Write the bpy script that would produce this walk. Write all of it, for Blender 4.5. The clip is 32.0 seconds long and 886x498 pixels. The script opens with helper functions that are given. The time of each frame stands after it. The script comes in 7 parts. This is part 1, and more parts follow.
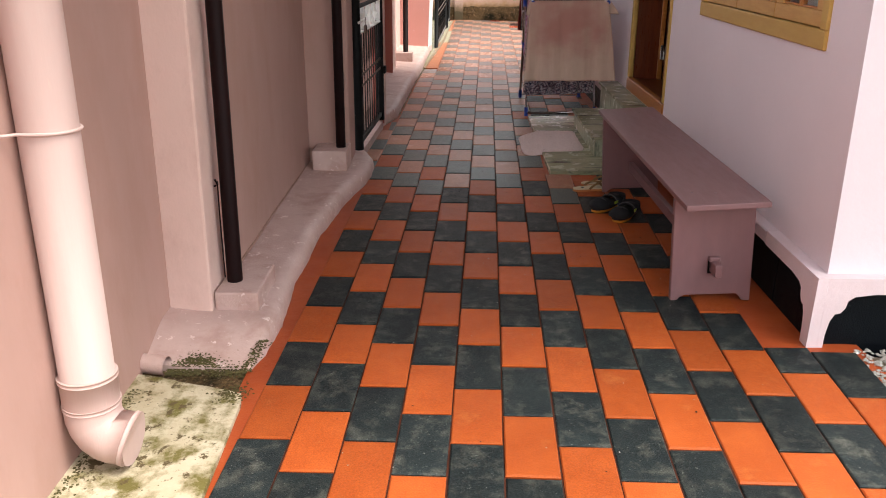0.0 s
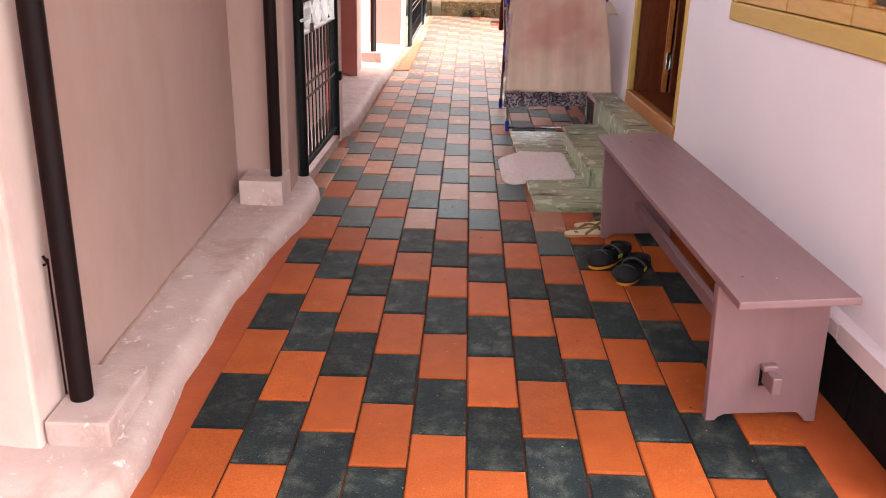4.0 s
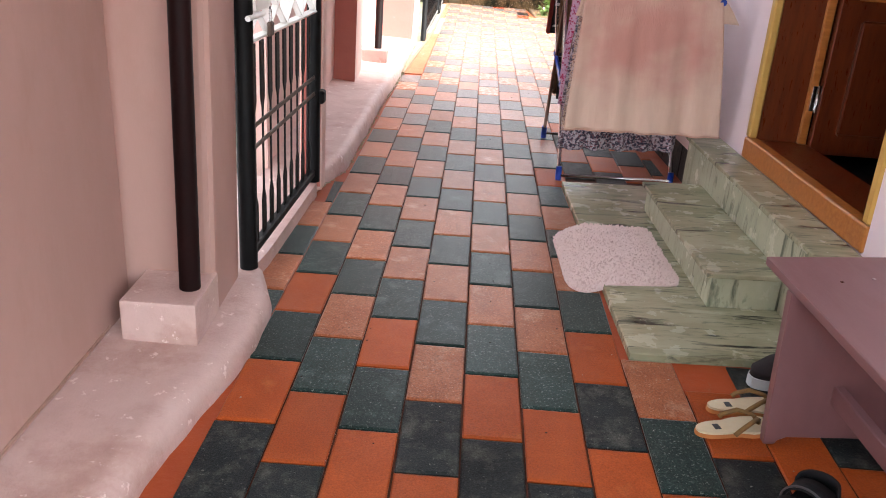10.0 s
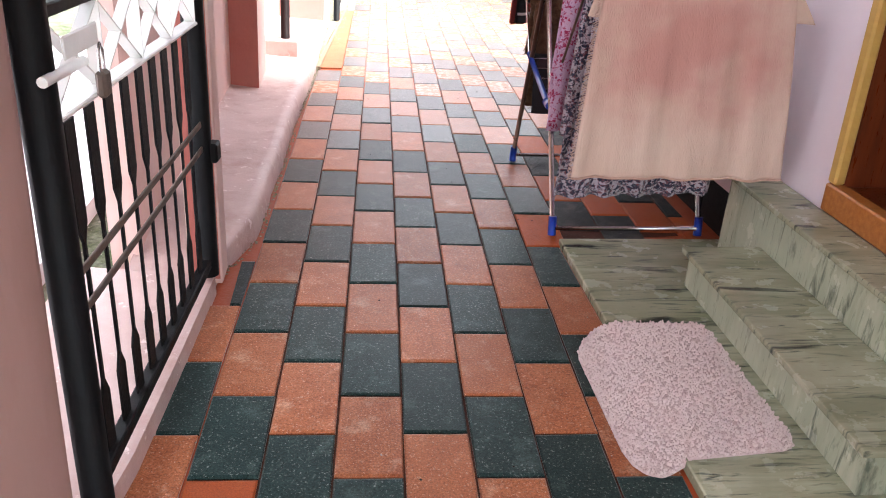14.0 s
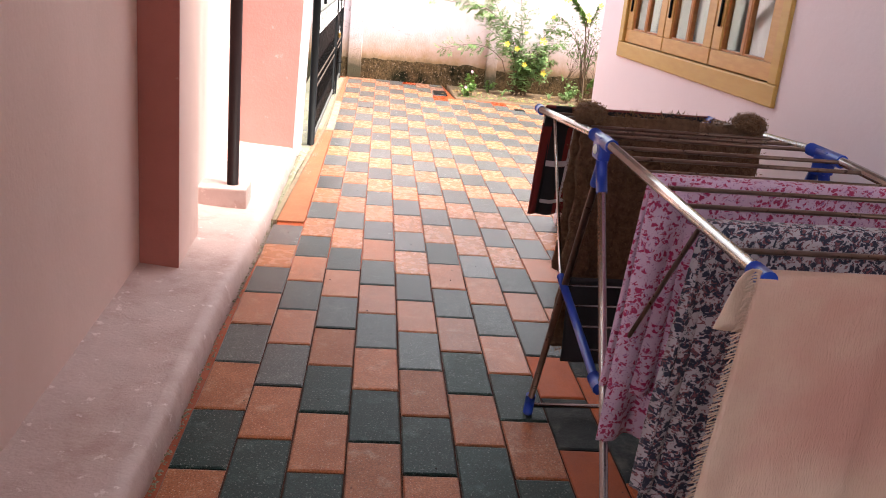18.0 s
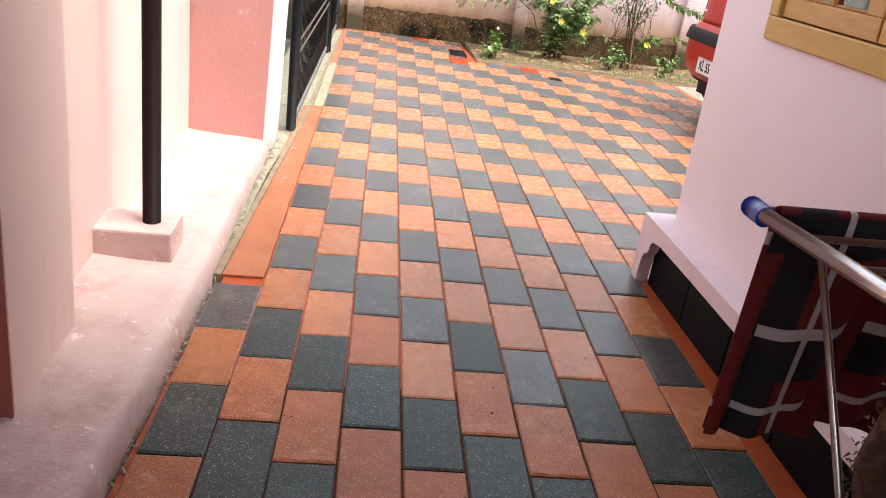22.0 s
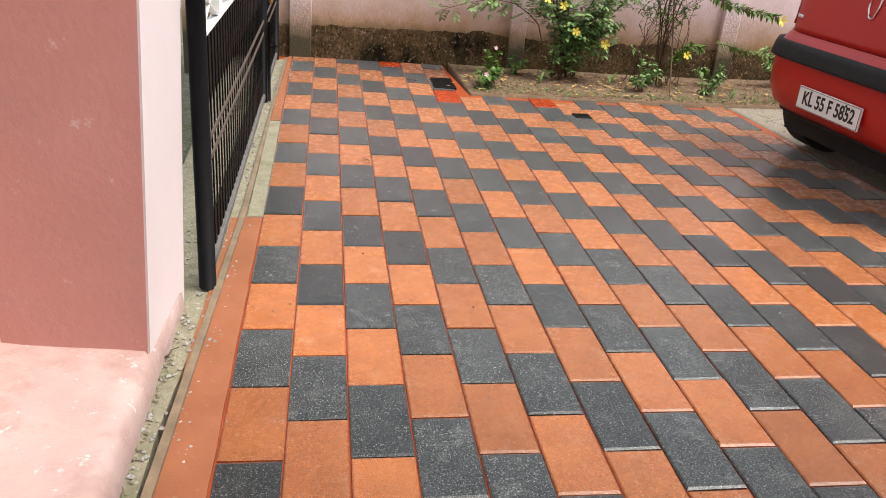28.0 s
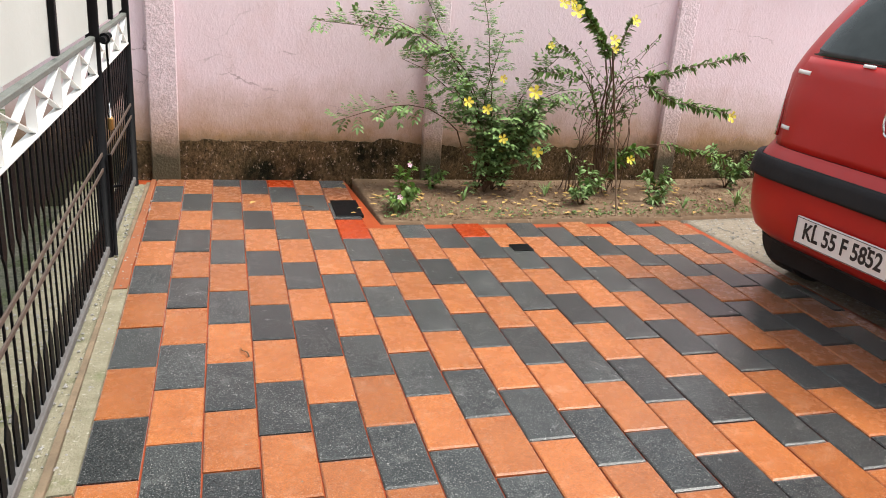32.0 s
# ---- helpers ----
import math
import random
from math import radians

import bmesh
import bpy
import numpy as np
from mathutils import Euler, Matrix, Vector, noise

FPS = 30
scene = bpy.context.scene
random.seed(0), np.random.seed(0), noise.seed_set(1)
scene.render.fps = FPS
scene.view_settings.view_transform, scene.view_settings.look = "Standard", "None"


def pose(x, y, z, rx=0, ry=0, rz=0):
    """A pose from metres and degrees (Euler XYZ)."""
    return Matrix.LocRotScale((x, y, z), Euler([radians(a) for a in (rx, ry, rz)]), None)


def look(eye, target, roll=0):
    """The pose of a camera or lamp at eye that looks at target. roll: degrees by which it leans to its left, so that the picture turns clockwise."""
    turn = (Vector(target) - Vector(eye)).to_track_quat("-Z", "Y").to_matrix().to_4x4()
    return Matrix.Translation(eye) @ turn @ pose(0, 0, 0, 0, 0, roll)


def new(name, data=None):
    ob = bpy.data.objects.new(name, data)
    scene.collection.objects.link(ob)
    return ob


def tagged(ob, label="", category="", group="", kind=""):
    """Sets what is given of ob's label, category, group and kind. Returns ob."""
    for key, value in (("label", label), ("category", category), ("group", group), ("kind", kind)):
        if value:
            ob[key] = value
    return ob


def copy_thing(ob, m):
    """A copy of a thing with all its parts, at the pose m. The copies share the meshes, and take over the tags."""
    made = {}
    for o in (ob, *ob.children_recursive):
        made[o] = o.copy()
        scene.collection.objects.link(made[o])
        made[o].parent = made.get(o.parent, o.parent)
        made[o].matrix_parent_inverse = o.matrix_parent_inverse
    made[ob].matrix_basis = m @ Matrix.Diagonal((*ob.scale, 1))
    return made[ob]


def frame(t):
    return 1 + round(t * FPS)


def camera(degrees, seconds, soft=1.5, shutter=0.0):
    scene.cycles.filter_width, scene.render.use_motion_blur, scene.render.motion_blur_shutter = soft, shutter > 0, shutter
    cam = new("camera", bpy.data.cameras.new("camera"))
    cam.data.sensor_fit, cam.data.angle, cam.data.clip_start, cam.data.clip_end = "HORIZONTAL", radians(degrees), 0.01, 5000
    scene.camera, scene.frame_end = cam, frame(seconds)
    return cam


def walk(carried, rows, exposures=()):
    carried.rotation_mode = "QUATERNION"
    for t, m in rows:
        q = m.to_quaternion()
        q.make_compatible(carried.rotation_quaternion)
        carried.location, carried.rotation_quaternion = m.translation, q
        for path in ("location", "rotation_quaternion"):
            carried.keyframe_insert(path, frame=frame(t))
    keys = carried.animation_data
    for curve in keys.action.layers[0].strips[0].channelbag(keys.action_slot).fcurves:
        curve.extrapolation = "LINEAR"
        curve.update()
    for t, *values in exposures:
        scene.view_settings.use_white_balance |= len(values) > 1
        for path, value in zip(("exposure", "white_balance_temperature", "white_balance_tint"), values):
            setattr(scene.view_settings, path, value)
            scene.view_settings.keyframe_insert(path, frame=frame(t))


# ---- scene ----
cam = camera(58.2, 32.0, soft=1.0)
PATH = [
    (0, (-0.023, 0.0778, 1.4393), (-0.0628, 1.9437, 0.7203), -0.39),
    (0.5, (-0.027, 0.1609, 1.4286), (-0.0065, 2.0235, 0.7004), -0.30),
    (1, (-0.0539, 0.3291, 1.4057), (0.0661, 2.1925, 0.6894), 1.15),
    (1.5, (-0.0717, 0.4801, 1.3932), (0.0648, 2.3413, 0.674), 2.15),
    (2, (-0.0296, 0.6153, 1.3808), (0.1107, 2.4742, 0.6565), 1.60),
    (2.5, (0.0345, 0.7852, 1.3748), (0.1535, 2.6431, 0.6441), 1.25),
    (3, (0.0836, 0.8919, 1.3884), (0.134, 2.7536, 0.6592), 0.59),
    (3.5, (0.0819, 0.9877, 1.3829), (0.0789, 2.8504, 0.6547), 0.51),
    (5.5, (-0.044, 1.6394, 1.3331), (0.0447, 3.4843, 0.5658), 2.28),
    (6, (-0.0077, 1.7757, 1.3177), (0.0301, 3.6145, 0.5319), 2.31),
    (6.5, (-0.0081, 1.8628, 1.3083), (-0.0117, 3.6959, 0.5083), 2.64),
    (7, (-0.0323, 2.017, 1.2979), (-0.0426, 3.845, 0.4866), 2.42),
    (7.5, (-0.0955, 2.1943, 1.3113), (-0.0312, 4.0281, 0.5156), 3.20),
    (8, (-0.1052, 2.3217, 1.3147), (0.0466, 4.1682, 0.5615), 4.06),
    (8.5, (-0.0946, 2.4812, 1.302), (0.0495, 4.3296, 0.5519), 4.30),
    (9, (-0.0274, 2.6892, 1.2882), (0.0564, 4.5392, 0.5329), 3.57),
    (9.5, (-0.0137, 2.7984, 1.2861), (0.0041, 4.6464, 0.5216), 3.32),
    (10, (-0.0523, 2.9719, 1.2689), (-0.0406, 4.819, 0.502), 3.46),
    (10.5, (-0.1305, 3.1477, 1.267), (-0.0852, 4.9953, 0.5027), 3.14),
    (11, (-0.1526, 3.2664, 1.2546), (-0.0508, 5.108, 0.4812), 2.76),
    (11.5, (-0.1391, 3.4525, 1.2411), (-0.0298, 5.2763, 0.4274), 2.73),
    (12, (-0.1252, 3.6441, 1.2444), (-0.0311, 5.4595, 0.4104), 2.94),
    (12.5, (-0.1678, 3.8078, 1.2435), (-0.0897, 5.6195, 0.4), 2.58),
    (13, (-0.233, 3.9607, 1.2684), (-0.0581, 5.7666, 0.4268), 2.63),
    (13.5, (-0.2266, 4.0991, 1.2503), (0.005, 5.8975, 0.4065), 2.68),
    (15.5, (-0.2165, 4.8049, 1.3422), (0.0099, 6.6106, 0.5126), 5.95),
    (16, (-0.2197, 4.9265, 1.3833), (0.0829, 6.7713, 0.6727), 5.69),
    (16.5, (-0.149, 5.1017, 1.4076), (0.145, 6.9735, 0.7673), 5.67),
    (17, (-0.0664, 5.2773, 1.4107), (0.1825, 7.1574, 0.7755), 5.67),
    (17.5, (-0.0375, 5.4312, 1.3944), (0.1729, 7.3123, 0.7483), 5.15),
    (18, (-0.0674, 5.6889, 1.3795), (0.1838, 7.562, 0.725), 5.29),
    (18.5, (-0.0935, 5.8233, 1.3528), (0.2011, 7.6716, 0.6479), 6.03),
    (19, (-0.0537, 6.0573, 1.375), (0.1981, 7.896, 0.6295), 6.51),
    (19.5, (0.0296, 6.2621, 1.3553), (0.2309, 8.1046, 0.6039), 6.29),
    (20, (0.0293, 6.4238, 1.3335), (0.2237, 8.2639, 0.5742), 6.17),
    (20.5, (-0.0249, 6.6543, 1.3415), (0.2164, 8.4882, 0.5809), 6.35),
    (21, (-0.0478, 6.8159, 1.3303), (0.2241, 8.6412, 0.5595), 6.41),
    (21.5, (-0.0158, 7.0906, 1.3394), (0.2482, 8.9132, 0.5594), 6.34),
    (22, (-0.0185, 7.2968, 1.3207), (0.2395, 9.1179, 0.5353), 7.23),
    (22.5, (-0.0852, 7.4953, 1.3447), (0.2017, 9.3111, 0.557), 7.11),
    (23, (-0.0924, 7.6358, 1.322), (0.2322, 9.444, 0.5315), 6.74),
    (23.5, (0.0159, 7.8595, 1.3317), (0.3172, 9.6638, 0.5232), 6.36),
    (24, (0.059, 8.0193, 1.3506), (0.2925, 9.8472, 0.5733), 5.94),
    (24.5, (0.0535, 8.1893, 1.374), (0.2833, 10.0734, 0.7438), 5.12),
    (25, (0.0102, 8.3779, 1.4067), (0.3402, 10.2698, 0.8483), 4.69),
    (25.5, (-0.0055, 8.5104, 1.3566), (0.38, 10.3889, 0.7886), 4.95),
    (27.5, (-0.0293, 9.3134, 1.3359), (0.2823, 11.1877, 0.7115), 4.47),
    (28, (-0.0358, 9.4223, 1.3202), (0.3165, 11.2107, 0.4972), 4.34),
    (28.5, (0.0104, 9.572, 1.3466), (0.3198, 11.3659, 0.5183), 4.33),
    (29, (0.0463, 9.6725, 1.3386), (0.3034, 11.469, 0.4982), 4.09),
    (29.5, (0.0816, 9.7996, 1.3838), (0.2985, 11.6759, 0.7261), 3.89),
    (30, (0.053, 9.9669, 1.4153), (0.2964, 11.8613, 0.8223), 3.87),
    (30.5, (0.0086, 10.1094, 1.4235), (0.4019, 11.9871, 0.8584), 4.01),
    (31, (0.0246, 10.257, 1.3911), (0.455, 12.1208, 0.8069), 4.06),
    (31.5, (0.1236, 10.4899, 1.3998), (0.5736, 12.3355, 0.7742), 3.15),
    (32, (0.1721, 10.6259, 1.3919), (0.747, 12.4243, 0.7324), 3.59),
]
EXPOSURES = [(0.0, 1.70, 6800, 8), (1.0, 2.02, 6700, 8), (2.0, 2.28, 6750, 8), (3.5, 2.6, 6650, 8), (6.0, 3.08, 6950, 8), (7.5, 3.06, 6800, 8), (9.0, 3.05, 6500, 8), (10.0, 3.0, 6450, 8), (12.0, 3.22, 6200, 8), (13.5, 3.2, 6200, 8),
             (16.0, 2.63, 6350, 8), (17.0, 2.42, 6600, 8), (19.0, 2.45, 6600, 8), (21.0, 2.22, 6500, 8), (23.0, 1.72, 6350, 8), (25.0, 1.33, 6450, 8), (28.0, 1.14, 6500, 8), (32.0, 1.18, 6450, 8)]
LEAN = pose(0, 0, 0, 0, -0.8, 0)  # the paving falls a little towards the drain side
walk(cam, [(t, LEAN @ look(eye, target, roll)) for t, eye, target, roll in PATH], EXPOSURES)

# ---- daylight: a bright overcast sky ----
SUN_UP, SUN_TURN = 64.0, 110.0  # degrees up, and from +y towards +x
world = bpy.data.worlds.new("overcast_sky")
scene.world = world
world.use_nodes = True
wn = world.node_tree
sky = wn.nodes.new("ShaderNodeTexSky")
sky.sky_type, sky.sun_disc = "NISHITA", False
sky.sun_elevation, sky.sun_rotation = radians(SUN_UP), radians(SUN_TURN)
soft_sky = wn.nodes.new("ShaderNodeHueSaturation")
soft_sky.inputs["Saturation"].default_value = 0.22
wn.links.new(sky.outputs[0], soft_sky.inputs["Color"])
wn.links.new(soft_sky.outputs[0], wn.nodes["Background"].inputs["Color"])
wn.nodes["Background"].inputs["Strength"].default_value = 0.15
sun = new("sun", bpy.data.lights.new("sun", "SUN"))
sun.data.energy, sun.data.angle, sun.data.color = 2.0, radians(26), (1.0, 0.95, 0.88)
sun.matrix_basis = look((math.sin(radians(SUN_TURN)) * 20, math.cos(radians(SUN_TURN)) * 20, math.tan(radians(SUN_UP)) * 20), (0, 0, 0))

# ---- materials ----
def nd(nt, kind, **vals):
    n = nt.nodes.new(kind)
    for k, v in vals.items():
        n.inputs[k].default_value = v
    return n


def mat(name, c1, c2=None, scale=6.0, rough=0.6, rough_var=0.12, bump=0.15, bscale=90.0, metal=0.0, spot=None, spot_at=0.62, spot_scale=18.0,
        stain=None, stain_at=0.58, stain_scale=1.6, per_object=0.0, squash=(1, 1, 1), spec=0.5, coat=0.0, grain=0.0, washout=0.0):
    """A worn surface: two tones at a coarse scale, specks, stains and fine relief."""
    m = bpy.data.materials.new(name)
    m.use_nodes = True
    nt = m.node_tree
    b = nt.nodes["Principled BSDF"]
    b.inputs["Metallic"].default_value = metal
    b.inputs["Specular IOR Level"].default_value = spec
    b.inputs["Coat Weight"].default_value = coat
    b.inputs["Coat Roughness"].default_value = 0.15
    # sheen that whitens tiles seen at a low angle, imitating bright glare
    b.inputs["Sheen Weight"].default_value = washout
    b.inputs["Sheen Roughness"].default_value = 0.35
    tc, info = nt.nodes.new("ShaderNodeTexCoord"), nt.nodes.new("ShaderNodeObjectInfo")
    shift = nt.nodes.new("ShaderNodeVectorMath")
    shift.operation = "MULTIPLY_ADD"
    nt.links.new(info.outputs["Random"], shift.inputs[0])
    shift.inputs[1].default_value = (37.0, 53.0, 71.0) if per_object else (0, 0, 0)
    nt.links.new(tc.outputs["Object"], shift.inputs[2])
    mp = nt.nodes.new("ShaderNodeMapping")
    mp.inputs["Scale"].default_value = squash
    nt.links.new(shift.outputs[0], mp.inputs[0])
    vec = mp.outputs[0]

    def noise_node(s, det=6.0, r=0.6):
        n = nd(nt, "ShaderNodeTexNoise", Scale=s, Detail=det, Roughness=r)
        nt.links.new(vec, n.inputs["Vector"])
        return n.outputs["Fac"]

    def ramp(src, lo, hi):
        r = nt.nodes.new("ShaderNodeMapRange")
        r.inputs["From Min"].default_value, r.inputs["From Max"].default_value = lo, hi
        nt.links.new(src, r.inputs["Value"])
        return r.outputs[0]

    def mix(fac, a, c):
        x = nt.nodes.new("ShaderNodeMix")
        x.data_type = "RGBA"
        nt.links.new(fac, x.inputs["Factor"])
        if isinstance(a, tuple):
            x.inputs[6].default_value = (*a, 1)
        else:
            nt.links.new(a, x.inputs[6])
        if isinstance(c, tuple):
            x.inputs[7].default_value = (*c, 1)
        else:
            nt.links.new(c, x.inputs[7])
        return x.outputs[2]

    big = noise_node(scale)
    col = mix(ramp(big, 0.3, 0.7), c1, c2 or tuple(v * 0.86 for v in c1))
    if stain:
        col = mix(ramp(noise_node(stain_scale, 8, 0.68), stain_at, stain_at + 0.16), col, stain)
    if spot:
        col = mix(ramp(noise_node(spot_scale, 4, 0.7), spot_at, spot_at + 0.05), col, spot)
    if per_object:
        hs = nt.nodes.new("ShaderNodeHueSaturation")
        nt.links.new(col, hs.inputs["Color"])
        nt.links.new(ramp_between(nt, info.outputs["Random"], 1 - per_object, 1 + per_object), hs.inputs["Value"])
        col = hs.outputs[0]
    fine = noise_node(bscale, 5, 0.65)
    if grain:
        gs = nt.nodes.new("ShaderNodeHueSaturation")
        nt.links.new(col, gs.inputs["Color"])
        g = nt.nodes.new("ShaderNodeMapRange")
        g.inputs["From Min"].default_value, g.inputs["From Max"].default_value = 0.25, 0.75
        g.inputs["To Min"].default_value, g.inputs["To Max"].default_value = 1 - 2 * grain, 1 + 2 * grain
        nt.links.new(fine, g.inputs["Value"])
        nt.links.new(g.outputs[0], gs.inputs["Value"])
        col = gs.outputs[0]
    nt.links.new(col, b.inputs["Base Color"])
    rr = nt.nodes.new("ShaderNodeMapRange")
    rr.inputs["To Min"].default_value, rr.inputs["To Max"].default_value = max(0.03, rough - rough_var), min(1.0, rough + rough_var)
    nt.links.new(noise_node(scale * 3.1), rr.inputs["Value"])
    nt.links.new(rr.outputs[0], b.inputs["Roughness"])
    if bump:
        bp = nd(nt, "ShaderNodeBump", Strength=bump, Distance=0.01)
        nt.links.new(fine, bp.inputs["Height"])
        nt.links.new(bp.outputs[0], b.inputs["Normal"])
    return m


def ramp_between(nt, src, lo, hi):
    r = nt.nodes.new("ShaderNodeMapRange")
    r.inputs["To Min"].default_value, r.inputs["To Max"].default_value = lo, hi
    nt.links.new(src, r.inputs["Value"])
    return r.outputs[0]


M = {}
# Passage, middle and yard copies differ in tone to paint in each zone's light.
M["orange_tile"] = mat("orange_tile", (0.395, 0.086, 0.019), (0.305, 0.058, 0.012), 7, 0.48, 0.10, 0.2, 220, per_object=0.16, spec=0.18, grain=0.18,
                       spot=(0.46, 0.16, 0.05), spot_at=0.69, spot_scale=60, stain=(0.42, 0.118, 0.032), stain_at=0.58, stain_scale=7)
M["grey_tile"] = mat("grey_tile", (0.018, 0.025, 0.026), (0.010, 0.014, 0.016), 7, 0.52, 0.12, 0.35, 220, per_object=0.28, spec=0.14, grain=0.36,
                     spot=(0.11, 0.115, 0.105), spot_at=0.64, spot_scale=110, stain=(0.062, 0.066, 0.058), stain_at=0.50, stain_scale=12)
# Specks and patches are wear; the paler, teal tone paints in sky glare.
M["glare_wear_orange_tile"] = mat("glare_wear_orange_tile", (0.37, 0.130, 0.058), (0.28, 0.088, 0.036), 12, 0.34, 0.12, 0.10, 200, per_object=0.18, spec=0.10, grain=0.30, washout=0.25,
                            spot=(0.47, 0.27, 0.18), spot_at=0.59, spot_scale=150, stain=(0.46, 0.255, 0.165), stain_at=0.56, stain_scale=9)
M["glare_wear_grey_tile"] = mat("glare_wear_grey_tile", (0.020, 0.040, 0.037), (0.012, 0.026, 0.024), 10, 0.34, 0.12, 0.12, 200, per_object=0.28, spec=0.08, grain=0.42, washout=0.25,
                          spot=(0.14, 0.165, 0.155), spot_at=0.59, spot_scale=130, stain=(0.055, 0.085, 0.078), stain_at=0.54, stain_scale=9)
M["yard_orange_tile"] = mat("yard_orange_tile", (0.40, 0.126, 0.029), (0.31, 0.091, 0.020), 8, 0.27, 0.07, 0.10, 300, per_object=0.18, spec=0.45, grain=0.34, washout=0.48,
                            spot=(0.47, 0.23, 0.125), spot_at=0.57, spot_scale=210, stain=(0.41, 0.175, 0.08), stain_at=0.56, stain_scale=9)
M["yard_grey_tile"] = mat("yard_grey_tile", (0.036, 0.041, 0.040), (0.018, 0.022, 0.022), 8, 0.25, 0.07, 0.10, 300, per_object=0.32, spec=0.45, grain=0.8, washout=0.48,
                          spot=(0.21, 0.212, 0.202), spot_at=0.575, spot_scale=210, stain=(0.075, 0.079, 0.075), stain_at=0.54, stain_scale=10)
M["mid_orange_tile"] = mat("mid_orange_tile", (0.38, 0.122, 0.046), (0.29, 0.085, 0.030), 10, 0.32, 0.10, 0.10, 240, per_object=0.18, spec=0.26, grain=0.34, washout=0.4,
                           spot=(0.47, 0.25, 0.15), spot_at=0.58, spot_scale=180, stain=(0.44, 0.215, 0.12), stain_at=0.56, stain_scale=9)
M["mid_grey_tile"] = mat("mid_grey_tile", (0.026, 0.041, 0.039), (0.014, 0.024, 0.023), 9, 0.32, 0.10, 0.11, 240, per_object=0.28, spec=0.24, grain=0.60, washout=0.4,
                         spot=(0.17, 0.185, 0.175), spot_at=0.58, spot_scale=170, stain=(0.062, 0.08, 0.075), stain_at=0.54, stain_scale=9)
M["red_tile"] = mat("red_tile", (0.42, 0.058, 0.014), (0.33, 0.04, 0.010), 8, 0.27, 0.07, 0.10, 300, per_object=0.12, spec=0.5, grain=0.2)
M["pale_tile"] = mat("pale_tile", (0.52, 0.38, 0.31), (0.44, 0.28, 0.21), 9, 0.4, 0.12, 0.25, 130, per_object=0.08, spot=(0.64, 0.54, 0.47), spot_at=0.55)
M["red_mortar"] = mat("red_mortar", (0.38, 0.074, 0.020), (0.30, 0.052, 0.014), 5, 0.5, 0.14, 0.25, 60, spec=0.3, spot=(0.30, 0.10, 0.05), spot_at=0.66, spot_scale=12)
M["apron_plaster"] = mat("apron_plaster", (0.57, 0.415, 0.385), (0.47, 0.325, 0.292), 6, 0.55, 0.15, 0.35, 90, stain=(0.42, 0.27, 0.235), stain_at=0.50, stain_scale=4.5,
                         spot=(0.70, 0.565, 0.54), spot_at=0.62, spot_scale=20)
M["pink_wall"] = mat("pink_wall", (0.69, 0.49, 0.44), (0.62, 0.43, 0.38), 1.6, 0.75, 0.1, 0.15, 60, stain=(0.50, 0.32, 0.275), stain_at=0.57, stain_scale=1.0, spot=(0.45, 0.30, 0.26), spot_at=0.73, spot_scale=7, squash=(1, 1, 0.6))
M["lilac_wall"] = mat("lilac_wall", (0.80, 0.70, 0.75), (0.76, 0.66, 0.71), 1.6, 0.8, 0.1, 0.12, 40)
M["plinth_paint"] = mat("plinth_paint", (0.76, 0.64, 0.68), (0.70, 0.57, 0.60), 6, 0.65, 0.1, 0.2, 50, spot=(0.55, 0.42, 0.42), spot_at=0.72, spot_scale=20)
M["black_stone"] = mat("black_stone", (0.005, 0.007, 0.009), (0.003, 0.004, 0.006), 9, 0.5, 0.15, 0.25, 160, spec=0.08, grain=0.3, spot=(0.022, 0.026, 0.028), spot_at=0.65, spot_scale=60)
def marble_mat(name, light, mid, vein, squash, turn):
    """Greenish marble with long broken dark veins."""
    m = mat(name, light, mid, 3, 0.26, 0.08, 0.04, 60)
    nt = m.node_tree
    b = nt.nodes["Principled BSDF"]
    src = b.inputs["Base Color"].links[0].from_socket
    tc, mp = nt.nodes.new("ShaderNodeTexCoord"), nt.nodes.new("ShaderNodeMapping")
    mp.inputs["Rotation"].default_value, mp.inputs["Scale"].default_value = (0, 0, radians(turn)), squash
    nt.links.new(tc.outputs["Object"], mp.inputs[0])
    for sc, lo, hi, colour in ((4.2, 0.44, 0.62, mid), (9.0, 0.555, 0.66, vein), (24.0, 0.575, 0.69, tuple(v * 1.8 for v in vein))):
        n = nd(nt, "ShaderNodeTexNoise", Scale=sc, Detail=7.0, Roughness=0.62, Distortion=0.5)
        nt.links.new(mp.outputs[0], n.inputs["Vector"])
        r = nt.nodes.new("ShaderNodeMapRange")
        r.inputs["From Min"].default_value, r.inputs["From Max"].default_value = lo, hi
        nt.links.new(n.outputs["Fac"], r.inputs["Value"])
        x = nt.nodes.new("ShaderNodeMix")
        x.data_type = "RGBA"
        nt.links.new(r.outputs[0], x.inputs["Factor"])
        nt.links.new(src, x.inputs[6])
        x.inputs[7].default_value = (*colour, 1)
        src = x.outputs[2]
    nt.links.new(src, b.inputs["Base Color"])
    return m


M["marble"] = marble_mat("marble", (0.50, 0.505, 0.365), (0.265, 0.285, 0.185), (0.036, 0.046, 0.034), (0.34, 2.7, 1.0), 42)
M["marble_riser"] = marble_mat("marble_riser", (0.56, 0.60, 0.455), (0.40, 0.44, 0.32), (0.15, 0.18, 0.135), (1.2, 3.0, 0.5), 12)
M["bench_paint"] = mat("bench_paint", (0.225, 0.118, 0.125), (0.195, 0.102, 0.108), 5, 0.42, 0.1, 0.06, 60, squash=(3, 0.5, 1), spot=(0.36, 0.24, 0.22), spot_at=0.74, spot_scale=14)
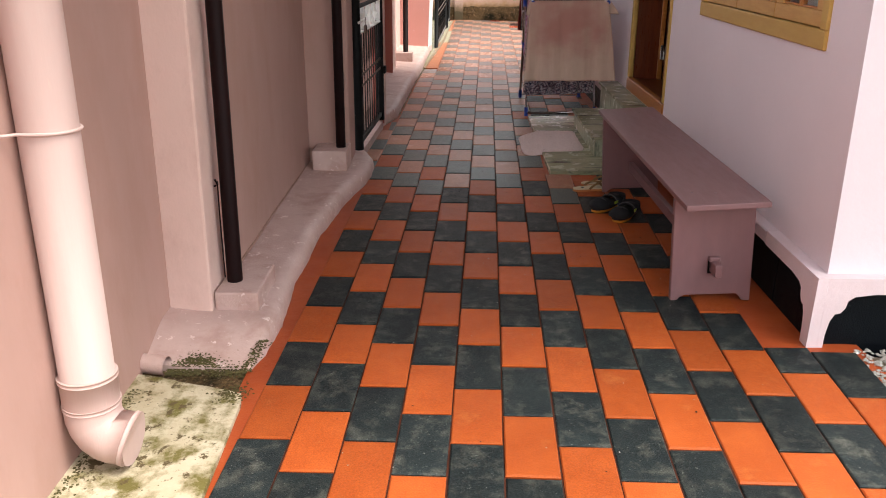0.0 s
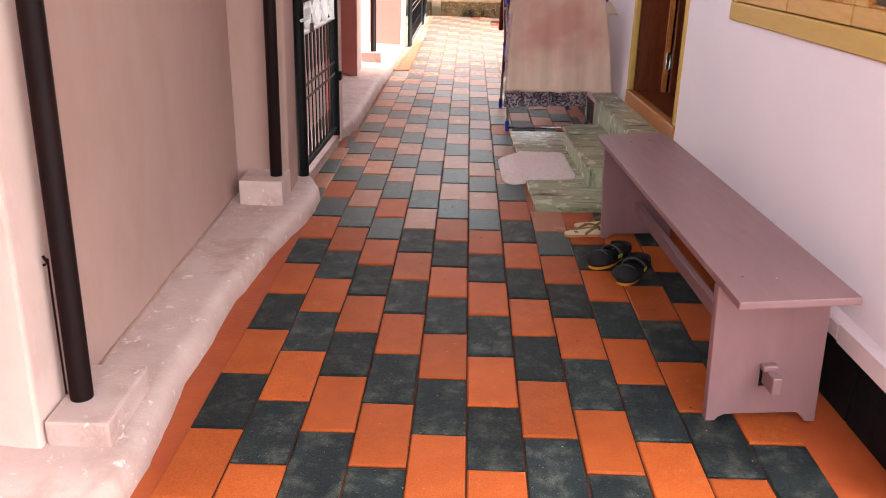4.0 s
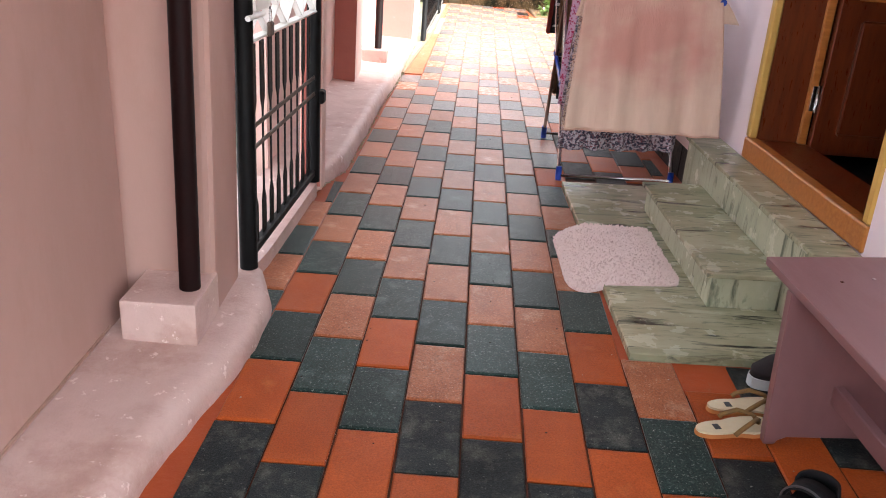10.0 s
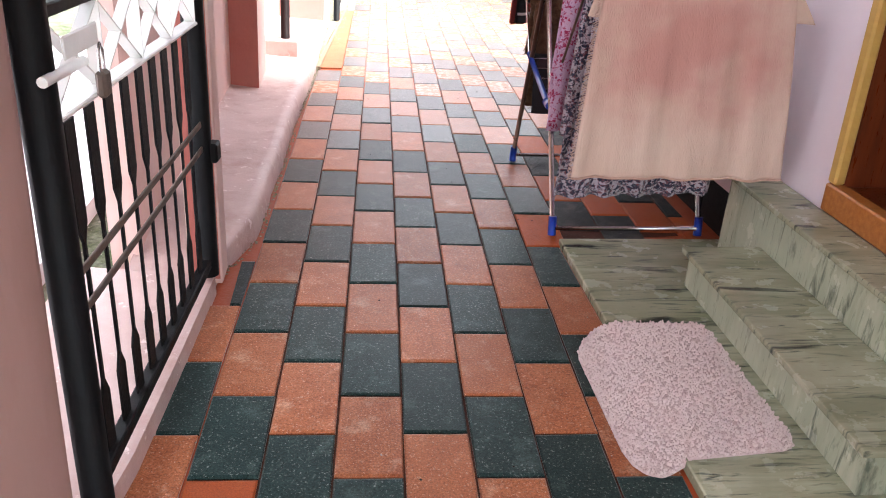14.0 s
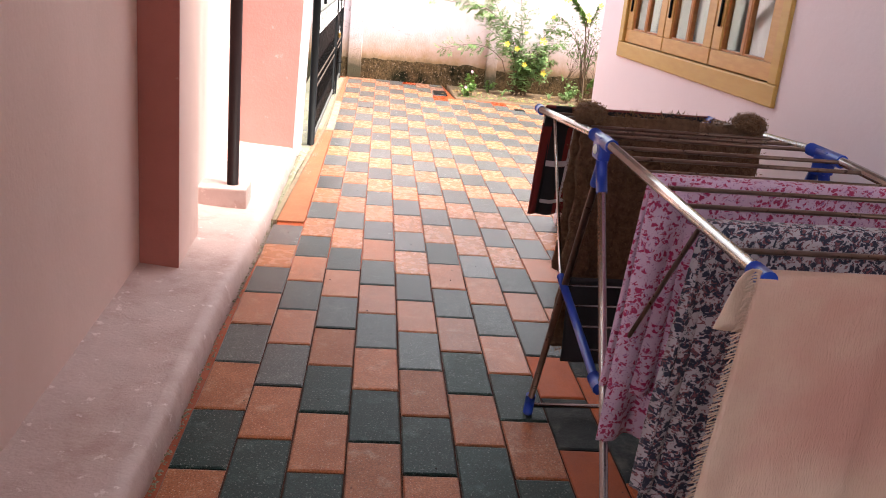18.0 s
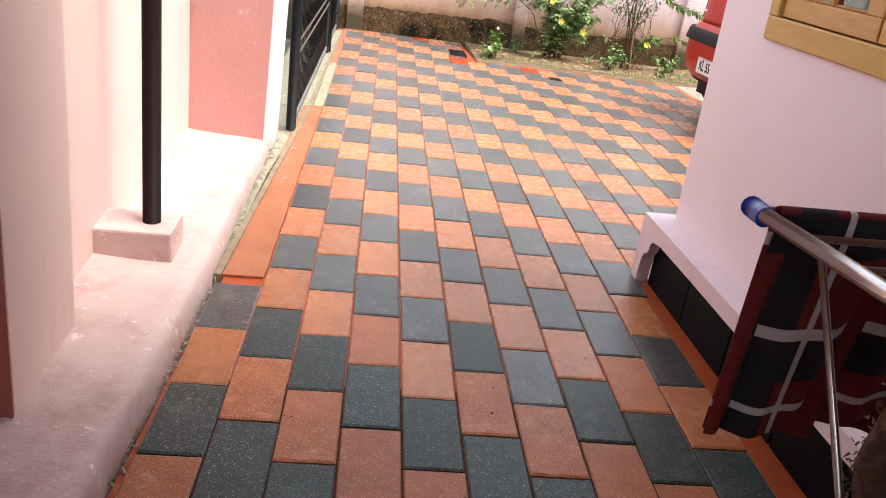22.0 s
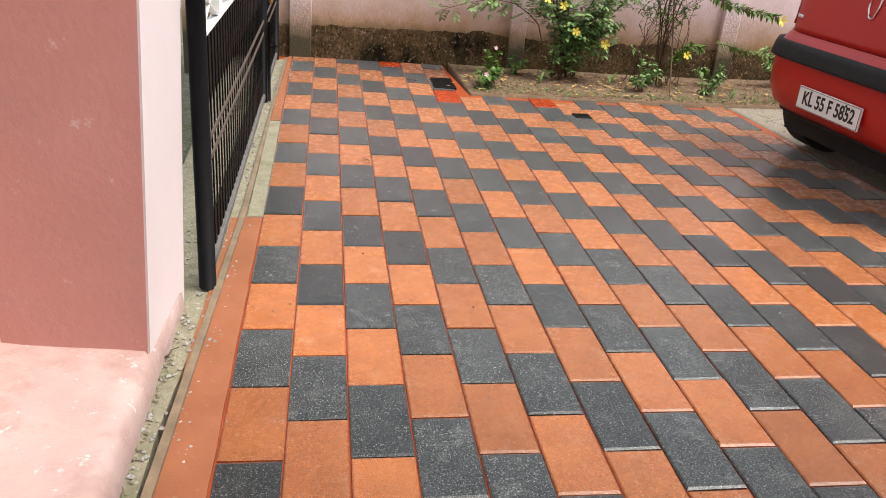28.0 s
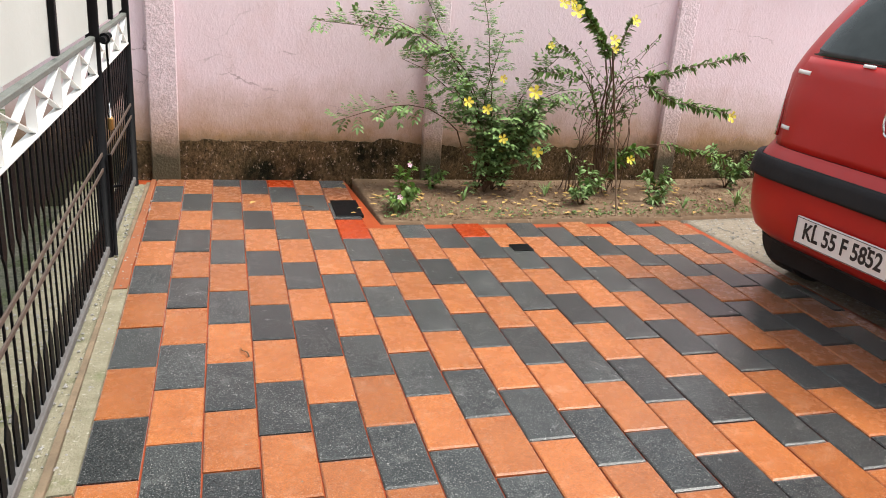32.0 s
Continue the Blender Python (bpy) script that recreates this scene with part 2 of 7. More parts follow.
M["brown_pole"] = mat("brown_pole", (0.014, 0.005, 0.005), (0.009, 0.004, 0.004), 9, 0.5, 0.1, 0.08, 60, spec=0.07)
M["pvc_pink"] = mat("pvc_pink", (0.55, 0.405, 0.38), (0.50, 0.355, 0.33), 5, 0.5, 0.12, 0.05, 50, squash=(2, 2, 0.3), spot=(0.64, 0.40, 0.36), spot_at=0.64, spot_scale=10)
M["black_iron"] = mat("black_iron", (0.003, 0.003, 0.004), (0.006, 0.006, 0.006), 12, 0.55, 0.12, 0.1, 120, spec=0.12)
M["white_iron"] = mat("white_iron", (0.80, 0.80, 0.77), (0.70, 0.70, 0.67), 12, 0.5, 0.1, 0.1, 90, spot=(0.35, 0.22, 0.12), spot_at=0.70, spot_scale=26)
M["teak"] = mat("teak", (0.48, 0.19, 0.045), (0.34, 0.11, 0.024), 6, 0.36, 0.1, 0.08, 80, squash=(1, 9, 9), spec=0.5)
M["door_wood"] = mat("door_wood", (0.16, 0.034, 0.010), (0.09, 0.018, 0.006), 5, 0.3, 0.1, 0.06, 80, squash=(7, 7, 0.8), stain=(0.06, 0.015, 0.005), stain_at=0.66, stain_scale=3)
M["window_wood"] = mat("window_wood", (0.56, 0.32, 0.10), (0.46, 0.24, 0.065), 7, 0.42, 0.1, 0.06, 80, squash=(1, 1.2, 7))
M["window_frame"] = mat("window_frame", (0.52, 0.33, 0.085), (0.47, 0.28, 0.07), 5, 0.45, 0.1, 0.06, 80, squash=(1, 1.2, 6))
M["steel"] = mat("steel", (0.62, 0.61, 0.60), (0.55, 0.54, 0.53), 14, 0.22, 0.08, 0.02, 120, metal=1.0)
M["blue_plastic"] = mat("blue_plastic", (0.010, 0.055, 0.40), (0.008, 0.04, 0.33), 9, 0.35, 0.1, 0.02, 80)
M["soil"] = mat("soil", (0.20, 0.125, 0.070), (0.13, 0.082, 0.046), 5, 0.9, 0.05, 0.8, 30, spot=(0.30, 0.21, 0.13), spot_at=0.58, spot_scale=30)
M["gravel"] = mat("gravel", (0.33, 0.28, 0.21), (0.20, 0.165, 0.12), 40, 0.9, 0.05, 0.9, 60, spot=(0.42, 0.41, 0.39), spot_at=0.6, spot_scale=45)
M["grit"] = mat("grit", (0.33, 0.30, 0.21), (0.22, 0.20, 0.13), 16, 0.95, 0.04, 0.9, 90, stain=(0.13, 0.15, 0.05), stain_at=0.55, stain_scale=5, spot=(0.45, 0.42, 0.34), spot_at=0.6, spot_scale=60)
M["moss_concrete"] = mat("moss_concrete", (0.56, 0.50, 0.38), (0.42, 0.36, 0.24), 6, 0.85, 0.08, 0.6, 60, stain=(0.13, 0.11, 0.025), stain_at=0.46, stain_scale=9,
                         spot=(0.085, 0.06, 0.022), spot_at=0.57, spot_scale=16)
M["road"] = mat("road", (0.15, 0.15, 0.11), (0.08, 0.085, 0.05), 9, 0.9, 0.05, 0.8, 60, grain=0.35, stain=(0.05, 0.07, 0.018), stain_at=0.48, stain_scale=4, spot=(0.34, 0.32, 0.27), spot_at=0.63, spot_scale=38)
M["pale_render"] = mat("pale_render", (0.76, 0.68, 0.68), (0.70, 0.62, 0.62), 1.5, 0.85, 0.05, 0.1, 30)
M["lane_paint"] = mat("lane_paint", (0.86, 0.83, 0.89), (0.82, 0.79, 0.84), 1.5, 0.85, 0.05, 0.1, 30)
M["roof_sheet"] = mat("roof_sheet", (0.42, 0.36, 0.34), (0.36, 0.30, 0.29), 3, 0.6, 0.1, 0.05, 30)
# Dark brown colour stands in for the lack of light indoors.
M["unlit_room"] = mat("unlit_room", (0.16, 0.07, 0.035), (0.12, 0.05, 0.025), 3, 0.6, 0.1, 0.05, 30)
M["pillar_wall"] = mat("pillar_wall", (0.56, 0.285, 0.255), (0.50, 0.245, 0.215), 2.5, 0.75, 0.1, 0.2, 40, stain=(0.44, 0.255, 0.235), stain_at=0.58, stain_scale=3, spot=(0.60, 0.42, 0.40), spot_at=0.66, spot_scale=9)
M["far_wall"] = mat("far_wall", (0.84, 0.68, 0.72), (0.79, 0.63, 0.66), 1.6, 0.8, 0.1, 0.4, 60, stain=(0.72, 0.54, 0.54), stain_at=0.56, stain_scale=1.3, spot=(0.55, 0.41, 0.37), spot_at=0.71, spot_scale=22, squash=(1, 1, 0.6))


def damp_foot(m, low, high, damp, moss):
    """Rising damp and moss: ragged patches on the lowest part of a wall."""
    nt = m.node_tree
    b = nt.nodes["Principled BSDF"]
    src = b.inputs["Base Color"].links[0].from_socket
    tc, sep = nt.nodes.new("ShaderNodeTexCoord"), nt.nodes.new("ShaderNodeSeparateXYZ")
    nt.links.new(tc.outputs["Object"], sep.inputs[0])
    for top, bottom, colour, sc in ((high, low, damp, 2.2), (low + 0.10, low - 0.10, moss, 6.0)):
        n = nd(nt, "ShaderNodeTexNoise", Scale=sc, Detail=8.0, Roughness=0.72)
        nt.links.new(tc.outputs["Object"], n.inputs["Vector"])
        sm = nt.nodes.new("ShaderNodeMath")
        sm.operation = "MULTIPLY_ADD"
        nt.links.new(n.outputs["Fac"], sm.inputs[0])
        sm.inputs[1].default_value = -0.9 * (top - bottom) - 0.12
        nt.links.new(sep.outputs[2], sm.inputs[2])
        r = nt.nodes.new("ShaderNodeMapRange")
        r.inputs["From Min"].default_value, r.inputs["From Max"].default_value = top - 0.55 * (top - bottom) - 0.12, bottom - 0.45 * (top - bottom) - 0.12
        nt.links.new(sm.outputs[0], r.inputs["Value"])
        x = nt.nodes.new("ShaderNodeMix")
        x.data_type = "RGBA"
        nt.links.new(r.outputs[0], x.inputs["Factor"])
        nt.links.new(src, x.inputs[6])
        x.inputs[7].default_value = (*colour, 1)
        src = x.outputs[2]
    nt.links.new(src, b.inputs["Base Color"])


damp_foot(M["far_wall"], 0.36, 0.85, (0.40, 0.235, 0.12), (0.055, 0.05, 0.024))
M["mossy_foot"] = mat("mossy_foot", (0.062, 0.042, 0.018), (0.15, 0.095, 0.048), 14, 0.95, 0.04, 1.0, 70, spec=0.15, grain=0.45, stain=(0.012, 0.012, 0.005), stain_at=0.47, stain_scale=3.0, spot=(0.34, 0.25, 0.18), spot_at=0.60, spot_scale=52, squash=(1, 1, 0.8))
M["edging"] = mat("edging", (0.26, 0.19, 0.12), (0.15, 0.11, 0.07), 14, 0.85, 0.05, 0.4, 80)

M["terracotta"] = mat("terracotta", (0.34, 0.125, 0.058), (0.27, 0.095, 0.042), 6, 0.6, 0.1, 0.3, 120, spec=0.3, spot=(0.30, 0.17, 0.10), spot_at=0.64, spot_scale=30, stain=(0.26, 0.12, 0.06), stain_at=0.58, stain_scale=4)
M["rough_render"] = mat("rough_render", (0.82, 0.68, 0.71), (0.72, 0.57, 0.59), 14, 0.85, 0.08, 1.0, 55, spot=(0.58, 0.44, 0.42), spot_at=0.64, spot_scale=48, grain=0.1)
damp_foot(M["rough_render"], 0.36, 0.75, (0.42, 0.28, 0.19), (0.075, 0.062, 0.032))
# Darker copy of the pink paint, holding the roofed passage's shade; stains are real.
M["shaded_pink_wall"] = mat("shaded_pink_wall", (0.44, 0.275, 0.242), (0.38, 0.230, 0.198), 1.6, 0.75, 0.1, 0.07, 60, stain=(0.37, 0.215, 0.18), stain_at=0.50, stain_scale=1.7, spot=(0.35, 0.22, 0.18), spot_at=0.73, spot_scale=7, squash=(1, 1, 0.4))
M["pale_concrete"] = mat("pale_concrete", (0.72, 0.70, 0.73), (0.64, 0.62, 0.65), 3, 0.9, 0.05, 0.4, 60, stain=(0.52, 0.49, 0.50), stain_at=0.58, stain_scale=1.4)
M["pebbledash"] = mat("pebbledash", (0.70, 0.58, 0.60), (0.55, 0.46, 0.47), 20, 0.9, 0.05, 1.0, 45, spot=(0.42, 0.36, 0.36), spot_at=0.60, spot_scale=40, stain=(0.50, 0.42, 0.42), stain_at=0.55, stain_scale=2, grain=0.15)
M["moss_wall"] = mat("moss_wall", (0.17, 0.155, 0.11), (0.10, 0.095, 0.06), 3, 0.95, 0.04, 0.6, 30, stain=(0.07, 0.085, 0.03), stain_at=0.5, stain_scale=2.5)


def cracks(m, colour, scale, width, cover):
    """Hairline cracks in plaster that come and go, and short drip marks."""
    nt = m.node_tree
    b = nt.nodes["Principled BSDF"]
    src = b.inputs["Base Color"].links[0].from_socket
    tc = nt.nodes.new("ShaderNodeTexCoord")
    warp = nd(nt, "ShaderNodeTexNoise", Scale=5.0, Detail=6.0, Roughness=0.7)
    nt.links.new(tc.outputs["Object"], warp.inputs["Vector"])
    add = nt.nodes.new("ShaderNodeVectorMath")
    add.operation = "MULTIPLY_ADD"
    nt.links.new(warp.outputs["Color"], add.inputs[0])
    add.inputs[1].default_value = (0.25, 0.25, 0.16)
    nt.links.new(tc.outputs["Object"], add.inputs[2])
    flat = nt.nodes.new("ShaderNodeMapping")
    flat.inputs["Scale"].default_value = (1, 0, 1.9)
    nt.links.new(add.outputs[0], flat.inputs[0])
    vor = nd(nt, "ShaderNodeTexVoronoi", Scale=scale)
    vor.feature = "DISTANCE_TO_EDGE"
    nt.links.new(flat.outputs[0], vor.inputs["Vector"])
    line = nt.nodes.new("ShaderNodeMapRange")
    line.inputs["From Min"].default_value, line.inputs["From Max"].default_value = width, 0.0
    nt.links.new(vor.outputs["Distance"], line.inputs["Value"])
    part_n = nd(nt, "ShaderNodeTexNoise", Scale=2.3, Detail=3.0)
    nt.links.new(tc.outputs["Object"], part_n.inputs["Vector"])
    here = nt.nodes.new("ShaderNodeMapRange")
    here.inputs["From Min"].default_value, here.inputs["From Max"].default_value = cover, cover + 0.1
    nt.links.new(part_n.outputs["Fac"], here.inputs["Value"])
    both = nt.nodes.new("ShaderNodeMath")
    both.operation = "MULTIPLY"
    nt.links.new(line.outputs[0], both.inputs[0])
    nt.links.new(here.outputs[0], both.inputs[1])
    x = nt.nodes.new("ShaderNodeMix")
    x.data_type = "RGBA"
    nt.links.new(both.outputs[0], x.inputs["Factor"])
    nt.links.new(src, x.inputs[6])
    x.inputs[7].default_value = (*colour, 1)
    nt.links.new(x.outputs[2], b.inputs["Base Color"])


cracks(M["far_wall"], (0.42, 0.30, 0.30), 1.9, 0.007, 0.56)
M["joint_mortar"] = mat("joint_mortar", (0.085, 0.024, 0.013), (0.045, 0.016, 0.010), 9, 0.8, 0.1, 0.4, 90, spec=0.2)
M["brick_pink"] = mat("brick_pink", (0.40, 0.125, 0.100), (0.34, 0.098, 0.076), 2.5, 0.75, 0.1, 0.25, 40, stain=(0.28, 0.10, 0.08), stain_at=0.58, stain_scale=3, spot=(0.48, 0.25, 0.22), spot_at=0.70, spot_scale=9)

# ---- small building helpers ----
def box(bm, x0, x1, y0, y1, z0, z1, bevel=0.0, segs=1):
    r = bmesh.ops.create_cube(bm, size=1.0)
    vs = r["verts"]
    for v in vs:
        v.co = Vector(((x0 + x1) / 2 + v.co.x * (x1 - x0), (y0 + y1) / 2 + v.co.y * (y1 - y0), (z0 + z1) / 2 + v.co.z * (z1 - z0)))
    if bevel:
        es = {e for v in vs for e in v.link_edges}
        bmesh.ops.bevel(bm, geom=list(es), offset=bevel, segments=segs, affect="EDGES", profile=0.6)
    return vs


def tube(bm, pts, r, segs=10, caps=True, r_end=None):
    """A round rod through the points, its rings turned with the way."""
    pts = [Vector(p) for p in pts]
    rings = []
    for i, p in enumerate(pts):
        a, c = pts[max(i - 1, 0)], pts[min(i + 1, len(pts) - 1)]
        d = (c - a).normalized()
        up = Vector((0, 0, 1)) if abs(d.z) < 0.9 else Vector((1, 0, 0))
        s = d.cross(up).normalized()
        u = s.cross(d)
        rr = r if r_end is None else r + (r_end - r) * i / (len(pts) - 1)
        rings.append([bm.verts.new(p + rr * (math.cos(t) * s + math.sin(t) * u)) for t in (2 * math.pi * k / segs for k in range(segs))])
    for a, c in zip(rings, rings[1:]):
        for k in range(segs):
            f = bm.faces.new((a[k], a[(k + 1) % segs], c[(k + 1) % segs], c[k]))
            f.smooth = True
    if caps:
        bm.faces.new(rings[0])
        bm.faces.new(rings[-1][::-1])


def prism(bm, pts, lo, hi, axis="z"):
    """A flat outline drawn out from lo to hi along an axis."""
    def at(p, h):
        return Vector((p[0], p[1], h)) if axis == "z" else Vector((h, p[0], p[1])) if axis == "x" else Vector((p[0], h, p[1]))
    a, c = [bm.verts.new(at(p, lo)) for p in pts], [bm.verts.new(at(p, hi)) for p in pts]
    n = len(pts)
    bm.faces.new(a), bm.faces.new(c[::-1])
    for i in range(n):
        bm.faces.new((a[i], c[i], c[(i + 1) % n], a[(i + 1) % n]))
    bmesh.ops.recalc_face_normals(bm, faces=bm.faces)


def part(name, bm, material, parent=None, label="", smooth=False):
    me = bpy.data.meshes.new(name)
    if smooth:
        for f in bm.faces:
            f.smooth = True
    bm.to_mesh(me)
    bm.free()
    if material:
        me.materials.append(material)
    ob = new(name, me)
    if parent:
        ob.parent = parent
    if label:
        ob["label"] = label
    return ob


def boxpart(name, dims, material, parent=None, label="", bevel=0.004, raked=False):
    bm = bmesh.new()
    box(bm, *dims, bevel)
    if raked:
        rake(bm, 0.4)
    return part(name, bm, material, parent, label)


def rise(x, y):
    """The back of the yard is laid level: there the paving climbs out of its side fall."""
    return 0.0215 * max(0.0, y - 12.5) * min(1.0, max(0.0, 1 - x / 3))


def cut_for_rise(bm):
    bmesh.ops.triangulate(bm, faces=bm.faces[:])
    for at, way in [((0, y, 0), (0, 1, 0)) for y in (12.5, 13.2, 14.0, 14.75)] + [((x, 0, 0), (1, 0, 0)) for x in (0.4, 1.1, 2.0)]:
        bmesh.ops.bisect_plane(bm, geom=bm.verts[:] + bm.edges[:] + bm.faces[:], plane_co=at, plane_no=way)
    return bm


def thing(name, label, category, at=(0, 0, 0), turn=0.0, group="", lean=False):
    """An empty that holds the parts of a thing; lean: it stands on the sloping paving."""
    ob = new(name)
    ob.empty_display_size = 0.1
    ob.matrix_basis = (LEAN @ Matrix.Translation((0, 0, rise(at[0], at[1]))) if lean else Matrix()) @ pose(*at, 0, 0, turn)
    return tagged(ob, label, category, group)


HOUSE = Matrix.Translation((1.316, 10.205, 0)) @ Matrix.Rotation(radians(0.27), 4, "Z") @ Matrix.Translation((-1.316, -10.205, 0))  # the house stands a little askew
OF_HOUSE = ("wall_house", "wall_hall", "floor_hall", "plinth", "wall_behind")
RAKE = 0.05  # posts, pillars and wall ends lean this much along the passage


def setting(name, bm, material, label, category, lean=False):
    ob = tagged(part(name, bm, material), label, category, kind="structure")
    if lean:
        for v in ob.data.vertices:
            v.co.z += rise(v.co.x, v.co.y)
        ob.matrix_basis = LEAN.copy()
    elif name.startswith(OF_HOUSE):
        ob.matrix_basis = HOUSE.copy()
    return ob


def rake(bm, z0=0.0):
    """Lets upright work lean along the passage, keeping its height z0 in place."""
    for v in bm.verts:
        v.co.y += RAKE * (v.co.z - z0)


def holed_wall(bm, axis, lo, hi, a0, a1, z0, z1, holes):
    """A wall between lo and hi on its thin axis, from a0 to a1 along and z0 to z1 up, with openings (a0, a1, z0, z1)."""
    As = sorted({a0, a1, *(h[0] for h in holes), *(h[1] for h in holes)})
    Zs = sorted({z0, z1, *(h[2] for h in holes), *(h[3] for h in holes)})
    verts = {}

    def v(t, a, z):
        k = (round(t, 4), round(a, 4), round(z, 4))
        if k not in verts:
            verts[k] = bm.verts.new((t, a, z) if axis == "x" else (a, t, z))
        return verts[k]

    def solid(i, j):
        if not (0 <= i < len(As) - 1 and 0 <= j < len(Zs) - 1):
            return False
        a, z = (As[i] + As[i + 1]) / 2, (Zs[j] + Zs[j + 1]) / 2
        return not any(h[0] < a < h[1] and h[2] < z < h[3] for h in holes)
    for i in range(len(As) - 1):
        for j in range(len(Zs) - 1):
            if not solid(i, j):
                continue
            p, q, r, s = As[i], As[i + 1], Zs[j], Zs[j + 1]
            for t in (lo, hi):
                bm.faces.new((v(t, p, r), v(t, q, r), v(t, q, s), v(t, p, s)))
            for (di, dj), (e, f) in {(-1, 0): ((p, r), (p, s)), (1, 0): ((q, r), (q, s)), (0, -1): ((p, r), (q, r)), (0, 1): ((p, s), (q, s))}.items():
                if not solid(i + di, j + dj):
                    bm.faces.new((v(lo, *e), v(hi, *e), v(hi, *f), v(lo, *f)))
    bmesh.ops.recalc_face_normals(bm, faces=bm.faces)



# ---- ground ----
bm = bmesh.new()
box(bm, -400, 400, -400, 400, -0.7, -0.11)
setting("ground", bm, M["road"], "flat damp grey-green earth around the houses", "ground")

bm = bmesh.new()
prism(bm, [(-0.80, -1.5), (1.62, -1.5), (1.46, 2.35), (1.51, 2.62), (1.50, 2.82), (1.34, 2.84), (1.30, 10.22), (3.12, 10.22), (3.07, 14.72), (1.13, 14.80), (1.08, 15.74), (-0.20, 15.74), (-0.43, 9.98), (-0.60, 7.4), (-0.78, 6.0)], -0.08, -0.009)
setting("floor_bed", cut_for_rise(bm), M["red_mortar"], "red oxide mortar bed under the paving tiles", "floor", True)

bm = bmesh.new()
prism(bm, [(-0.79, -1.0), (1.42, -1.0), (1.42, 2.60), (1.10, 2.65), (1.06, 5.0), (0.55, 5.02), (0.55, 7.05), (1.10, 7.1), (1.13, 9.3), (-0.45, 9.3), (-0.52, 6.8), (-0.56, 6.0), (-0.69, 2.0)], -0.0088, -0.0072)
setting("floor_joints", cut_for_rise(bm), M["joint_mortar"], "dark joints between the paving tiles", "floor", True)

# ---- the house: wall with a door and two windows, and its two ends ----
WX = 1.316
DOOR, WIN1, WIN2 = (5.41, 6.58, 0.365, 2.42), (3.145, 4.77, 1.065, 2.18), (8.19, 9.85, 1.065, 2.20)
bm = bmesh.new()
holed_wall(bm, "x", WX, WX + 0.23, 2.85, 10.205, -0.1, 3.2, [DOOR, WIN1, WIN2])
rake(bm, 0.4)
setting("wall_house", bm, M["lilac_wall"], "pale lilac plastered house wall", "wall")
bm = bmesh.new()
box(bm, WX + 0.23, 6.0, 2.85, 3.08, -0.1, 3.2)
rake(bm, 0.4)
setting("wall_house_front", bm, M["lilac_wall"], "pale lilac plastered house wall", "wall")
bm = bmesh.new()
box(bm, WX + 0.23, 6.0, 9.975, 10.205, -0.1, 3.2)
setting("wall_house_back", bm, M["lilac_wall"], "pale lilac plastered house wall", "wall")
bm = bmesh.new()
box(bm, 6.0, 6.2, 2.85, 10.205, -0.1, 3.2)
setting("wall_house_east", bm, M["lilac_wall"], "pale lilac plastered house wall", "wall")
bm = bmesh.new()
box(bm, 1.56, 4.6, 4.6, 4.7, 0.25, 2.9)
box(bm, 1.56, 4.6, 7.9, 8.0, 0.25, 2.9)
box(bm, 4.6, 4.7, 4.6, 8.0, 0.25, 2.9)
setting("wall_hall", bm, M["unlit_room"], "hall walls behind the door, coloured dark brown for the unlit room", "wall")
bm = bmesh.new()
box(bm, 1.55, 4.6, 4.7, 7.9, 0.20, 0.34)
setting("floor_hall", bm, M["black_stone"], "dark polished hall floor", "floor")
bm = bmesh.new()
# The overhang past the front wall is unseen, added to shade that wall.
box(bm, 1.20, 6.2, 1.90, 10.34, 3.2, 3.35)
setting("ceiling", bm, M["roof_sheet"], "plain concrete roof slab of the house, with an unseen overhang added for shade", "ceiling")


def bracket(y_leg, sign):
    """Outline of the corner leg of the plinth: a straight foot that curls up into the band."""
    pts = [(y_leg, -0.02), (y_leg, 0.295), (y_leg + sign * 0.52, 0.295), (y_leg + sign * 0.52, 0.235), (y_leg + sign * 0.22, 0.232), (y_leg + sign * 0.15, 0.222), (y_leg + sign * 0.125, 0.205),
           (y_leg + sign * 0.12, 0.175), (y_leg + sign * 0.105, 0.155), (y_leg + sign * 0.085, 0.15), (y_leg + sign * 0.07, 0.12), (y_leg + sign * 0.062, 0.06), (y_leg + sign * 0.062, -0.02)]
    return pts


bm = bmesh.new()
prism(bm, bracket(2.795, 1), 1.262, 1.302, "x")
prism(bm, [(max(a + 1.262 - 2.795, 1.3025), z) for a, z in bracket(2.795, 1)], 2.795, 2.835, "y")
box(bm, 1.262, 1.33, 3.32, 5.1, 0.235, 0.295, 0.006)
box(bm, 1.303, 1.33, 2.836, 3.32, 0.236, 0.2945)
box(bm, 1.785, 6.0, 2.797, 2.86, 0.235, 0.295, 0.006)
box(bm, 1.33, 1.79, 2.836, 2.86, 0.236, 0.2945)
setting("plinth_near", bm, M["plinth_paint"], "pale pink plinth moulding with a bracketed corner leg", "plinth")
bm = bmesh.new()
prism(bm, bracket(10.245, -1), 1.205, 1.247, "x")
prism(bm, [(max(1.205 + (10.245 - a), 1.2475), z) for a, z in bracket(10.245, -1)], 10.205, 10.245, "y")
box(bm, 1.205, 1.33, 6.95, 9.723, 0.235, 0.295)
box(bm, 1.247, 1.33, 9.725, 10.205, 0.236, 0.2945)
box(bm, 1.725, 6.0, 10.207, 10.243, 0.235, 0.295, 0.006)
setting("plinth_far", bm, M["plinth_paint"], "pale pink plinth moulding with a bracketed corner leg", "plinth")
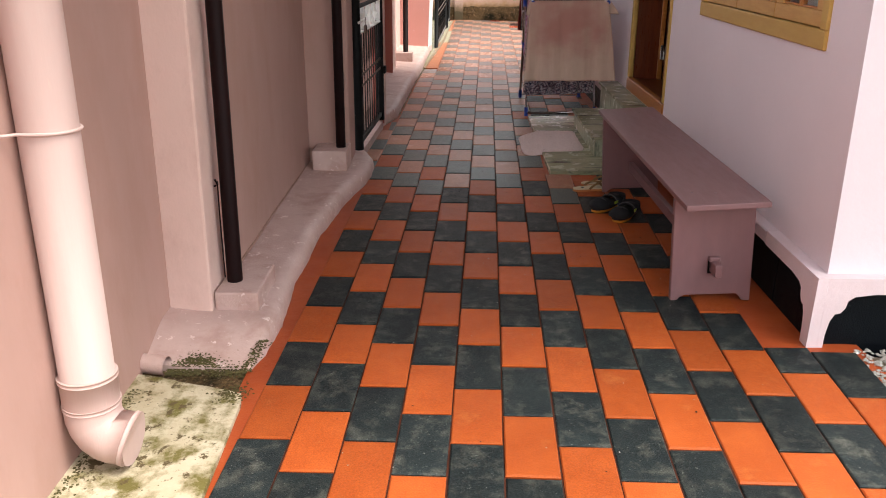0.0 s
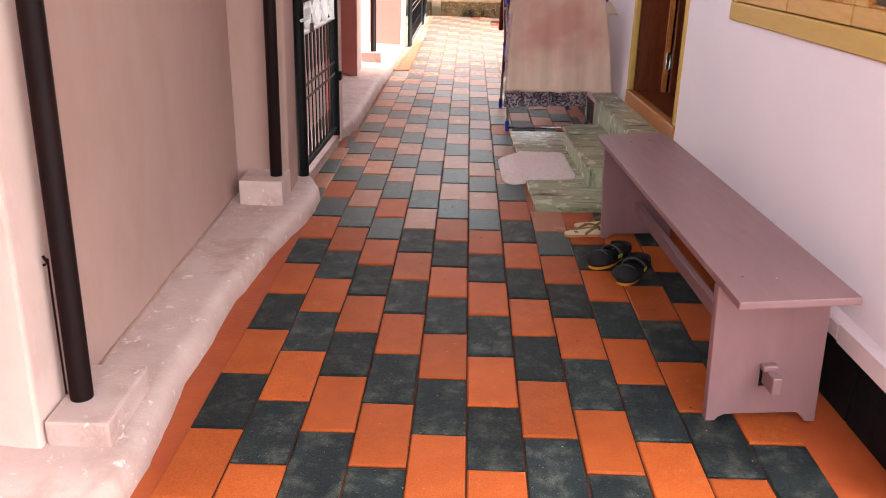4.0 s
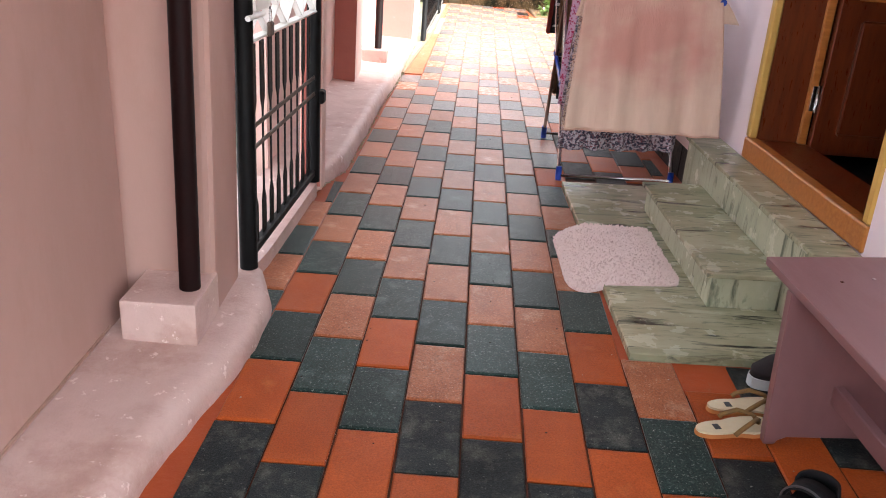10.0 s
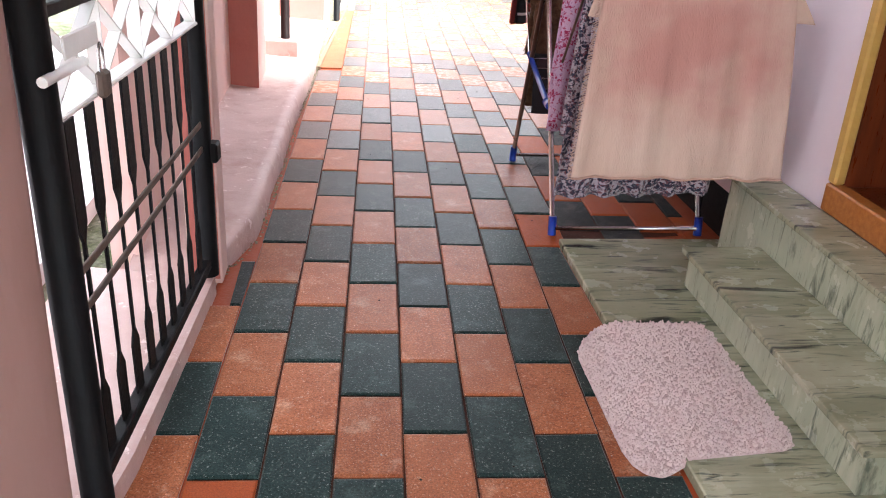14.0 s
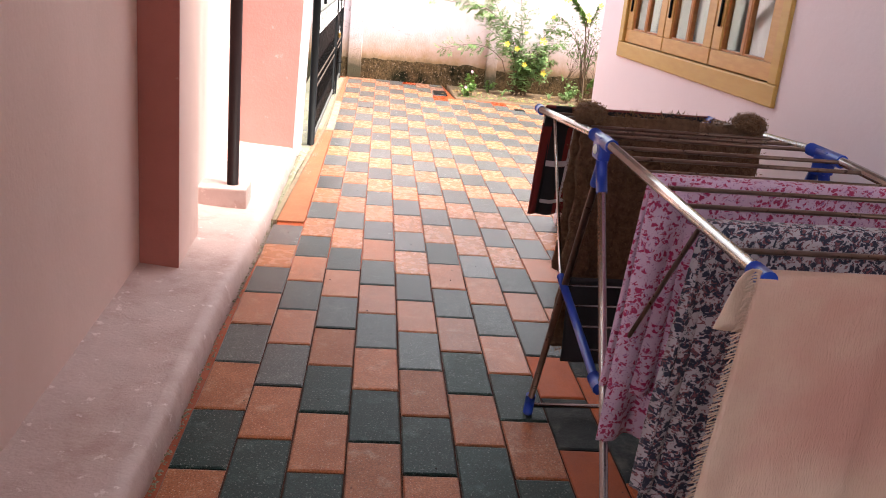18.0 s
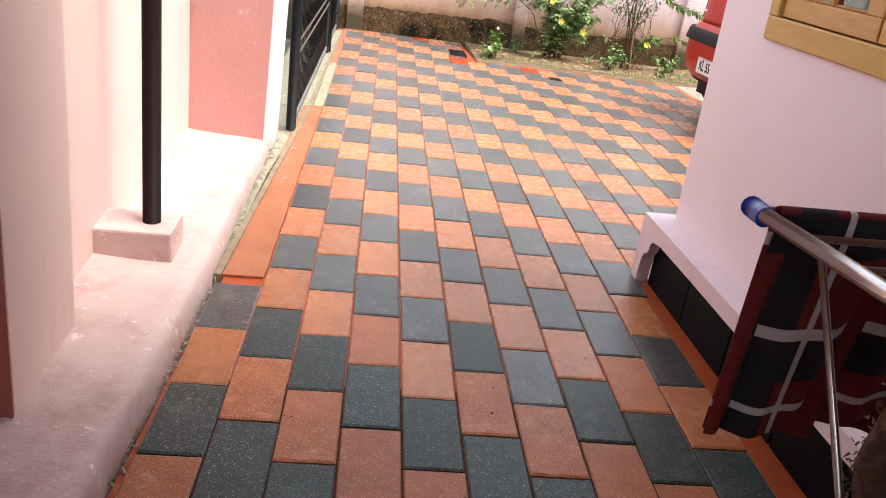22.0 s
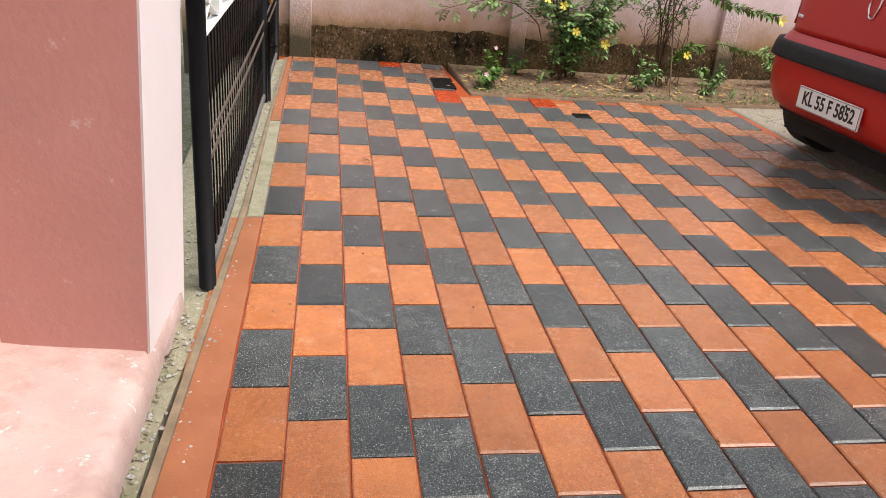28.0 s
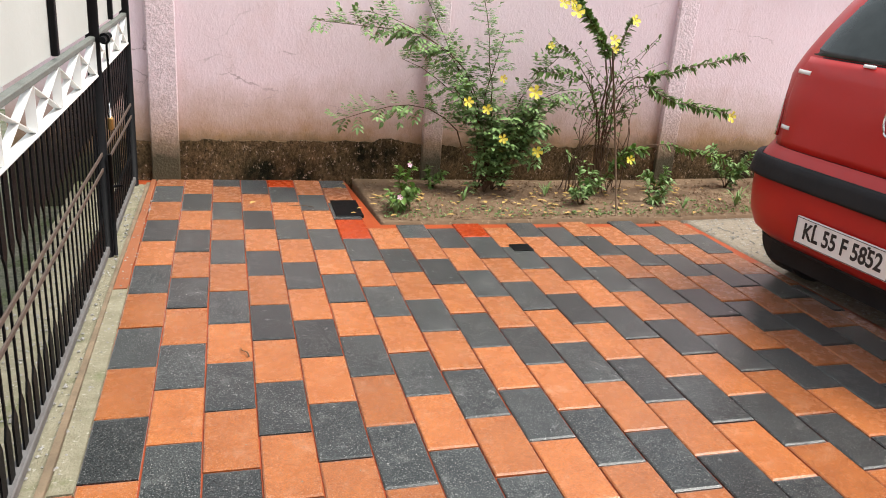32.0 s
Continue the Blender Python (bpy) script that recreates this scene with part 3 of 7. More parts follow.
for name, (y0, y1), xs in (("plinth_stone_near", (2.84, 5.1), 1.290), ("plinth_stone_far", (6.95, 10.18), 1.258)):
    bm = bmesh.new()
    box(bm, xs + 0.012, 1.33, y0, y1, -0.1, 0.236)
    ob = setting(name, bm, M["black_stone"], "black stone skirting under the plinth", "skirting")
    n = round((y1 - y0) / 0.36)
    w = (y1 - y0) / n
    for i in range(n):
        boxpart("stone_slab", (xs, xs + 0.0115, y0 + i * w + 0.003, y0 + (i + 1) * w - 0.003, -0.06, 0.234), M["black_stone"], ob, bevel=0.003)
bm = bmesh.new()
box(bm, 1.30, 6.0, 2.838, 2.849, -0.1, 0.236)
ob = setting("plinth_stone_front", bm, M["black_stone"], "black stone skirting under the plinth", "skirting")
for i in range(8):
    boxpart("stone_slab", (1.33 + i * 0.36, 1.685 + i * 0.36, 2.826, 2.8375, -0.06, 0.234), M["black_stone"], ob, bevel=0.003)

# ---- boundary wall on the gate side ----
LW = -1.012
bm = bmesh.new()
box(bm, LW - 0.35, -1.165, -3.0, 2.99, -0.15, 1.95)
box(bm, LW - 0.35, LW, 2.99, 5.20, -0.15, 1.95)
setting("wall_west_near", bm, M["shaded_pink_wall"], "pink plastered boundary wall with faint stains", "wall")
bm = bmesh.new()
box(bm, LW - 0.3, -0.998, 2.91, 3.14, -0.02, 2.0, 0.010, 2)
rake(bm)
setting("wall_pilaster_1", bm, M["pink_wall"], "pink plastered pilaster of the boundary wall", "pilaster")
bm = bmesh.new()
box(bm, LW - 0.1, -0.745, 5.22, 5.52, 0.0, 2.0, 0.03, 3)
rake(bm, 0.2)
setting("gate_pillar_1", bm, M["shaded_pink_wall"], "pink plastered gate pillar with rounded edges", "pillar")
bm = bmesh.new()
# Unseen height above 1.95 is added here to keep daylight out of the passage.
box(bm, -1.0, -0.912, 6.72, 9.02, -0.15, 2.7)
box(bm, -1.15, -0.842, 9.02, 11.47, -0.15, 1.95)
setting("wall_west_far", bm, M["pink_wall"], "pink plastered boundary wall", "wall")
bm = bmesh.new()
box(bm, -0.745, -0.638, 6.66, 6.77, 0.0, 2.0, 0.008, 2)
pil = setting("gate_pillar_2", bm, M["pink_wall"], "slim pale pink gate jamb with a brick-red front that carries its shade", "pillar")
# Red front paint, made darker to hold the shade of this side.
boxpart("front_coat", (-0.737, -0.646, 6.657, 6.6595, 0.02, 1.99), M["brick_pink"], pil, "brick-red paint, darkened for its shaded side", 0.0)
bm = bmesh.new()
box(bm, -1.0, -0.752, 8.935, 9.38, 0.0, 2.72, 0.008)
rake(bm)
pil = setting("wall_pilaster_2", bm, M["pink_wall"], "pale pink pilaster with a brick-red front that carries its shade", "pilaster")
# Same here: the red front also carries the shade of the passage side.
boxpart("front_coat", (-0.911, -0.7515, 8.932, 8.9345, 0.02, 2.7), M["brick_pink"], pil, "brick-red paint, darkened for its shaded side", 0.0, raked=True).location.y = 0.02
bm = bmesh.new()
prism(bm, [(-0.90, 11.452), (-0.456, 11.418), (-0.422, 11.90), (-0.87, 11.94)], -0.02, 2.2)
# Pale body for the lit sides; the dark pink front paints in shade.
coat = bmesh.new()
prism(coat, [(-0.90, 11.4495), (-0.460, 11.4158), (-0.460, 11.4178), (-0.90, 11.4515)], 0.0, 2.19)
for b in (bm, coat):
    rake(b)
    for v in b.verts:
        v.co.x += 0.030 * v.co.z
bmesh.ops.bevel(bm, geom=bm.edges[:], offset=0.008, segments=2, affect="EDGES")
pil = setting("gate_pillar_3", bm, M["pale_render"], "wide pale gate pillar, weathered near its foot, its shade put into a dark pink front", "pillar")
part("front_coat", coat, M["pillar_wall"], pil, "dark pink paint, darkened for its shaded side")

# ---- far boundary wall with pilasters, coping and a mossy foot ----
FY = 15.74
bm = bmesh.new()
box(bm, -0.9, 10.0, FY, FY + 0.15, -0.15, 1.62)
setting("wall_north", bm, M["far_wall"], "pale pink far boundary wall, streaked and cracked", "wall")
for k, (x0, x1) in enumerate(((-0.115, 0.05), (1.60, 1.735), (3.40, 3.55), (5.15, 5.30), (6.9, 7.05))):
    bm = bmesh.new()
    box(bm, x0, x1, FY - 0.045, FY - 0.002, -0.1, 1.60, 0.006)
    setting("wall_north_pilaster_%d" % (k + 1), bm, M["rough_render"], "rough pink pilaster of the far wall", "pilaster")
bm = bmesh.new()
box(bm, -0.9, 10.0, FY - 0.05, FY + 0.2, 1.602, 1.70, 0.01)
setting("wall_north_coping", bm, M["rough_render"], "weathered pink coping on the far wall", "coping")
bm = bmesh.new()
box(bm, -0.9, 10.0, FY - 0.03, FY + 0.18, 1.702, 2.05, 0.01)
setting("wall_north_upper", bm, M["pebbledash"], "rough grey-pink pebbledash course above the coping", "wall")
for k, (x0, x1) in enumerate(((-0.3, -0.116), (0.051, 1.599), (1.736, 3.399), (3.551, 5.149), (5.301, 6.899))):
    bm = bmesh.new()
    n = round((x1 - x0) / 0.02)
    top = [(x0 + (x1 - x0) * i / n, 0.315 - 0.012 * max(x0, 0)) for i in range(n + 1)]
    top = [(x, z + 0.030 * noise.noise((x * 4, 0, k)) + 0.016 * noise.noise((x * 17, 1, k)) + 0.008 * noise.noise((x * 60, 2, k))) for x, z in top]
    prism(bm, [(x0, -0.1), *top, (x1, -0.1)], FY - 0.018, FY - 0.002, "y")
    setting("wall_north_foot_%d" % (k + 1), bm, M["mossy_foot"], "dark mossy foot of the far wall", "skirting")

# ---- beyond the gates ----
bm = bmesh.new()
box(bm, -3.2, -1.28, 2.0, 10.8, -0.2, -0.03)
setting("pavement_lane", bm, M["pale_concrete"], "pale concrete lane outside the small gate", "pavement")
bm = bmesh.new()
box(bm, -3.4, -3.2, 2.0, 10.8, -0.15, 2.4)
setting("wall_lane", bm, M["lane_paint"], "pale rendered wall across the lane", "wall")
bm = bmesh.new()
box(bm, -9.0, -0.5, 19.0, 19.2, -0.15, 2.2)
setting("wall_lane_end", bm, M["pale_render"], "pale rendered wall at the end of the lane", "wall")
bm = bmesh.new()
box(bm, -9.2, -9.0, 12.0, 19.2, -0.15, 2.2)
setting("wall_lane_far", bm, M["moss_wall"], "dark mossy wall along the lane", "wall")

# ---- unseen sheet roof over the passage ----
# Posts imply a roof; its slope, height and reach are chosen to shape daylight.
bm = bmesh.new()
prism(bm, [(-1.30, 3.40), (1.19, 2.95), (1.19, 3.0), (-1.30, 3.45)], 1.7, 5.38, "y")
setting("ceiling_passage_near", bm, M["roof_sheet"], "unseen grey sheet roof over the passage", "ceiling")
bm = bmesh.new()
box(bm, -1.25, 1.31, 5.40, 9.1, 2.72, 2.77)
setting("ceiling_passage_far", bm, M["roof_sheet"], "unseen grey sheet roof over the passage", "ceiling")

# ---- hand-laid apron along the boundary wall ----
def lerp_table(tab, y):
    for (a, u), (b, v) in zip(tab, tab[1:]):
        if y <= b:
            return u + (v - u) * max(0.0, (y - a) / (b - a))
    return tab[-1][1]


def apron(name, edge, wall_x, y0, y1, top, label):
    """A strip of trowelled plaster with a wandering outer edge."""
    bm = bmesh.new()
    ys = [y0 + (y1 - y0) * i / max(1, round((y1 - y0) / 0.04)) for i in range(max(1, round((y1 - y0) / 0.04)) + 1)]
    rows = []
    for y in ys:
        e = lerp_table(edge, y) + 0.012 * noise.noise((0, y * 3.1, 1.7)) + 0.006 * noise.noise((4, y * 11, 0))
        row = []
        for f in (0, 0.12, 0.3, 0.5, 0.7, 0.84, 0.94):
            x = wall_x + (e - wall_x) * f
            z = top(y) + 0.02 * (1 - f) ** 3 - 0.012 * f + 0.006 * noise.noise((x * 5, y * 4, 3.3)) + 0.003 * noise.noise((x * 17, y * 15, 1))
            row.append(bm.verts.new((x, y, z)))
        row.append(bm.verts.new((e - 0.010, y, top(y) * 0.62)))
        row.append(bm.verts.new((e - 0.002, y, top(y) * 0.2)))
        row.append(bm.verts.new((e, y, -0.06)))
        rows.append(row)
    for a, b in zip(rows, rows[1:]):
        for k in range(len(a) - 1):
            f = bm.faces.new((a[k], a[k + 1], b[k + 1], b[k]))
            f.smooth = k < 8
    for r in (rows[0], rows[-1]):
        low = bm.verts.new((wall_x, r[0].co.y, -0.06))
        bm.faces.new([*r, low])
    bmesh.ops.recalc_face_normals(bm, faces=bm.faces)
    return setting(name, bm, M["apron_plaster"], label, "apron", True)


EDGE_NEAR = [(2.50, -0.80), (2.72, -0.745), (2.96, -0.737), (3.4, -0.763), (3.97, -0.755), (4.28, -0.729), (4.58, -0.696), (4.88, -0.642), (5.13, -0.604), (5.38, -0.604), (5.53, -0.65), (5.66, -0.703), (5.73, -0.728)]
EDGE_FAR = [(6.55, -0.665), (6.75, -0.655), (6.9, -0.61), (7.05, -0.568), (7.7, -0.548), (8.1, -0.533), (8.7, -0.515), (9.5, -0.48), (10.0, -0.458), (11.0, -0.445), (11.45, -0.43), (11.85, -0.41)]
apron("apron_near", EDGE_NEAR, -1.20, 2.60, 5.60, lambda y: 0.085 - 0.075 * max(0, 2.82 - y) / 0.22, "pale pink trowelled plaster apron along the wall")
bm = bmesh.new()
tube(bm, [(LW + 0.0026, y, 0.0995 + 0.006 * noise.noise((-5.16, y * 4, 3.3)) + 0.002 * noise.noise((0, y * 30, 2))) for y in [3.15 + 0.03 * i for i in range(64)]], 0.0042, 8)
setting("trim_seam", bm, mat("old_seam", (0.36, 0.225, 0.18), (0.24, 0.145, 0.11), 14, 0.9, 0.05, 0.6, 60), "dirty seam where the apron meets the wall", "seam", True)
apron("apron_far", EDGE_FAR, -0.93, 6.60, 11.85, lambda y: 0.105 - 0.05 * max(0, 7.1 - y) / 0.5, "pale pink trowelled plaster apron along the wall")
bm = bmesh.new()
prism(bm, [(-1.1, 5.56), (-0.725, 5.56), (-0.70, 5.75), (-0.675, 6.2), (-0.655, 6.62), (-1.1, 6.64)], -0.09, 0.035)
for v in bm.verts:
    if v.co.z > 0:
        v.co.z = 0.085 if v.co.x < -0.8 else 0.06
setting("gate_threshold", bm, M["apron_plaster"], "sloping plaster threshold under the small gate", "threshold", True)

# ---- pedestals with steel roof posts ----
for x, y, w, d, z0, top, px, py, tall in ((-0.905, 3.085, 0.175, 0.31, 0.02, 0.142, -0.940, 3.055, 2.97), (-0.85, 5.12, 0.22, 0.24, 0.02, 0.196, -0.790, 5.115, 2.97), (-0.724, 9.95, 0.276, 0.20, 0.03, 0.194, -0.673, 9.95, 2.97)):
    ped = thing("post_pedestal", "pink plastered pedestal at the foot of a brown roof post", "pedestal", (x, y, 0), group="pedestals along the wall")
    bm = bmesh.new()
    box(bm, -w / 2, w / 2, -d / 2, d / 2, -0.06, top, 0.009, 2)
    for v in bm.verts:
        v.co += 0.003 * Vector((noise.noise(v.co * 9 + Vector((x, y, 0))), noise.noise(v.co * 9 + Vector((y, x, 4))), 0))
    part("block", bm, M["apron_plaster"], ped)
    post = thing("roof_post", "dark brown painted steel roof post on a plastered pedestal", "post", (px, py, top - 0.004), group="roof posts along the wall")
    post.matrix_basis = post.matrix_basis @ pose(0, 0, 0, -math.degrees(RAKE), 0, 0)
    bm = bmesh.new()
    tube(bm, [(0, 0, 0), (0, 0, 1.2), (0, 0, tall - top)], 0.031, 16)
    part("pole", bm, M["brown_pole"], post)
    bm = bmesh.new()
    box(bm, -0.045, 0.045, -0.045, 0.045, tall - top - 0.012, tall - top, 0.003)
    part("head_plate", bm, M["brown_pole"], post)
    if y < 4:
        bm = bmesh.new()
        tube(bm, [(-0.036, -0.012, 0.02), (-0.038, -0.012, 0.3), (-0.036, -0.014, 0.42)], 0.003, 6)
        tube(bm, [(-0.05, -0.01, 0.40), (-0.034, -0.02, 0.41), (-0.045, -0.02, 0.43)], 0.004, 6)
        part("wire", bm, M["brown_pole"], post, "thin wire tied to the post")

# ---- rainwater pipe with its elbow ----
pipe = thing("rainwater_pipe", "pink painted plastic rainwater pipe with an elbow at its foot", "drainpipe", (-1.088, 2.045, 0))
pipe.matrix_basis = pipe.matrix_basis @ pose(0, 0, 0, -1.5, 0, 0)
R = 0.075
bm = bmesh.new()
tube(bm, [(0, 0, 0.21), (0, 0, 1.0), (0, 0, 2.4)], R, 24)
part("pipe", bm, M["pvc_pink"], pipe)
bm = bmesh.new()
bend = [(0, 0, 0.27), (0, 0, 0.18)] + [(0.08 - 0.08 * math.cos(a), -0.012 * math.sin(a), 0.165 - 0.085 * math.sin(a)) for a in (0.2, 0.5, 0.8, 1.1, 1.35)] + [(0.115, -0.014, 0.076)]
tube(bm, bend, R + 0.004, 24)
part("elbow", bm, M["pvc_pink"], pipe, smooth=False)
for z, rr in ((0.278, 0.008), (0.19, 0.007)):
    bm = bmesh.new()
    tube(bm, [(0, 0, z - 0.006), (0, 0, z + 0.006)], R + rr, 24)
    part("collar", bm, M["pvc_pink"], pipe)
bm = bmesh.new()
tube(bm, [(0.098, -0.014, 0.079), (0.111, -0.014, 0.075)], R + 0.007, 24)
part("elbow_rim", bm, M["pvc_pink"], pipe)
bm = bmesh.new()
ring = [(R * 1.05 * math.cos(a), R * 1.05 * math.sin(a), 0.985) for a in (-2.2 + k * 4.4 / 18 for k in range(19))]
tube(bm, [(-0.075, -R - 0.03, 0.985), (-0.04, -R - 0.004, 0.985)] + ring[3:-3] + [(-0.04, R + 0.004, 0.985), (-0.075, R + 0.012, 0.985)], 0.005, 6)
part("clamp", bm, M["pvc_pink"], pipe, "thin wire clamp round the pipe")

# ---- mossy drain slab under the pipe, with a silted inlet ----
bm = bmesh.new()
slab = [(-1.19, 0.6), (-0.70, 0.6), (-0.732, 1.8), (-0.752, 2.36), (-0.765, 2.42), (-0.83, 2.445), (-0.92, 2.475), (-1.02, 2.505), (-1.19, 2.55)]
prism(bm, slab, -0.06, 0.008)
bmesh.ops.triangulate(bm, faces=bm.faces)
bmesh.ops.subdivide_edges(bm, edges=bm.edges, cuts=5, use_grid_fill=True)
for v in bm.verts:
    if v.co.z > 0:
        v.co.z += 0.008 * noise.noise(v.co * 7) + 0.004 * noise.noise(v.co * 25)
setting("drain_cover", bm, M["moss_concrete"], "mossy stained concrete drain cover below the pipe", "drain cover", True)
bm = bmesh.new()
prism(bm, [(-1.19, 2.40), (-0.76, 2.36), (-0.745, 2.66), (-1.19, 2.68)], -0.07, -0.010)
setting("drain_silt", bm, M["mossy_foot"], "dark mossy silt in the drain inlet", "drain", True)
stub = thing("drain_stub", "short pale plastic pipe end in the mossy inlet", "pipe", (-1.075, 2.585, 0.0), lean=True)
bm = bmesh.new()
tube(bm, [(-0.10, 0.02, 0.022), (-0.03, 0.005, 0.020), (0.0, 0, 0.019)], 0.036, 22, caps=False)
tube(bm, [(-0.10, 0.02, 0.022), (-0.03, 0.005, 0.020), (0.0, 0, 0.019)], 0.0325, 22, caps=False)
part("pipe_end", bm, M["apron_plaster"], stub, "paint-splashed plastic pipe end")

# moss tufts along the wall foot and round the inlet
rm = random.Random(3)
bm = bmesh.new()
for k in range(2500):
    t = rm.random()
    s = rm.uniform(0.0012, 0.0034)
    if t < 0.22:
        x, y = -1.15 + abs(rm.gauss(0, 0.025)), rm.uniform(1.2, 2.5)
    elif t < 0.50:
        x, y = rm.uniform(-1.08, -0.79), 2.585 + rm.gauss(0, 0.020)
    elif t < 0.66:
        x, y = -0.98 + rm.gauss(0, 0.04), 2.612 + abs(rm.gauss(0, 0.022))
    elif t < 0.74:
        x, y = -1.12 + rm.gauss(0, 0.014), 2.66 + rm.gauss(0, 0.035)
    elif t < 0.84:
        y = rm.uniform(2.58, 2.74)
        x = -0.79 + 0.25 * (y - 2.60) + rm.gauss(0, 0.012)
    elif t < 0.92:
        x, y = -0.79 + rm.gauss(0, 0.025), 2.42 + rm.gauss(0, 0.03)
    else:
        x, y = rm.uniform(-1.13, -0.80), rm.uniform(1.3, 2.7)
        s *= 0.5
    z = 0.010 if y < 2.44 else 0.0
    if y > 2.60:
        z = min(0.10, 0.012 + 0.341 * (y - 2.60) - 0.012 * (x + 1.075) / 0.33)
    bmesh.ops.create_icosphere(bm, subdivisions=1, radius=s, matrix=Matrix.Translation((x, y, z)) @ Matrix.Diagonal((1.7, 1.5, 0.5, 1)))
moss = part("moss", bm, mat("moss", (0.10, 0.088, 0.024), (0.05, 0.04, 0.014), 30, 0.95, 0.03, 0.6, 90))
moss.matrix_basis = LEAN.copy()
tagged(moss, "clumps of yellow-green moss round the drain inlet", "moss", kind="stuff")

# ---- edging, grit and red strip beside the large gate ----
def band(name, pts, z0, z1, m, label, cat):
    bm = bmesh.new()
    prism(bm, pts, z0, z1)
    return setting(name, cut_for_rise(bm), M[m], label, cat, True)


def gx(y):
    return -0.362 + 0.052 * (y - 11.95)


band("edging_strip", [(-0.462, 9.96), (-0.437, 9.96), (gx(12.7) + 0.065, 12.7), (gx(14.1) + 0.05, 14.1), (gx(15.6) + 0.05, 15.6), (gx(15.6) + 0.03, 15.6), (gx(12.7) + 0.042, 12.7)], -0.05, 0.012, "edging", "thin tan cement edging beside the gate", "edging")
band("grit_strip", [(-0.52, 9.9), (-0.455, 9.95), (-0.40, 11.2), (gx(12.7) + 0.05, 12.6), (-0.192, 12.62), (-0.145, 14.02), (gx(15.6) + 0.04, 15.6), (-0.55, 15.7), (-0.62, 12.0)], -0.07, -0.004, "grit", "gritty mossy ground along the gate", "ground")
band("grit_patch", [(gx(12.62) + 0.07, 12.62), (-0.193, 12.62), (-0.148, 14.0), (gx(14.0) + 0.05, 14.0)], -0.06, 0.002, "grit", "patch of sandy grit beside the gate", "ground")
for nm, y0, y1 in (("red_strip_near", 9.98, 12.61), ("red_strip_far", 14.01, 15.72)):
    bm = bmesh.new()
    n = 24
    rows = []
    for i in range(n + 1):
        y = y0 + (y1 - y0) * i / n
        xa = -0.435 + (y - 9.98) * (0.115 / 2.63) if y < 13 else gx(y) + 0.05
        xb = -0.6213 + 0.034 * y - 0.004
        rows.append([bm.verts.new((xa + (xb - xa) * f + 0.006 * noise.noise((f, y * 6, 0)), y, 0.002 + 0.004 * noise.noise((f * 3, y * 3, 7)))) for f in (0, 0.35, 0.7, 1)])
    for a, b in zip(rows, rows[1:]):
        for k in range(3):
            bm.faces.new((a[k], a[k + 1], b[k + 1], b[k]))
    r = bmesh.ops.extrude_face_region(bm, geom=bm.faces[:])
    for v in r["geom"]:
        if isinstance(v, bmesh.types.BMVert):
            v.co.z = -0.05
    bmesh.ops.recalc_face_normals(bm, faces=bm.faces)
    setting(nm, bm, M["terracotta"], "red oxide cement strip along the paving edge", "edging", True)

# ---- marble doorstep ----
steps = thing("doorstep", "greenish veined marble doorstep of two stairs before the door", "steps", lean=True)
bm = bmesh.new()
box(bm, 0.580, 1.27, 5.205, 7.01, -0.06, 0.020, 0.004)
part("base_slab", bm, M["marble"], steps)
bm = bmesh.new()
box(bm, 0.93, 1.18, 5.575, 6.62, 0.0205, 0.140, 0.002)
part("lower_riser", bm, M["marble_riser"], steps)
bm = bmesh.new()
box(bm, 0.905, 1.185, 5.56, 6.635, 0.1405, 0.160, 0.005, 2)
part("lower_tread", bm, M["marble"], steps)
bm = bmesh.new()
box(bm, 1.186, 1.30, 5.12, 6.93, 0.0, 0.308, 0.002)
part("upper_riser", bm, M["marble_riser"], steps)
bm = bmesh.new()
box(bm, 1.165, 1.33, 5.11, 6.945, 0.3085, 0.328, 0.005, 2)
part("upper_tread", bm, M["marble"], steps)

# ---- front door: frame, lining, sill and the leaf swung inwards ----
y0, y1, z0, z1 = DOOR
door = thing("door_1", "teak door frame with the wooden leaf standing open inwards", "door", (WX, 0, 0))
door.matrix_basis = HOUSE @ door.matrix_basis
door["kind"] = "structure"
for a, b in ((y0, y0 + 0.045), (y1 - 0.045, y1)):
    boxpart("jamb_moulding", (-0.010, 0.03, a, b, z0 + 0.075, z1), M["window_frame"], door, "yellow polished wood edge", 0.008, raked=True)
boxpart("head_moulding", (-0.010, 0.03, y0, y1, z1 - 0.06, z1), M["window_frame"], door, "yellow polished wood edge", 0.008, raked=True)
boxpart("sill_front", (-0.012, 0.045, y0, y1, z0 - 0.020, z0 + 0.073), M["teak"], door, "bright orange teak sill", 0.006, raked=True)
boxpart("sill_inner", (0.046, 0.26, y0 + 0.02, y1 - 0.02, z0 + 0.005, z0 + 0.066), M["door_wood"], door, "dark red-brown sill top", 0.004, raked=True)
for a, b in ((y0 + 0.001, y0 + 0.03), (y1 - 0.03, y1 - 0.001)):
    boxpart("lining", (0.031, 0.25, a, b, z0 + 0.066, z1 - 0.06), M["door_wood"], door, bevel=0.003, raked=True)
for a, b in ((y0 + 0.03, y0 + 0.055), (y1 - 0.055, y1 - 0.03)):
    boxpart("rebate", (0.215, 0.25, a, b, z0 + 0.066, z1 - 0.06), M["teak"], door, "lighter orange inner edge", 0.003, raked=True)
leaf = boxpart("door_leaf", (0.262, 1.20, y1 - 0.075, y1 - 0.035, z0 + 0.03, z1 - 0.07), M["door_wood"], door, "dark red-brown wooden leaf", raked=True)
boxpart("lower_panel", (0.36, 1.10, y1 - 0.087, y1 - 0.0755, z0 + 0.12, z0 + 0.62), M["door_wood"], leaf, bevel=0.012, raked=True)
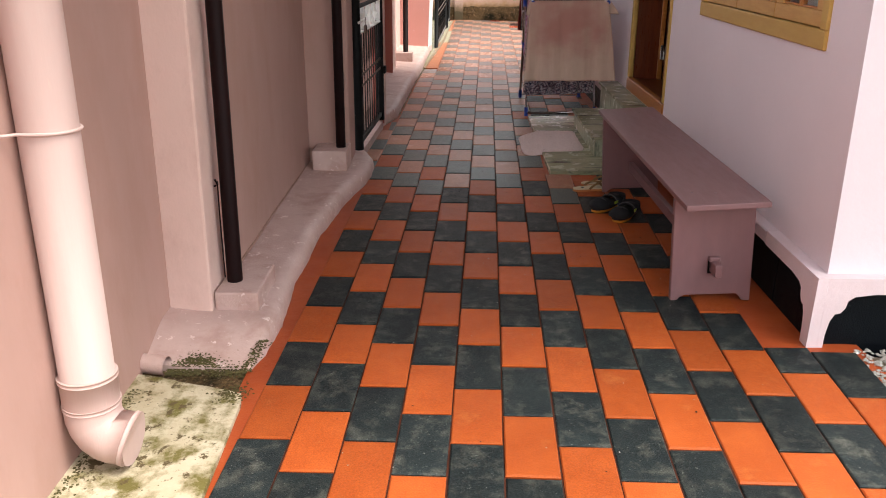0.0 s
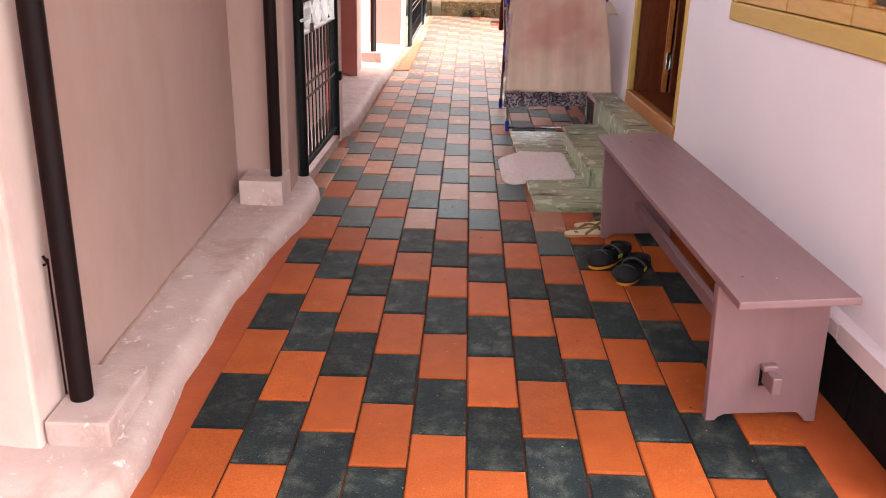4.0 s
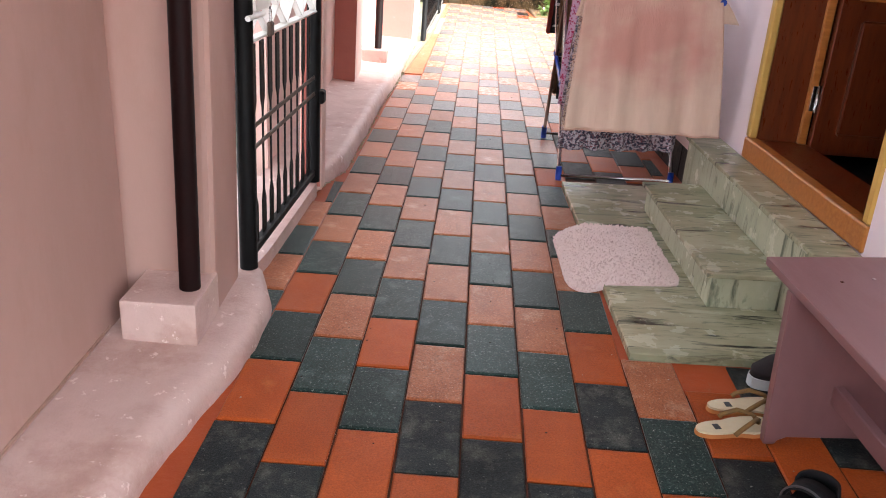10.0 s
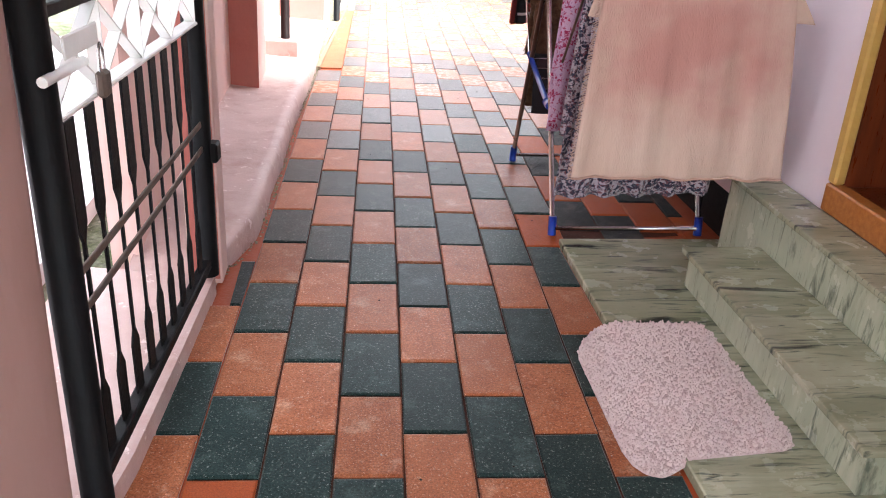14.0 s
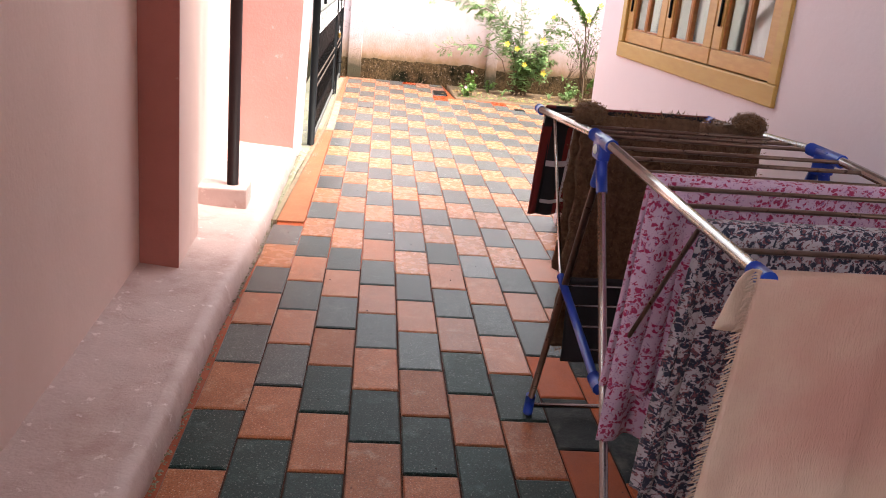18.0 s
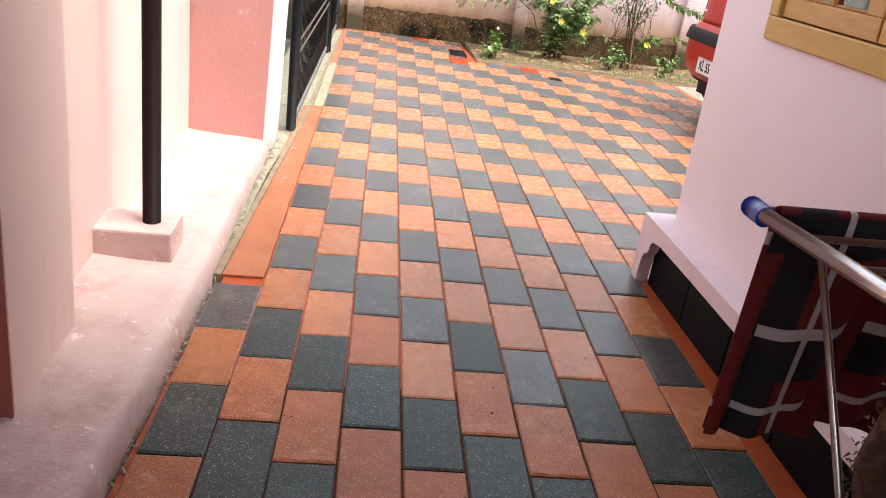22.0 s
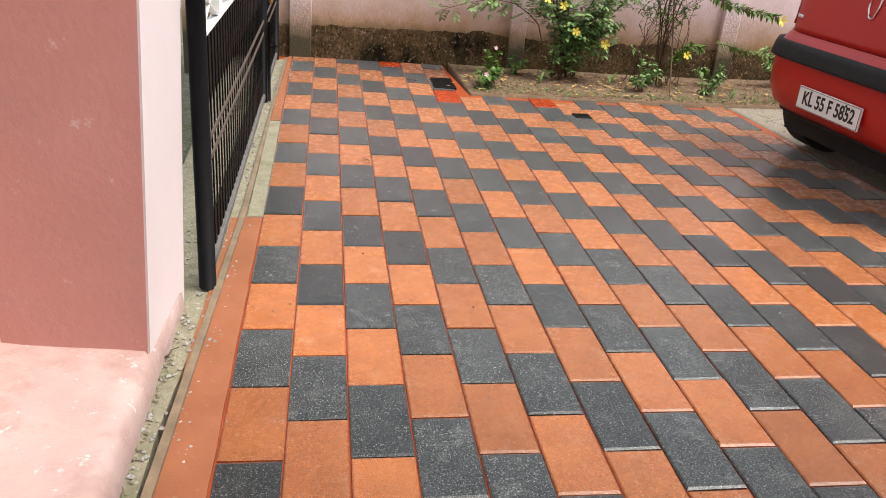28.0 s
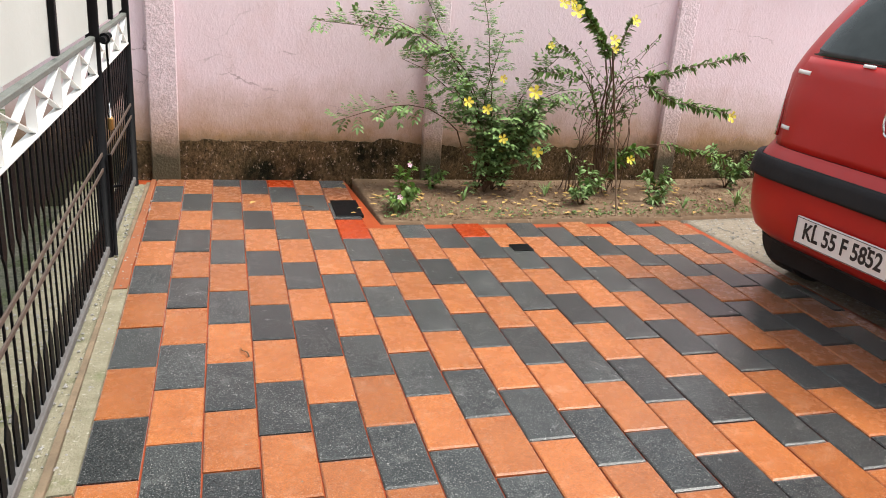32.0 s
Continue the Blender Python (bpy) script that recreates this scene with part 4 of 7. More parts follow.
boxpart("panel_rail", (0.33, 1.13, y1 - 0.082, y1 - 0.0755, z0 + 0.70, z0 + 0.78), M["teak"], leaf, "orange middle rail", 0.004, raked=True)
boxpart("upper_panel", (0.36, 1.10, y1 - 0.087, y1 - 0.0755, z0 + 0.86, z0 + 1.7), M["door_wood"], leaf, bevel=0.012, raked=True)
for z in (0.62, 1.7):
    h = boxpart("hinge", (0.225, 0.275, y1 - 0.063, y1 - 0.0555, z0 + z - 0.40, z0 + z - 0.29), M["steel"], door, "brass-grey butt hinge", 0.002, raked=True)
    bm = bmesh.new()
    tube(bm, [(0.252, y1 - 0.067, z0 + z - 0.405), (0.252, y1 - 0.067, z0 + z - 0.285)], 0.006, 10)
    rake(bm, 0.4)
    part("hinge_pin", bm, M["steel"], h)

# ---- windows ----
M["glass"] = bpy.data.materials.new("window_glass")
M["glass"].use_nodes = True
_g = M["glass"].node_tree.nodes["Principled BSDF"]
_g.inputs["Base Color"].default_value = (0.95, 0.97, 0.96, 1)
_g.inputs["Transmission Weight"].default_value = 1.0
_g.inputs["Roughness"].default_value = 0.02
_g.inputs["IOR"].default_value = 1.45
M["curtain"] = mat("curtain", (0.78, 0.78, 0.74), (0.72, 0.72, 0.68), 3, 0.9, 0.05, 0.1, 40, squash=(1, 6, 0.3))


def window(name, opening, label):
    y0, y1, z0, z1 = opening
    w = thing(name, label, "window", (WX, 0, 0))
    w.matrix_basis = HOUSE @ w.matrix_basis
    w["kind"] = "structure"
    boxpart("frame_sill", (-0.014, 0.06, y0, y1, z0, z0 + 0.074), M["window_frame"], w, "mustard wood bottom rail", 0.004, raked=True)
    boxpart("frame_head", (-0.014, 0.06, y0, y1, z1 - 0.08, z1), M["window_frame"], w, bevel=0.004, raked=True)
    for a, b in ((y0, y0 + 0.058), (y1 - 0.058, y1)):
        boxpart("frame_stile", (-0.014, 0.06, a, b, z0 + 0.0745, z1 - 0.0805), M["window_frame"], w, bevel=0.004, raked=True)
    n, inner0, inner1 = 3, y0 + 0.060, y1 - 0.060
    cw = (inner1 - inner0) / n
    for i in range(n):
        a, b = inner0 + i * cw + 0.004, inner0 + (i + 1) * cw - 0.004
        lo, hi = z0 + 0.078, z1 - 0.086
        sash = boxpart("casement", (0.001, 0.036, a, b, lo, lo + 0.062), M["window_wood"], w, "honey-coloured casement", 0.003, raked=True)
        boxpart("top_rail", (0.001, 0.036, a, b, hi - 0.07, hi), M["window_wood"], sash, bevel=0.003, raked=True)
        for c, d in ((a, a + 0.075), (b - 0.075, b)):
            boxpart("stile", (0.001, 0.036, c, d, lo + 0.0625, hi - 0.0705), M["window_wood"], sash, bevel=0.003, raked=True)
        mid = (a + b) / 2
        boxpart("glazing_bar", (0.006, 0.034, mid - 0.011, mid + 0.011, lo + 0.0625, hi - 0.0705), M["teak"], sash, "darker glazing bar", 0.003, raked=True)
        for c, d in ((a + 0.0755, mid - 0.0115), (mid + 0.0115, b - 0.0755)):
            for e, f in ((c, c + 0.008), (d - 0.008, d)):
                boxpart("bead", (0.008, 0.03, e, f, lo + 0.063, hi - 0.071), M["teak"], sash, bevel=0.002, raked=True)
            boxpart("bead", (0.008, 0.03, c + 0.0085, d - 0.0085, lo + 0.063, lo + 0.071), M["teak"], sash, bevel=0.002, raked=True)
            rows = 4
            high = (hi - 0.071 - lo - 0.063) / rows
            for q in range(1, rows):
                zc = lo + 0.063 + q * high
                boxpart("cross_bar", (0.0065, 0.0335, c + 0.0085, d - 0.0085, zc - 0.009, zc + 0.009), M["teak"], sash, "darker glazing bar", 0.003, raked=True)
            pane = boxpart("pane", (0.018, 0.022, c + 0.0005, d - 0.0005, lo + 0.063, hi - 0.071), M["glass"], sash, "clear glass pane", 0.0, raked=True)
            pane.visible_shadow = False
        boxpart("handle", (-0.010, 0.0005, b - 0.055, b - 0.043, lo + 0.15, lo + 0.27), M["black_iron"], sash, "thin dark pull handle", 0.003, raked=True)
    # White curtain is added; it stands in for the sky's reflection in the panes.
    bm = bmesh.new()
    cols = 70
    rows = [[bm.verts.new((0.10 + 0.012 * math.sin(k * 0.75), inner0 - 0.04 + (inner1 - inner0 + 0.08) * k / cols, z)) for k in range(cols + 1)] for z in (z0 + 0.02, z1 - 0.02)]
    for k in range(cols):
        f = bm.faces.new((rows[0][k], rows[0][k + 1], rows[1][k + 1], rows[1][k]))
        f.smooth = True
    cur = part("curtain", bm, M["curtain"])
    cur.matrix_basis = HOUSE @ pose(WX, 0, 0)
    tagged(cur, "plain white sheet added behind the panes in place of reflected sky", "curtain")
    sol = cur.modifiers.new("thick", "SOLIDIFY")
    sol.thickness = 0.003
    # Added panel close behind the curtain; its dark colour gives the room's shade.
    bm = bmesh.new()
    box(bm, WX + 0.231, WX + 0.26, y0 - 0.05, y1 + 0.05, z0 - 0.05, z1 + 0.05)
    setting("wall_behind_" + name, bm, M["unlit_room"], "dark panel closing the window opening, in place of an unlit room", "wall")


window("window_1", WIN1, "three-leaf wooden window with a mustard frame above the bench")
window("window_2", WIN2, "three-leaf wooden window with a mustard frame above the rack")

# ---- bench ----
bench = thing("bench", "long mauve-brown painted wooden bench against the house wall", "bench")
bench.matrix_basis = LEAN @ pose(0.885, 3.08, 0.0, 0, -2.8, 0.9)  # its wall side stands higher
bm = bmesh.new()
box(bm, 0.002, 0.332, -0.035, 1.885, 0.452, 0.476, 0.004, 2)
top = part("seat_board", bm, M["bench_paint"], bench)
for x, y in ((0.16, 0.11), (0.07, 0.13), (0.13, 1.72), (0.22, 1.74)):
    bm = bmesh.new()
    tube(bm, [(x, y, 0.4755), (x, y, 0.4768)], 0.005, 8)
    part("screw_head", bm, M["steel"], top)


def leg_outline():
    """The board leg: two short feet, the one by the wall a little longer."""
    return [(0.0, 0.0), (0.03, 0.0), (0.037, 0.012), (0.06, 0.022), (0.278, 0.018), (0.297, 0.0), (0.305, -0.015), (0.338, -0.017), (0.335, 0.451), (0.0, 0.451)]


for y in (0.122, 1.700):
    bm = bmesh.new()
    prism(bm, leg_outline(), y, y + 0.03, "y")
    bmesh.ops.bevel(bm, geom=[e for e in bm.edges if e.calc_face_angle(0) > 1], offset=0.002, segments=1, affect="EDGES")
    part("leg", bm, M["bench_paint"], bench)
bm = bmesh.new()
box(bm, 0.158, 0.186, 0.045, 1.80, 0.128, 0.184, 0.003)
part("stretcher", bm, M["bench_paint"], bench)
boxpart("wedge", (0.148, 0.196, 0.095, 0.1215, 0.178, 0.197), M["bench_paint"], bench)
boxpart("mortise_edge", (0.150, 0.194, 0.1205, 0.123, 0.118, 0.193), M["black_iron"], bench, "dark gap round the tenon", 0.0)
boxpart("batten", (0.21, 0.26, 0.05, 0.122, 0.430, 0.451), M["bench_paint"], bench, bevel=0.003)

# ---- shaggy mat ----
rug = random.Random(11)
MAT_NEAR = [(0.443, 5.775), (0.452, 5.725), (0.475, 5.690), (0.51, 5.674), (0.545, 5.690), (0.58, 5.712), (0.84, 5.735), (0.872, 5.748), (0.886, 5.79)]
MAT_FAR = [(0.443, 6.19), (0.455, 6.24), (0.48, 6.285), (0.52, 6.335), (0.56, 6.362), (0.85, 6.350), (0.878, 6.335), (0.886, 6.30)]


def mat_point(f, g):
    """A point of the mat's outline sheet, f across and g along, with the height of what lies under it."""
    x = 0.443 + 0.443 * f
    a, b = lerp_table(MAT_NEAR, x), lerp_table(MAT_FAR, x)
    under = 0.022 if x > 0.60 else 0.022 - 0.020 * min(1, (0.60 - x) / 0.05)
    return x, a + (b - a) * g, under


bm = bmesh.new()
grid = []
for j in range(61):
    row = []
    for i in range(45):
        f, g = i / 44, j / 60
        x, y, z0 = mat_point(f, g)
        rim = min(1.0, 7 * min(f, 1 - f, g, 1 - g) + 0.25)
        row.append(bm.verts.new((x, y, z0 + 0.010 * rim + rug.uniform(0, 0.004) * rim)))
    grid.append(row)
for a, b in zip(grid, grid[1:]):
    for k in range(44):
        bm.faces.new((a[k], a[k + 1], b[k + 1], b[k])).smooth = True
ext = bmesh.ops.extrude_edge_only(bm, edges=[e for e in bm.edges if e.is_boundary])
for v in ext["geom"]:
    if isinstance(v, bmesh.types.BMVert):
        v.co.z = 0.0205 if v.co.x > 0.59 else 0.001
bmesh.ops.recalc_face_normals(bm, faces=bm.faces)
M["rug"] = mat("rug", (0.78, 0.64, 0.62), (0.66, 0.51, 0.49), 26, 0.95, 0.03, 0.9, 130, spot=(0.58, 0.44, 0.41), spot_at=0.6, spot_scale=60)
M["rug_tuft"] = mat("rug_tuft", (0.84, 0.71, 0.69), (0.74, 0.60, 0.58), 40, 0.95, 0.03, 0.5, 200)
doormat = tagged(part("doormat", bm, M["rug"]), "shaggy pale pink doormat lying across the marble doorstep", "doormat")
doormat.matrix_basis = LEAN.copy()
vs, fs = [], []
for k in range(4200):
    f, g = rug.random(), rug.random()
    x, y, z0 = mat_point(f, g)
    c, r = Vector((x, y, z0 + 0.011 * min(1.0, 7 * min(f, 1 - f, g, 1 - g) + 0.3))), rug.uniform(0.0028, 0.0048)
    way, tall = Vector((rug.uniform(-0.6, 0.6), rug.uniform(-0.6, 0.6), 1)).normalized(), rug.uniform(0.006, 0.011)
    side = way.cross(Vector((1, 0.3, 0))).normalized()
    over = way.cross(side)
    b = len(vs)
    vs += [c + r * (math.cos(t) * side + math.sin(t) * over) for t in (0, 1.57, 3.14, 4.71)]
    vs += [c + way * tall * 0.7 + r * 0.9 * (math.cos(t) * side + math.sin(t) * over) for t in (0.4, 1.97, 3.54, 5.11)] + [c + way * tall]
    fs += [(b + q, b + (q + 1) % 4, b + 4 + (q + 1) % 4, b + 4 + q) for q in range(4)] + [(b + 4 + q, b + 4 + (q + 1) % 4, b + 8) for q in range(4)]
me = bpy.data.meshes.new("tufts")
me.from_pydata([tuple(v) for v in vs], [], fs)
me.materials.append(M["rug_tuft"])
tufts = new("nap", me)
tufts.parent = doormat
tufts["kind"] = "stuff"
tufts["label"] = "short chenille tufts"

# ---- footwear ----
M["cream_foam"] = mat("cream_foam", (0.62, 0.56, 0.40), (0.55, 0.48, 0.33), 9, 0.7, 0.1, 0.1, 90)
M["tan_sole"] = mat("tan_sole", (0.50, 0.20, 0.06), (0.42, 0.16, 0.05), 9, 0.7, 0.1, 0.1, 90)
M["olive_strap"] = mat("olive_strap", (0.24, 0.14, 0.04), (0.13, 0.075, 0.025), 30, 0.7, 0.1, 0.3, 200)
M["black_rubber"] = mat("black_rubber", (0.007, 0.008, 0.010), (0.012, 0.013, 0.016), 12, 0.7, 0.1, 0.2, 120, spec=0.25)
M["amber_rubber"] = mat("amber_rubber", (0.60, 0.26, 0.03), (0.52, 0.2, 0.02), 9, 0.6, 0.1, 0.05, 90)
M["pale_piping"] = mat("pale_piping", (0.075, 0.075, 0.08), (0.05, 0.05, 0.055), 9, 0.7, 0.1, 0.05, 90)
M["ice_sole"] = mat("ice_sole", (0.58, 0.66, 0.70), (0.50, 0.58, 0.62), 9, 0.6, 0.1, 0.05, 90)
M["black_canvas"] = mat("black_canvas", (0.012, 0.012, 0.016), (0.02, 0.02, 0.025), 20, 0.85, 0.05, 0.4, 220)


def sole_outline(length, width, n=28):
    """A foot-shaped outline, the toe towards +y."""
    pts = []
    for k in range(n):
        a = 2 * math.pi * k / n
        c, s = math.cos(a), math.sin(a)
        w = width / 2 * (1.0 if s > 0 else 0.82) * (1 - 0.14 * math.exp(-((s + 0.15) / 0.35) ** 2))
        pts.append((w * math.copysign(abs(c) ** 0.8, c), length / 2 * math.copysign(abs(s) ** 0.9, s)))
    return pts


def flip_flop(at, turn):
    t = thing("flip_flop", "cream flip-flop with an olive patterned strap beside the bench", "flip-flop", at, turn, "flip-flops by the bench", True)
    bm = bmesh.new()
    prism(bm, sole_outline(0.245, 0.086), 0.0, 0.012)
    part("sole", bm, M["tan_sole"], t, "tan orange sole")
    bm = bmesh.new()
    prism(bm, sole_outline(0.242, 0.083), 0.0123, 0.019)
    part("footbed", bm, M["cream_foam"], t, "cream footbed")
    boxpart("printed_mark", (-0.012, 0.012, -0.07, -0.052, 0.0191, 0.0196), M["pale_piping"], t, "grey worn print", 0.0)
    for s in (-1, 1):
        bm = bmesh.new()
        tube(bm, [(0.0, 0.065, 0.022), (s * 0.012, 0.05, 0.045), (s * 0.034, 0.015, 0.048), (s * 0.044, -0.02, 0.03), (s * 0.044, -0.03, 0.018)], 0.007, 8)
        for v in bm.verts:
            v.co.z = 0.022 + (v.co.z - 0.022) * 0.9
        part("strap", bm, M["olive_strap"], t)
    bm = bmesh.new()
    tube(bm, [(0, 0.065, 0.02), (0, 0.065, 0.034)], 0.005, 8)
    part("toe_post", bm, M["black_rubber"], t)


flip_flop((0.800, 4.832, 0.002), -78)
flip_flop((0.868, 4.941, 0.002), -84)


def sandal(at, turn):
    t = thing("sandal", "black rubber sandal with an amber sole edge under the bench", "sandal", at, turn, "black sandals under the bench", True)
    bm = bmesh.new()
    prism(bm, sole_outline(0.265, 0.10), 0.0, 0.013)
    part("sole", bm, M["amber_rubber"], t, "amber rubber sole")
    bm = bmesh.new()
    prism(bm, sole_outline(0.272, 0.106), 0.0133, 0.03)
    part("footbed", bm, M["black_rubber"], t)
    for y0, y1, h in ((0.0, 0.07, 0.060), (-0.095, -0.015, 0.064)):
        bm = bmesh.new()
        rows = []
        for k in range(13):
            a = math.pi * k / 12
            rows.append([bm.verts.new((0.056 * math.cos(a), y0 + 0.012 * math.sin(a), 0.022 + (h - 0.022) * math.sin(a))), bm.verts.new((0.056 * math.cos(a), y1, 0.022 + (h - 0.022 + 0.008) * math.sin(a)))])
        for a, b in zip(rows, rows[1:]):
            bm.faces.new((a[0], a[1], b[1], b[0])).smooth = True
        ob = part("instep_strap", bm, M["black_rubber"], t)
        ob.modifiers.new("thick", "SOLIDIFY").thickness = 0.006
        bm = bmesh.new()
        tube(bm, [(0.057 * math.cos(math.pi * k / 12), y1, 0.024 + (h - 0.012) * math.sin(math.pi * k / 12)) for k in range(13)], 0.0028, 6)
        part("piping", bm, M["pale_piping"], t, "pale grey piping")
    bm = bmesh.new()
    rows = []
    for j in range(7):
        f = j / 6
        y, w, h = 0.06 + 0.078 * f, 0.055 * (1 - f ** 3) + 0.006, 0.036 * (1 - f ** 2.2) + 0.004
        rows.append([bm.verts.new((w * math.cos(math.pi * k / 12), y, 0.026 + h * math.sin(math.pi * k / 12))) for k in range(13)])
    for a, b in zip(rows, rows[1:]):
        for k in range(12):
            bm.faces.new((a[k], a[k + 1], b[k + 1], b[k])).smooth = True
    ob = part("toe_cap", bm, M["black_rubber"], t, "rounded black toe cap")
    ob.modifiers.new("thick", "SOLIDIFY").thickness = 0.005
    bm = bmesh.new()
    arc = [math.pi * k / 14 for k in range(15)]
    rows = [[bm.verts.new((w * math.cos(a), -0.078 - 0.052 * math.sin(a), z)) for a in arc] for w, z in ((0.047, 0.028), (0.048, 0.045), (0.044, 0.062))]
    for a, b in zip(rows, rows[1:]):
        for k in range(14):
            bm.faces.new((a[k], a[k + 1], b[k + 1], b[k])).smooth = True
    part("heel_strap", bm, M["black_rubber"], t).modifiers.new("thick", "SOLIDIFY").thickness = 0.006
    boxpart("green_tab", (-0.057, -0.0545, -0.02, 0.012, 0.034, 0.05), mat("green_tab", (0.42, 0.55, 0.05), None, 5, 0.6), t, "lime green side tab", 0.0)


sandal((0.838, 4.487, 0.001), 134)
sandal((0.908, 4.328, 0.001), 148)
shoe = thing("sneaker", "black canvas sneaker with a pale blue sole behind the bench leg", "sneaker", (1.050, 5.10, 0.003), 98, "black sneakers behind the bench", True)
bm = bmesh.new()
prism(bm, sole_outline(0.27, 0.10), 0.0, 0.034)
part("sole", bm, M["ice_sole"], shoe, "pale blue-white sole")
bm = bmesh.new()
rings = []
for z, l, w, dy in ((0.034, 0.262, 0.096, 0), (0.06, 0.258, 0.094, 0), (0.085, 0.22, 0.086, -0.02), (0.105, 0.15, 0.074, -0.055), (0.125, 0.125, 0.066, -0.066)):
    rings.append([bm.verts.new((x, y + dy, z)) for x, y in sole_outline(l, w)])
for a, b in zip(rings, rings[1:]):
    for k in range(len(a)):
        bm.faces.new((a[k], a[(k + 1) % len(a)], b[(k + 1) % len(a)], b[k])).smooth = True
bm.faces.new(rings[0][::-1])
part("upper", bm, M["black_canvas"], shoe)
bm = bmesh.new()
for k in range(4):
    tube(bm, [(-0.028, 0.01 - k * 0.022, 0.092 + k * 0.007), (0, 0.012 - k * 0.022, 0.104 + k * 0.007), (0.028, 0.01 - k * 0.022, 0.092 + k * 0.007)], 0.0035, 6)
tube(bm, [(0, -0.055, 0.128), (0.03, -0.03, 0.14), (0.055, -0.02, 0.13)], 0.003, 6)
part("laces", bm, M["black_canvas"], shoe)
copy_thing(shoe, LEAN @ pose(1.095, 4.945, 0.003, 0, 0, 96))

# ---- folding clothes rack with the washing on it ----
RX0, RX1 = 0.570, 1.172
HUB, WING_N, WING_F = (7.575, 1.018), (6.715, 0.985), (8.285, 0.975)
RACK = LEAN @ pose(0, 0.04, 0)
rack = thing("clothes_rack", "folding steel clothes rack with blue joints, full of washing", "clothes rack")
rack.matrix_basis = RACK.copy()


def rod(name, pts, r, m, label="", parent=rack, segs=10):
    bm = bmesh.new()
    tube(bm, pts, r, segs)
    return part(name, bm, M[m], parent, label)


def wing_z(y):
    (ya, za), (yb, zb) = (HUB, WING_N) if y < HUB[0] else (HUB, WING_F)
    return za + (zb - za) * (y - ya) / (yb - ya)


M["rod_brown"] = mat("rod_brown", (0.20, 0.125, 0.095), (0.14, 0.085, 0.065), 20, 0.3, 0.1, 0.05, 100, metal=0.7)
for x in (RX0, RX1):
    for (y, z) in (WING_N, WING_F):
        rod("wing_tube", [(x, HUB[0] + (0.05 if y > HUB[0] else -0.05), HUB[1]), (x, y, z)], 0.0115, "steel", segs=14)
        cap = rod("end_cap", [(x, y + (0.035 if y < HUB[0] else -0.035), wing_z(y)), (x, y - (0.012 if y < HUB[0] else -0.012), z)], 0.0155, "blue_plastic", "blue plastic end cap", segs=12)
    s = 1 if x == RX0 else -1
    bm = bmesh.new()
    tube(bm, [(x, HUB[0] - 0.075, HUB[1] - 0.002), (x, HUB[0] + 0.075, HUB[1] - 0.001)], 0.017, 14)
    box(bm, x - 0.016, x + 0.016, HUB[0] - 0.03, HUB[0] + 0.03, HUB[1] - 0.05, HUB[1] + 0.012, 0.007, 2)
    joint = part("hub_joint", bm, M["blue_plastic"], rack, "blue plastic hub joint")
    bm = bmesh.new()
    bmesh.ops.create_uvsphere(bm, u_segments=14, v_segments=8, radius=0.013, matrix=Matrix.Translation((x - s * 0.016, HUB[0], HUB[1] - 0.025)) @ Matrix.Diagonal((0.5, 1, 1, 1)))
    part("pivot_button", bm, M["white_iron"], joint, "white pivot button", True)
    for fy, dx, m in ((7.045, 0.0, "steel"), (7.96, 0.012 * s, "rod_brown")):
        top = Vector((x + dx, HUB[0] + (-0.012 if fy < 7.5 else 0.012), HUB[1] - 0.05))
        foot = Vector((x + dx, fy, 0.03))
        way = (foot - top).normalized()
        rod("leg_socket", [top, top + way * 0.085], 0.0145, "blue_plastic", "blue leg socket", segs=12)
        rod("leg", [top + way * 0.06, foot], 0.0105, m, segs=14)
        rod("foot", [foot + Vector((0, 0, 0.045)) - Vector((0, way.y * 0.03, 0)), foot + Vector((0, 0, -0.029))], 0.0165, "blue_plastic", "blue rubber foot", segs=12)
    # lower tray arm and wing struts
    a, b = (x + 0.01 * s, 7.80, 0.56), (x + 0.01 * s, 7.36, 0.44)
    rod("tray_arm", [a, b], 0.012, "blue_plastic", "blue tray arm")
    rod("tray_clip", [(b[0], b[1] + 0.03, b[2] + 0.008), (b[0], b[1] - 0.025, b[2] + 0.004)], 0.018, "blue_plastic", "blue tray clip")
    rod("wing_strut", [b, (x + 0.012 * s, 6.98, wing_z(6.98) - 0.012)], 0.005, "rod_brown")
    rod("wing_strut", [(x + 0.012 * s, 7.78, 0.52), (x + 0.012 * s, 8.12, wing_z(8.12) - 0.012)], 0.005, "steel")
for fy in (7.045, 7.96):
    rod("foot_bar", [(RX0, fy, 0.030), (RX1, fy, 0.030)], 0.0085, "steel")
for y in (6.715, 6.83, 6.945, 7.06, 7.175, 7.29, 7.405, 7.50, 7.65, 7.75, 7.85, 7.95, 8.05, 8.16, 8.285):
    rod("cross_rod", [(RX0, y, wing_z(y)), (RX1, y, wing_z(y))], 0.0052, "rod_brown")
for k in range(5):
    y, z = 7.40 + 0.09 * k, 0.45 + 0.0245 * k
    rod("tray_rod", [(RX0 + 0.01, y, z), (RX1 - 0.01, y, z)], 0.004, "steel")


